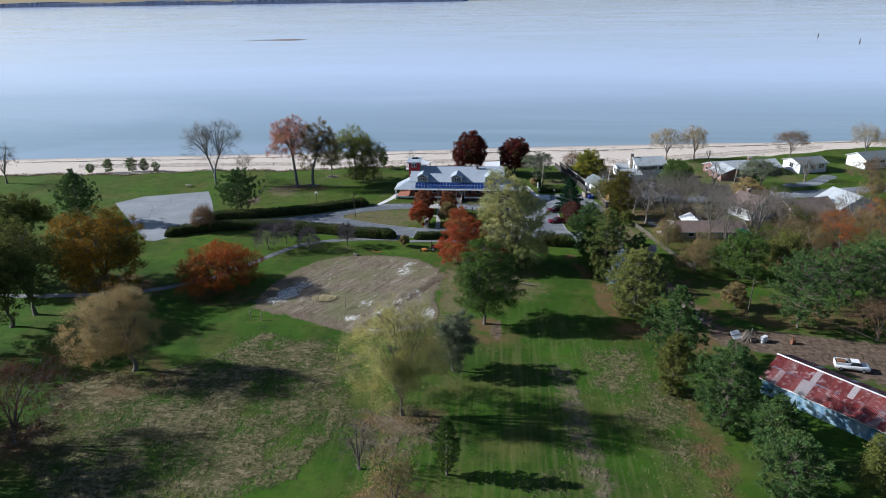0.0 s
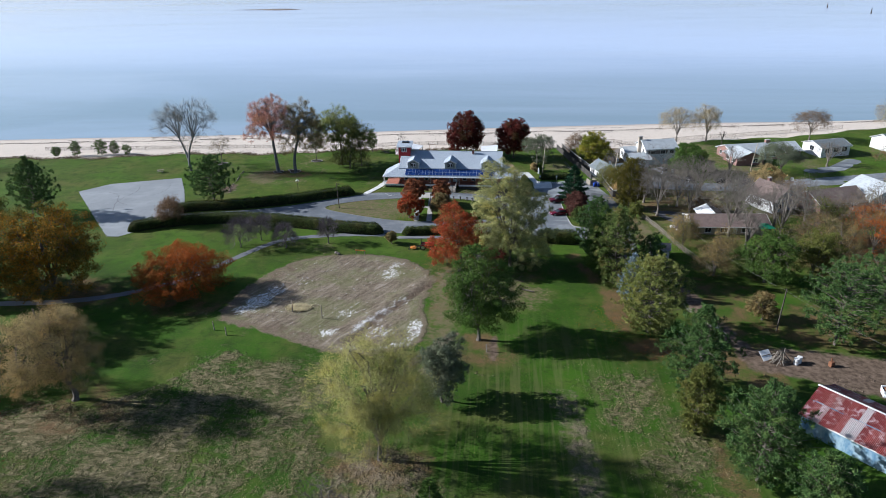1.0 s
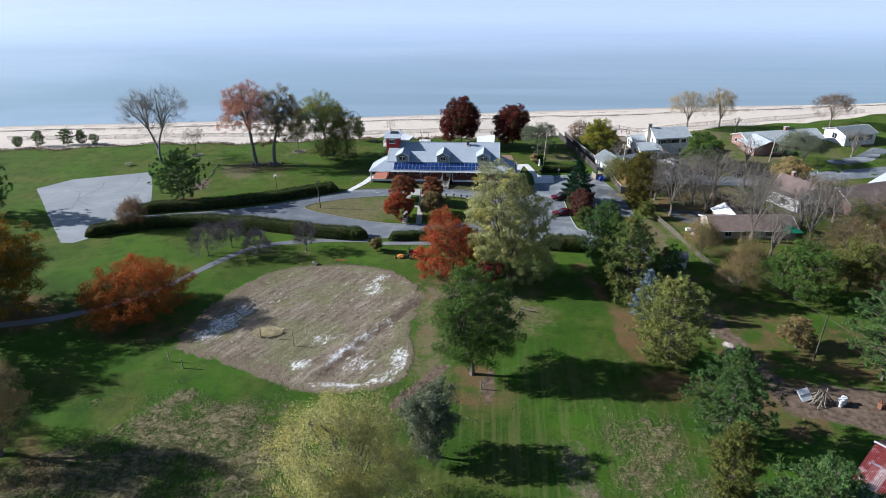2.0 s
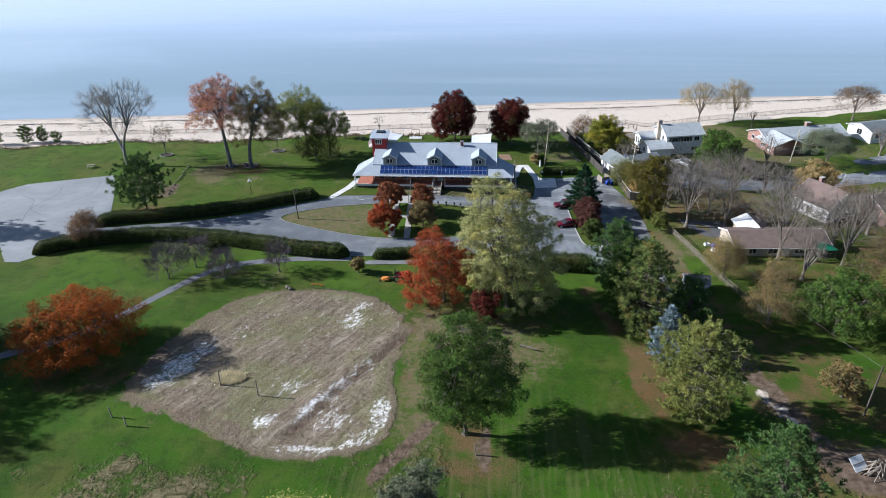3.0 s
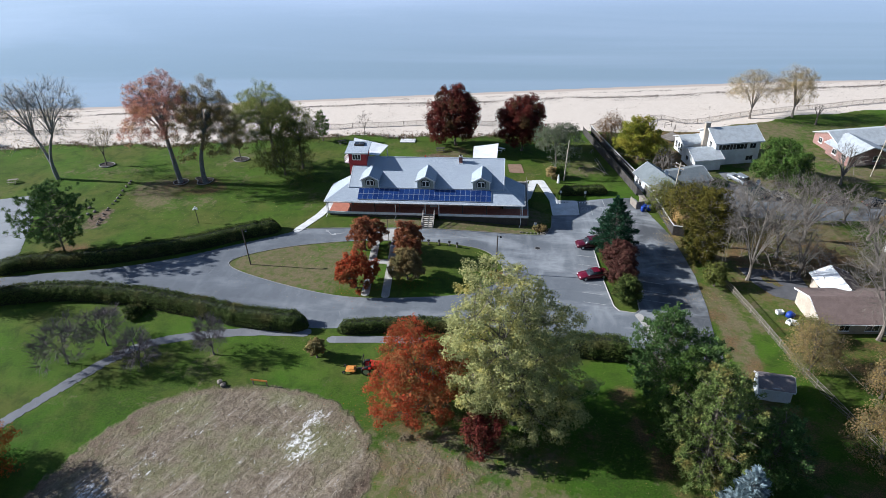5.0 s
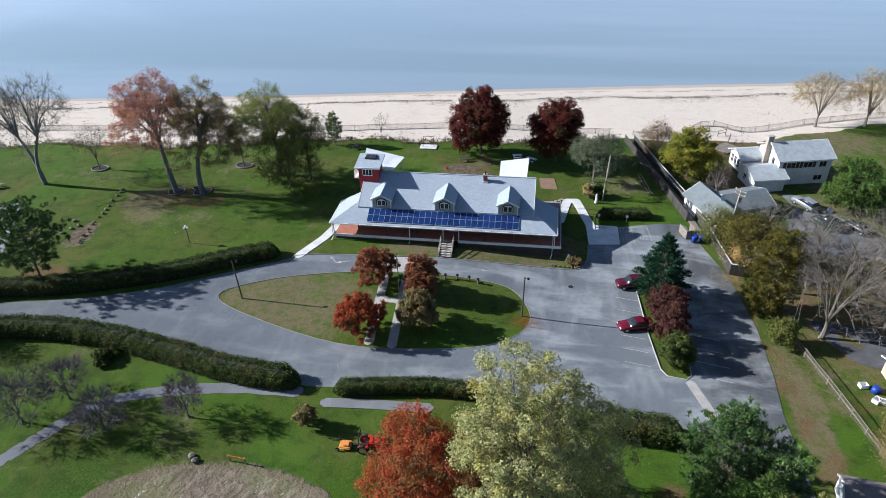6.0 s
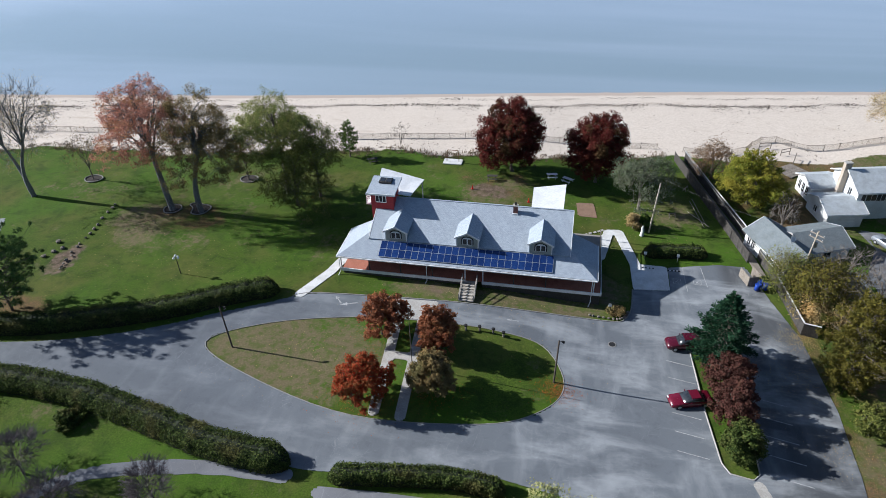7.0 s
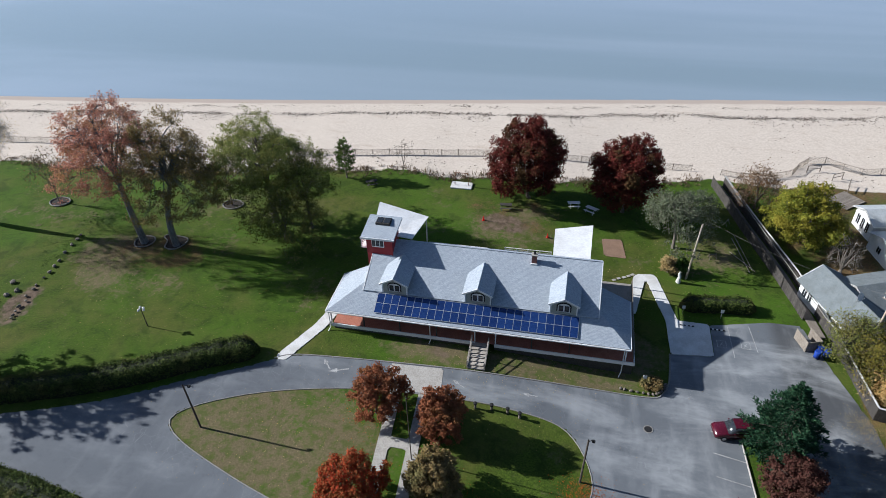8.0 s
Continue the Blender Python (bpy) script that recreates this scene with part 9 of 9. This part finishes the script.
def far_shore(name, x0, x1, y_of, high, label, seed):
    rng = np.random.default_rng(seed)
    n = 260
    xs = np.linspace(x0, x1, n)
    ys = y_of(xs)
    tops = WATER_Z + high * (0.55 + 0.45 * np.abs(np.sin(xs * 0.004 + seed))) * rng.uniform(0.75, 1.15, n)
    tops[[0, -1]] = WATER_Z + 1
    verts = [(x, y, WATER_Z - 1) for x, y in zip(xs, ys)] + [(x, y + 6, t) for x, y, t in zip(xs, ys, tops)] + [(x, y + 300, t) for x, y, t in zip(xs, ys, tops)]
    faces = [(i, i + 1, n + i + 1, n + i) for i in range(n - 1)] + [(n + i, n + i + 1, 2 * n + i + 1, 2 * n + i) for i in range(n - 1)]
    tagged(new(name, mesh_of(name, verts, faces, M["hazed_wood"])), label, "far shore", kind="structure")


far_shore("backdrop_shore_west", -4300, -250, lambda x: 4180 + (x + 2900) * -0.02, 26, "low wooded shore far across the bay, coloured blue-grey for haze", 1)
far_shore("backdrop_shore_east", 1500, 4300, lambda x: 4150 - (x - 1500) * 0.12, 26, "low wooded shore far across the bay, coloured blue-grey for haze", 2)
isl = new("mud_bank", mesh_of("mud_bank", [(30 * math.cos(a) * (1 + 0.15 * math.sin(5 * a)), 13 * math.sin(a) * (1 + 0.2 * math.sin(3 * a)), -0.3) for a in np.linspace(0, 6.1, 24)] + [(16 * math.cos(a), 6 * math.sin(a), 0.9) for a in np.linspace(0, 6.1, 24)], [(i, (i + 1) % 24, 24 + (i + 1) % 24, 24 + i) for i in range(24)] + [tuple(range(24, 48))], M["mud"]))
isl.matrix_basis = pose(-294, 899, WATER_Z)
tagged(isl, "low grey mud bank out in the bay", "mud bank")
for k, (dx, dy) in enumerate(((-42, -4), (-40, 4))):
    s = new("mud_spit", mesh_of("mud_spit", [(-22, 0, -0.2), (20, -2.0, -0.2), (24, 0, 0.3), (20, 1.6, -0.2)], [(0, 1, 2), (0, 2, 3)], M["mud"]))
    s.matrix_basis = pose(-294 + dx, 899 + dy, WATER_Z + 0.25)
    tagged(s, "thin mud spit beside a mud bank", "mud bank", "spits of the bank")
for x, y in ((365, 849), (370.5, 761)):
    d = empty("channel_marker", pose(x, y, WATER_Z), "dark channel marker piles standing in the water", "marker", "markers in the bay")
    for k, (a, b) in enumerate(((0, 0), (1.2, 0.6), (0.4, 1.2))):
        part("pile", tube_mesh("pile", [(a, b, -2, 0.5, 0.5, 5.5, 0.3, 0.25)], M["pole"], 6), d)

# ---- loose cover: tufts, fallen leaves, wrack ----


def tufts(name, pts, high, mat, label, blades=5, seed=0, wide=0.03, lean=(0.6, 2.2)):
    """Bent grass blades in clumps, most of them laid over the same way."""
    rng = np.random.default_rng(seed)
    n = len(pts)
    p = np.repeat(pts, blades, 0)
    h = high * rng.uniform(0.5, 1.3, (n * blades, 1))
    a = np.repeat(rng.normal(0.6, 1.3, n), blades) + rng.normal(0, 0.7, n * blades)
    d = np.stack([np.cos(a), np.sin(a), np.zeros_like(a)], 1)
    side = np.stack([-np.sin(a), np.cos(a), np.zeros_like(a)], 1) * wide
    p = p + np.column_stack([rng.normal(0, 0.22, (len(p), 2)), np.zeros(len(p))])
    top = p + d * h * rng.uniform(*lean, (len(p), 1)) + np.array([0, 0, 1]) * h
    quads = np.stack([p - side, p + side, top + side * 0.5, top - side * 0.5], 1)
    tagged(new(name, quad_mesh(name, quads, mat)), label, "grass", kind="stuff")


def scatter(n, cx, cy, rx, ry, rng, ok=None):
    r = np.sqrt(rng.uniform(0, 1, n))
    a = rng.uniform(0, 6.3, n)
    x, y = cx + rx * r * np.cos(a), cy + ry * r * np.sin(a)
    keep = np.ones(n, bool) if ok is None else ok(x, y)
    x, y = x[keep], y[keep]
    return np.stack([x, y, height(x, y)], 1)


def cloud(n, cx, cy, rx, ry, rng):
    x, y = rng.normal(cx, rx, n), rng.normal(cy, ry, n)
    return np.stack([x, y, height(x, y)], 1)


rng = np.random.default_rng(77)
straw = leafy("dry_grass_blades", [(0.11, 0.09, 0.045), (0.2, 0.165, 0.09), (0.28, 0.235, 0.14), (0.09, 0.085, 0.035)], None, trans=0.2)
meadow = np.vstack([scatter(19000, -43, 77.5, 24, 23, rng, lambda x, y: polygon_sdf(ROUGH, x, y) < -0.4), cloud(1400, 19, 90, 3.5, 5, rng), cloud(1400, 23.5, 76, 3.5, 8, rng)])
f = np.sin(meadow[:, 0] * 1.9 + 2.5 * np.sin(meadow[:, 1] * 1.1)) * np.sin(meadow[:, 1] * 2.6 + 2 * np.sin(meadow[:, 0] * 0.7)) > rng.normal(0.25, 0.2, len(meadow))
tufts("dry_grass", meadow[f], 0.17, straw, "dry straw-coloured grass tufts in the meadow", seed=1, blades=5, wide=0.014)
stub = scatter(5000, -29, 118.5, 18, 18, rng, lambda x, y: polygon_sdf(FIELD, x, y) < -0.5)
tufts("stubble", stub, 0.1, leafy("stubble_blades", [(0.10, 0.08, 0.055), (0.22, 0.185, 0.14), (0.15, 0.145, 0.07)], None, trans=0.1), "short grey-brown stubble on the cut field", seed=3, blades=3, wide=0.016)
hay = scatter(700, -34.4, 113.2, 2.0, 1.2, rng)
tufts("hay_heap", hay + [0, 0, 0.02], 0.22, leafy("pale_hay", [(0.40, 0.34, 0.2), (0.52, 0.46, 0.3), (0.34, 0.29, 0.17)], None), "pale heap of hay on the field", seed=4, blades=6)


def fallen(name, spots, leaf, label, seed, size=0.05):
    rng = np.random.default_rng(seed)
    pts = np.vstack([cloud(n, x, y, r * 0.6, r * 0.45, rng) for x, y, r, n in spots])
    out = np.tile([0.0, 0, 1], (len(pts), 1))
    tagged(new(name, quad_mesh(name, leaf_quads(rng, pts + [0, 0, 0.05], out, size, up=2.0, wild=0.5), LEAF[leaf])), label, "leaves", kind="stuff")


fallen("fallen_leaves", [(0.2, 163.2, 2.2, 900), (-20.5, 157.5, 4, 500), (-21, 168, 4, 400), (-13.5, 160, 4, 500), (-8, 133, 8, 900), (22, 113, 7, 1300), (24, 104, 6, 1200)], "orange", "fallen orange leaves on the grass", 5)
fallen("yellow_leaves", [(4, 131, 12, 1800), (-55, 180, 18, 900), (-30, 185, 16, 500), (-10, 178, 14, 700), (8, 196, 8, 700), (-14, 76, 9, 900), (30, 160, 4, 500), (28.6, 177, 2.2, 1400), (26.5, 170, 3.5, 500), (-8, 178, 10, 700), (-30, 163, 9, 400), (14, 210, 10, 600)], "tan", "fallen yellow leaves on the grass", 6, 0.042)


def wrack():
    """Dark drift lines of weed and sticks along the beach."""
    rng = np.random.default_rng(9)
    segs = []
    for n, at, spread in ((9000, 0.76, 0.5), (4200, 0.72, 1.4), (2600, 0.88, 0.4), (2200, 0.12, 1.3), (1300, 0.4, 6)):
        x = rng.uniform(-180, 180, n)
        keep = np.sin(x * 0.23 + np.sin(x * 0.061) * 3 + at * 40) + np.sin(x * 0.71 + at * 25) + rng.normal(0, 0.6, n) > (-1.4 if at == 0.76 else 0.3)
        x = x[keep]
        e, s = edge_y(x), shore_y(x)
        y = e + (s - e) * at + rng.normal(0, spread, len(x)) + 0.5 * np.sin(x * 0.083 + 2 * np.sin(x * 0.043)) + 0.2 * np.sin(x * 0.47 + at * 9)
        z = height(x, y) + 0.03
        a = rng.normal(0.15, 0.9, len(x))
        h = rng.uniform(0.08, 0.5, len(x)) * rng.uniform(0.4, 1, len(x))
        segs.append(np.stack([x, y, z, x + h * np.cos(a), y + h * np.sin(a), z + rng.uniform(0, 0.1, len(x)), rng.uniform(0.03, 0.075, len(x)), rng.uniform(0.01, 0.03, len(x))], 1))
    tagged(new("beach_wrack", tube_mesh("beach_wrack", np.vstack(segs), plain("dark_driftweed", (0.06, 0.045, 0.038), (0.14, 0.11, 0.09), 3.0, 0.95), 3)), "dark lines of dried weed and sticks on the sand", "wrack", kind="stuff")


wrack()
dune = np.vstack([np.stack([x, edge_y(x) + rng.normal(0.3, 0.9, len(x)), np.zeros(len(x))], 1) for x in (rng.uniform(-170, 16, 1500),)])
dune[:, 2] = height(dune[:, 0], dune[:, 1])
tufts("beach_grass", dune, 0.34, leafy("brown_beach_grass", [(0.09, 0.06, 0.045), (0.16, 0.115, 0.08), (0.11, 0.1, 0.05)], None), "brown scrubby grass along the beach edge", seed=12, blades=7, wide=0.045, lean=(0.2, 1.0))
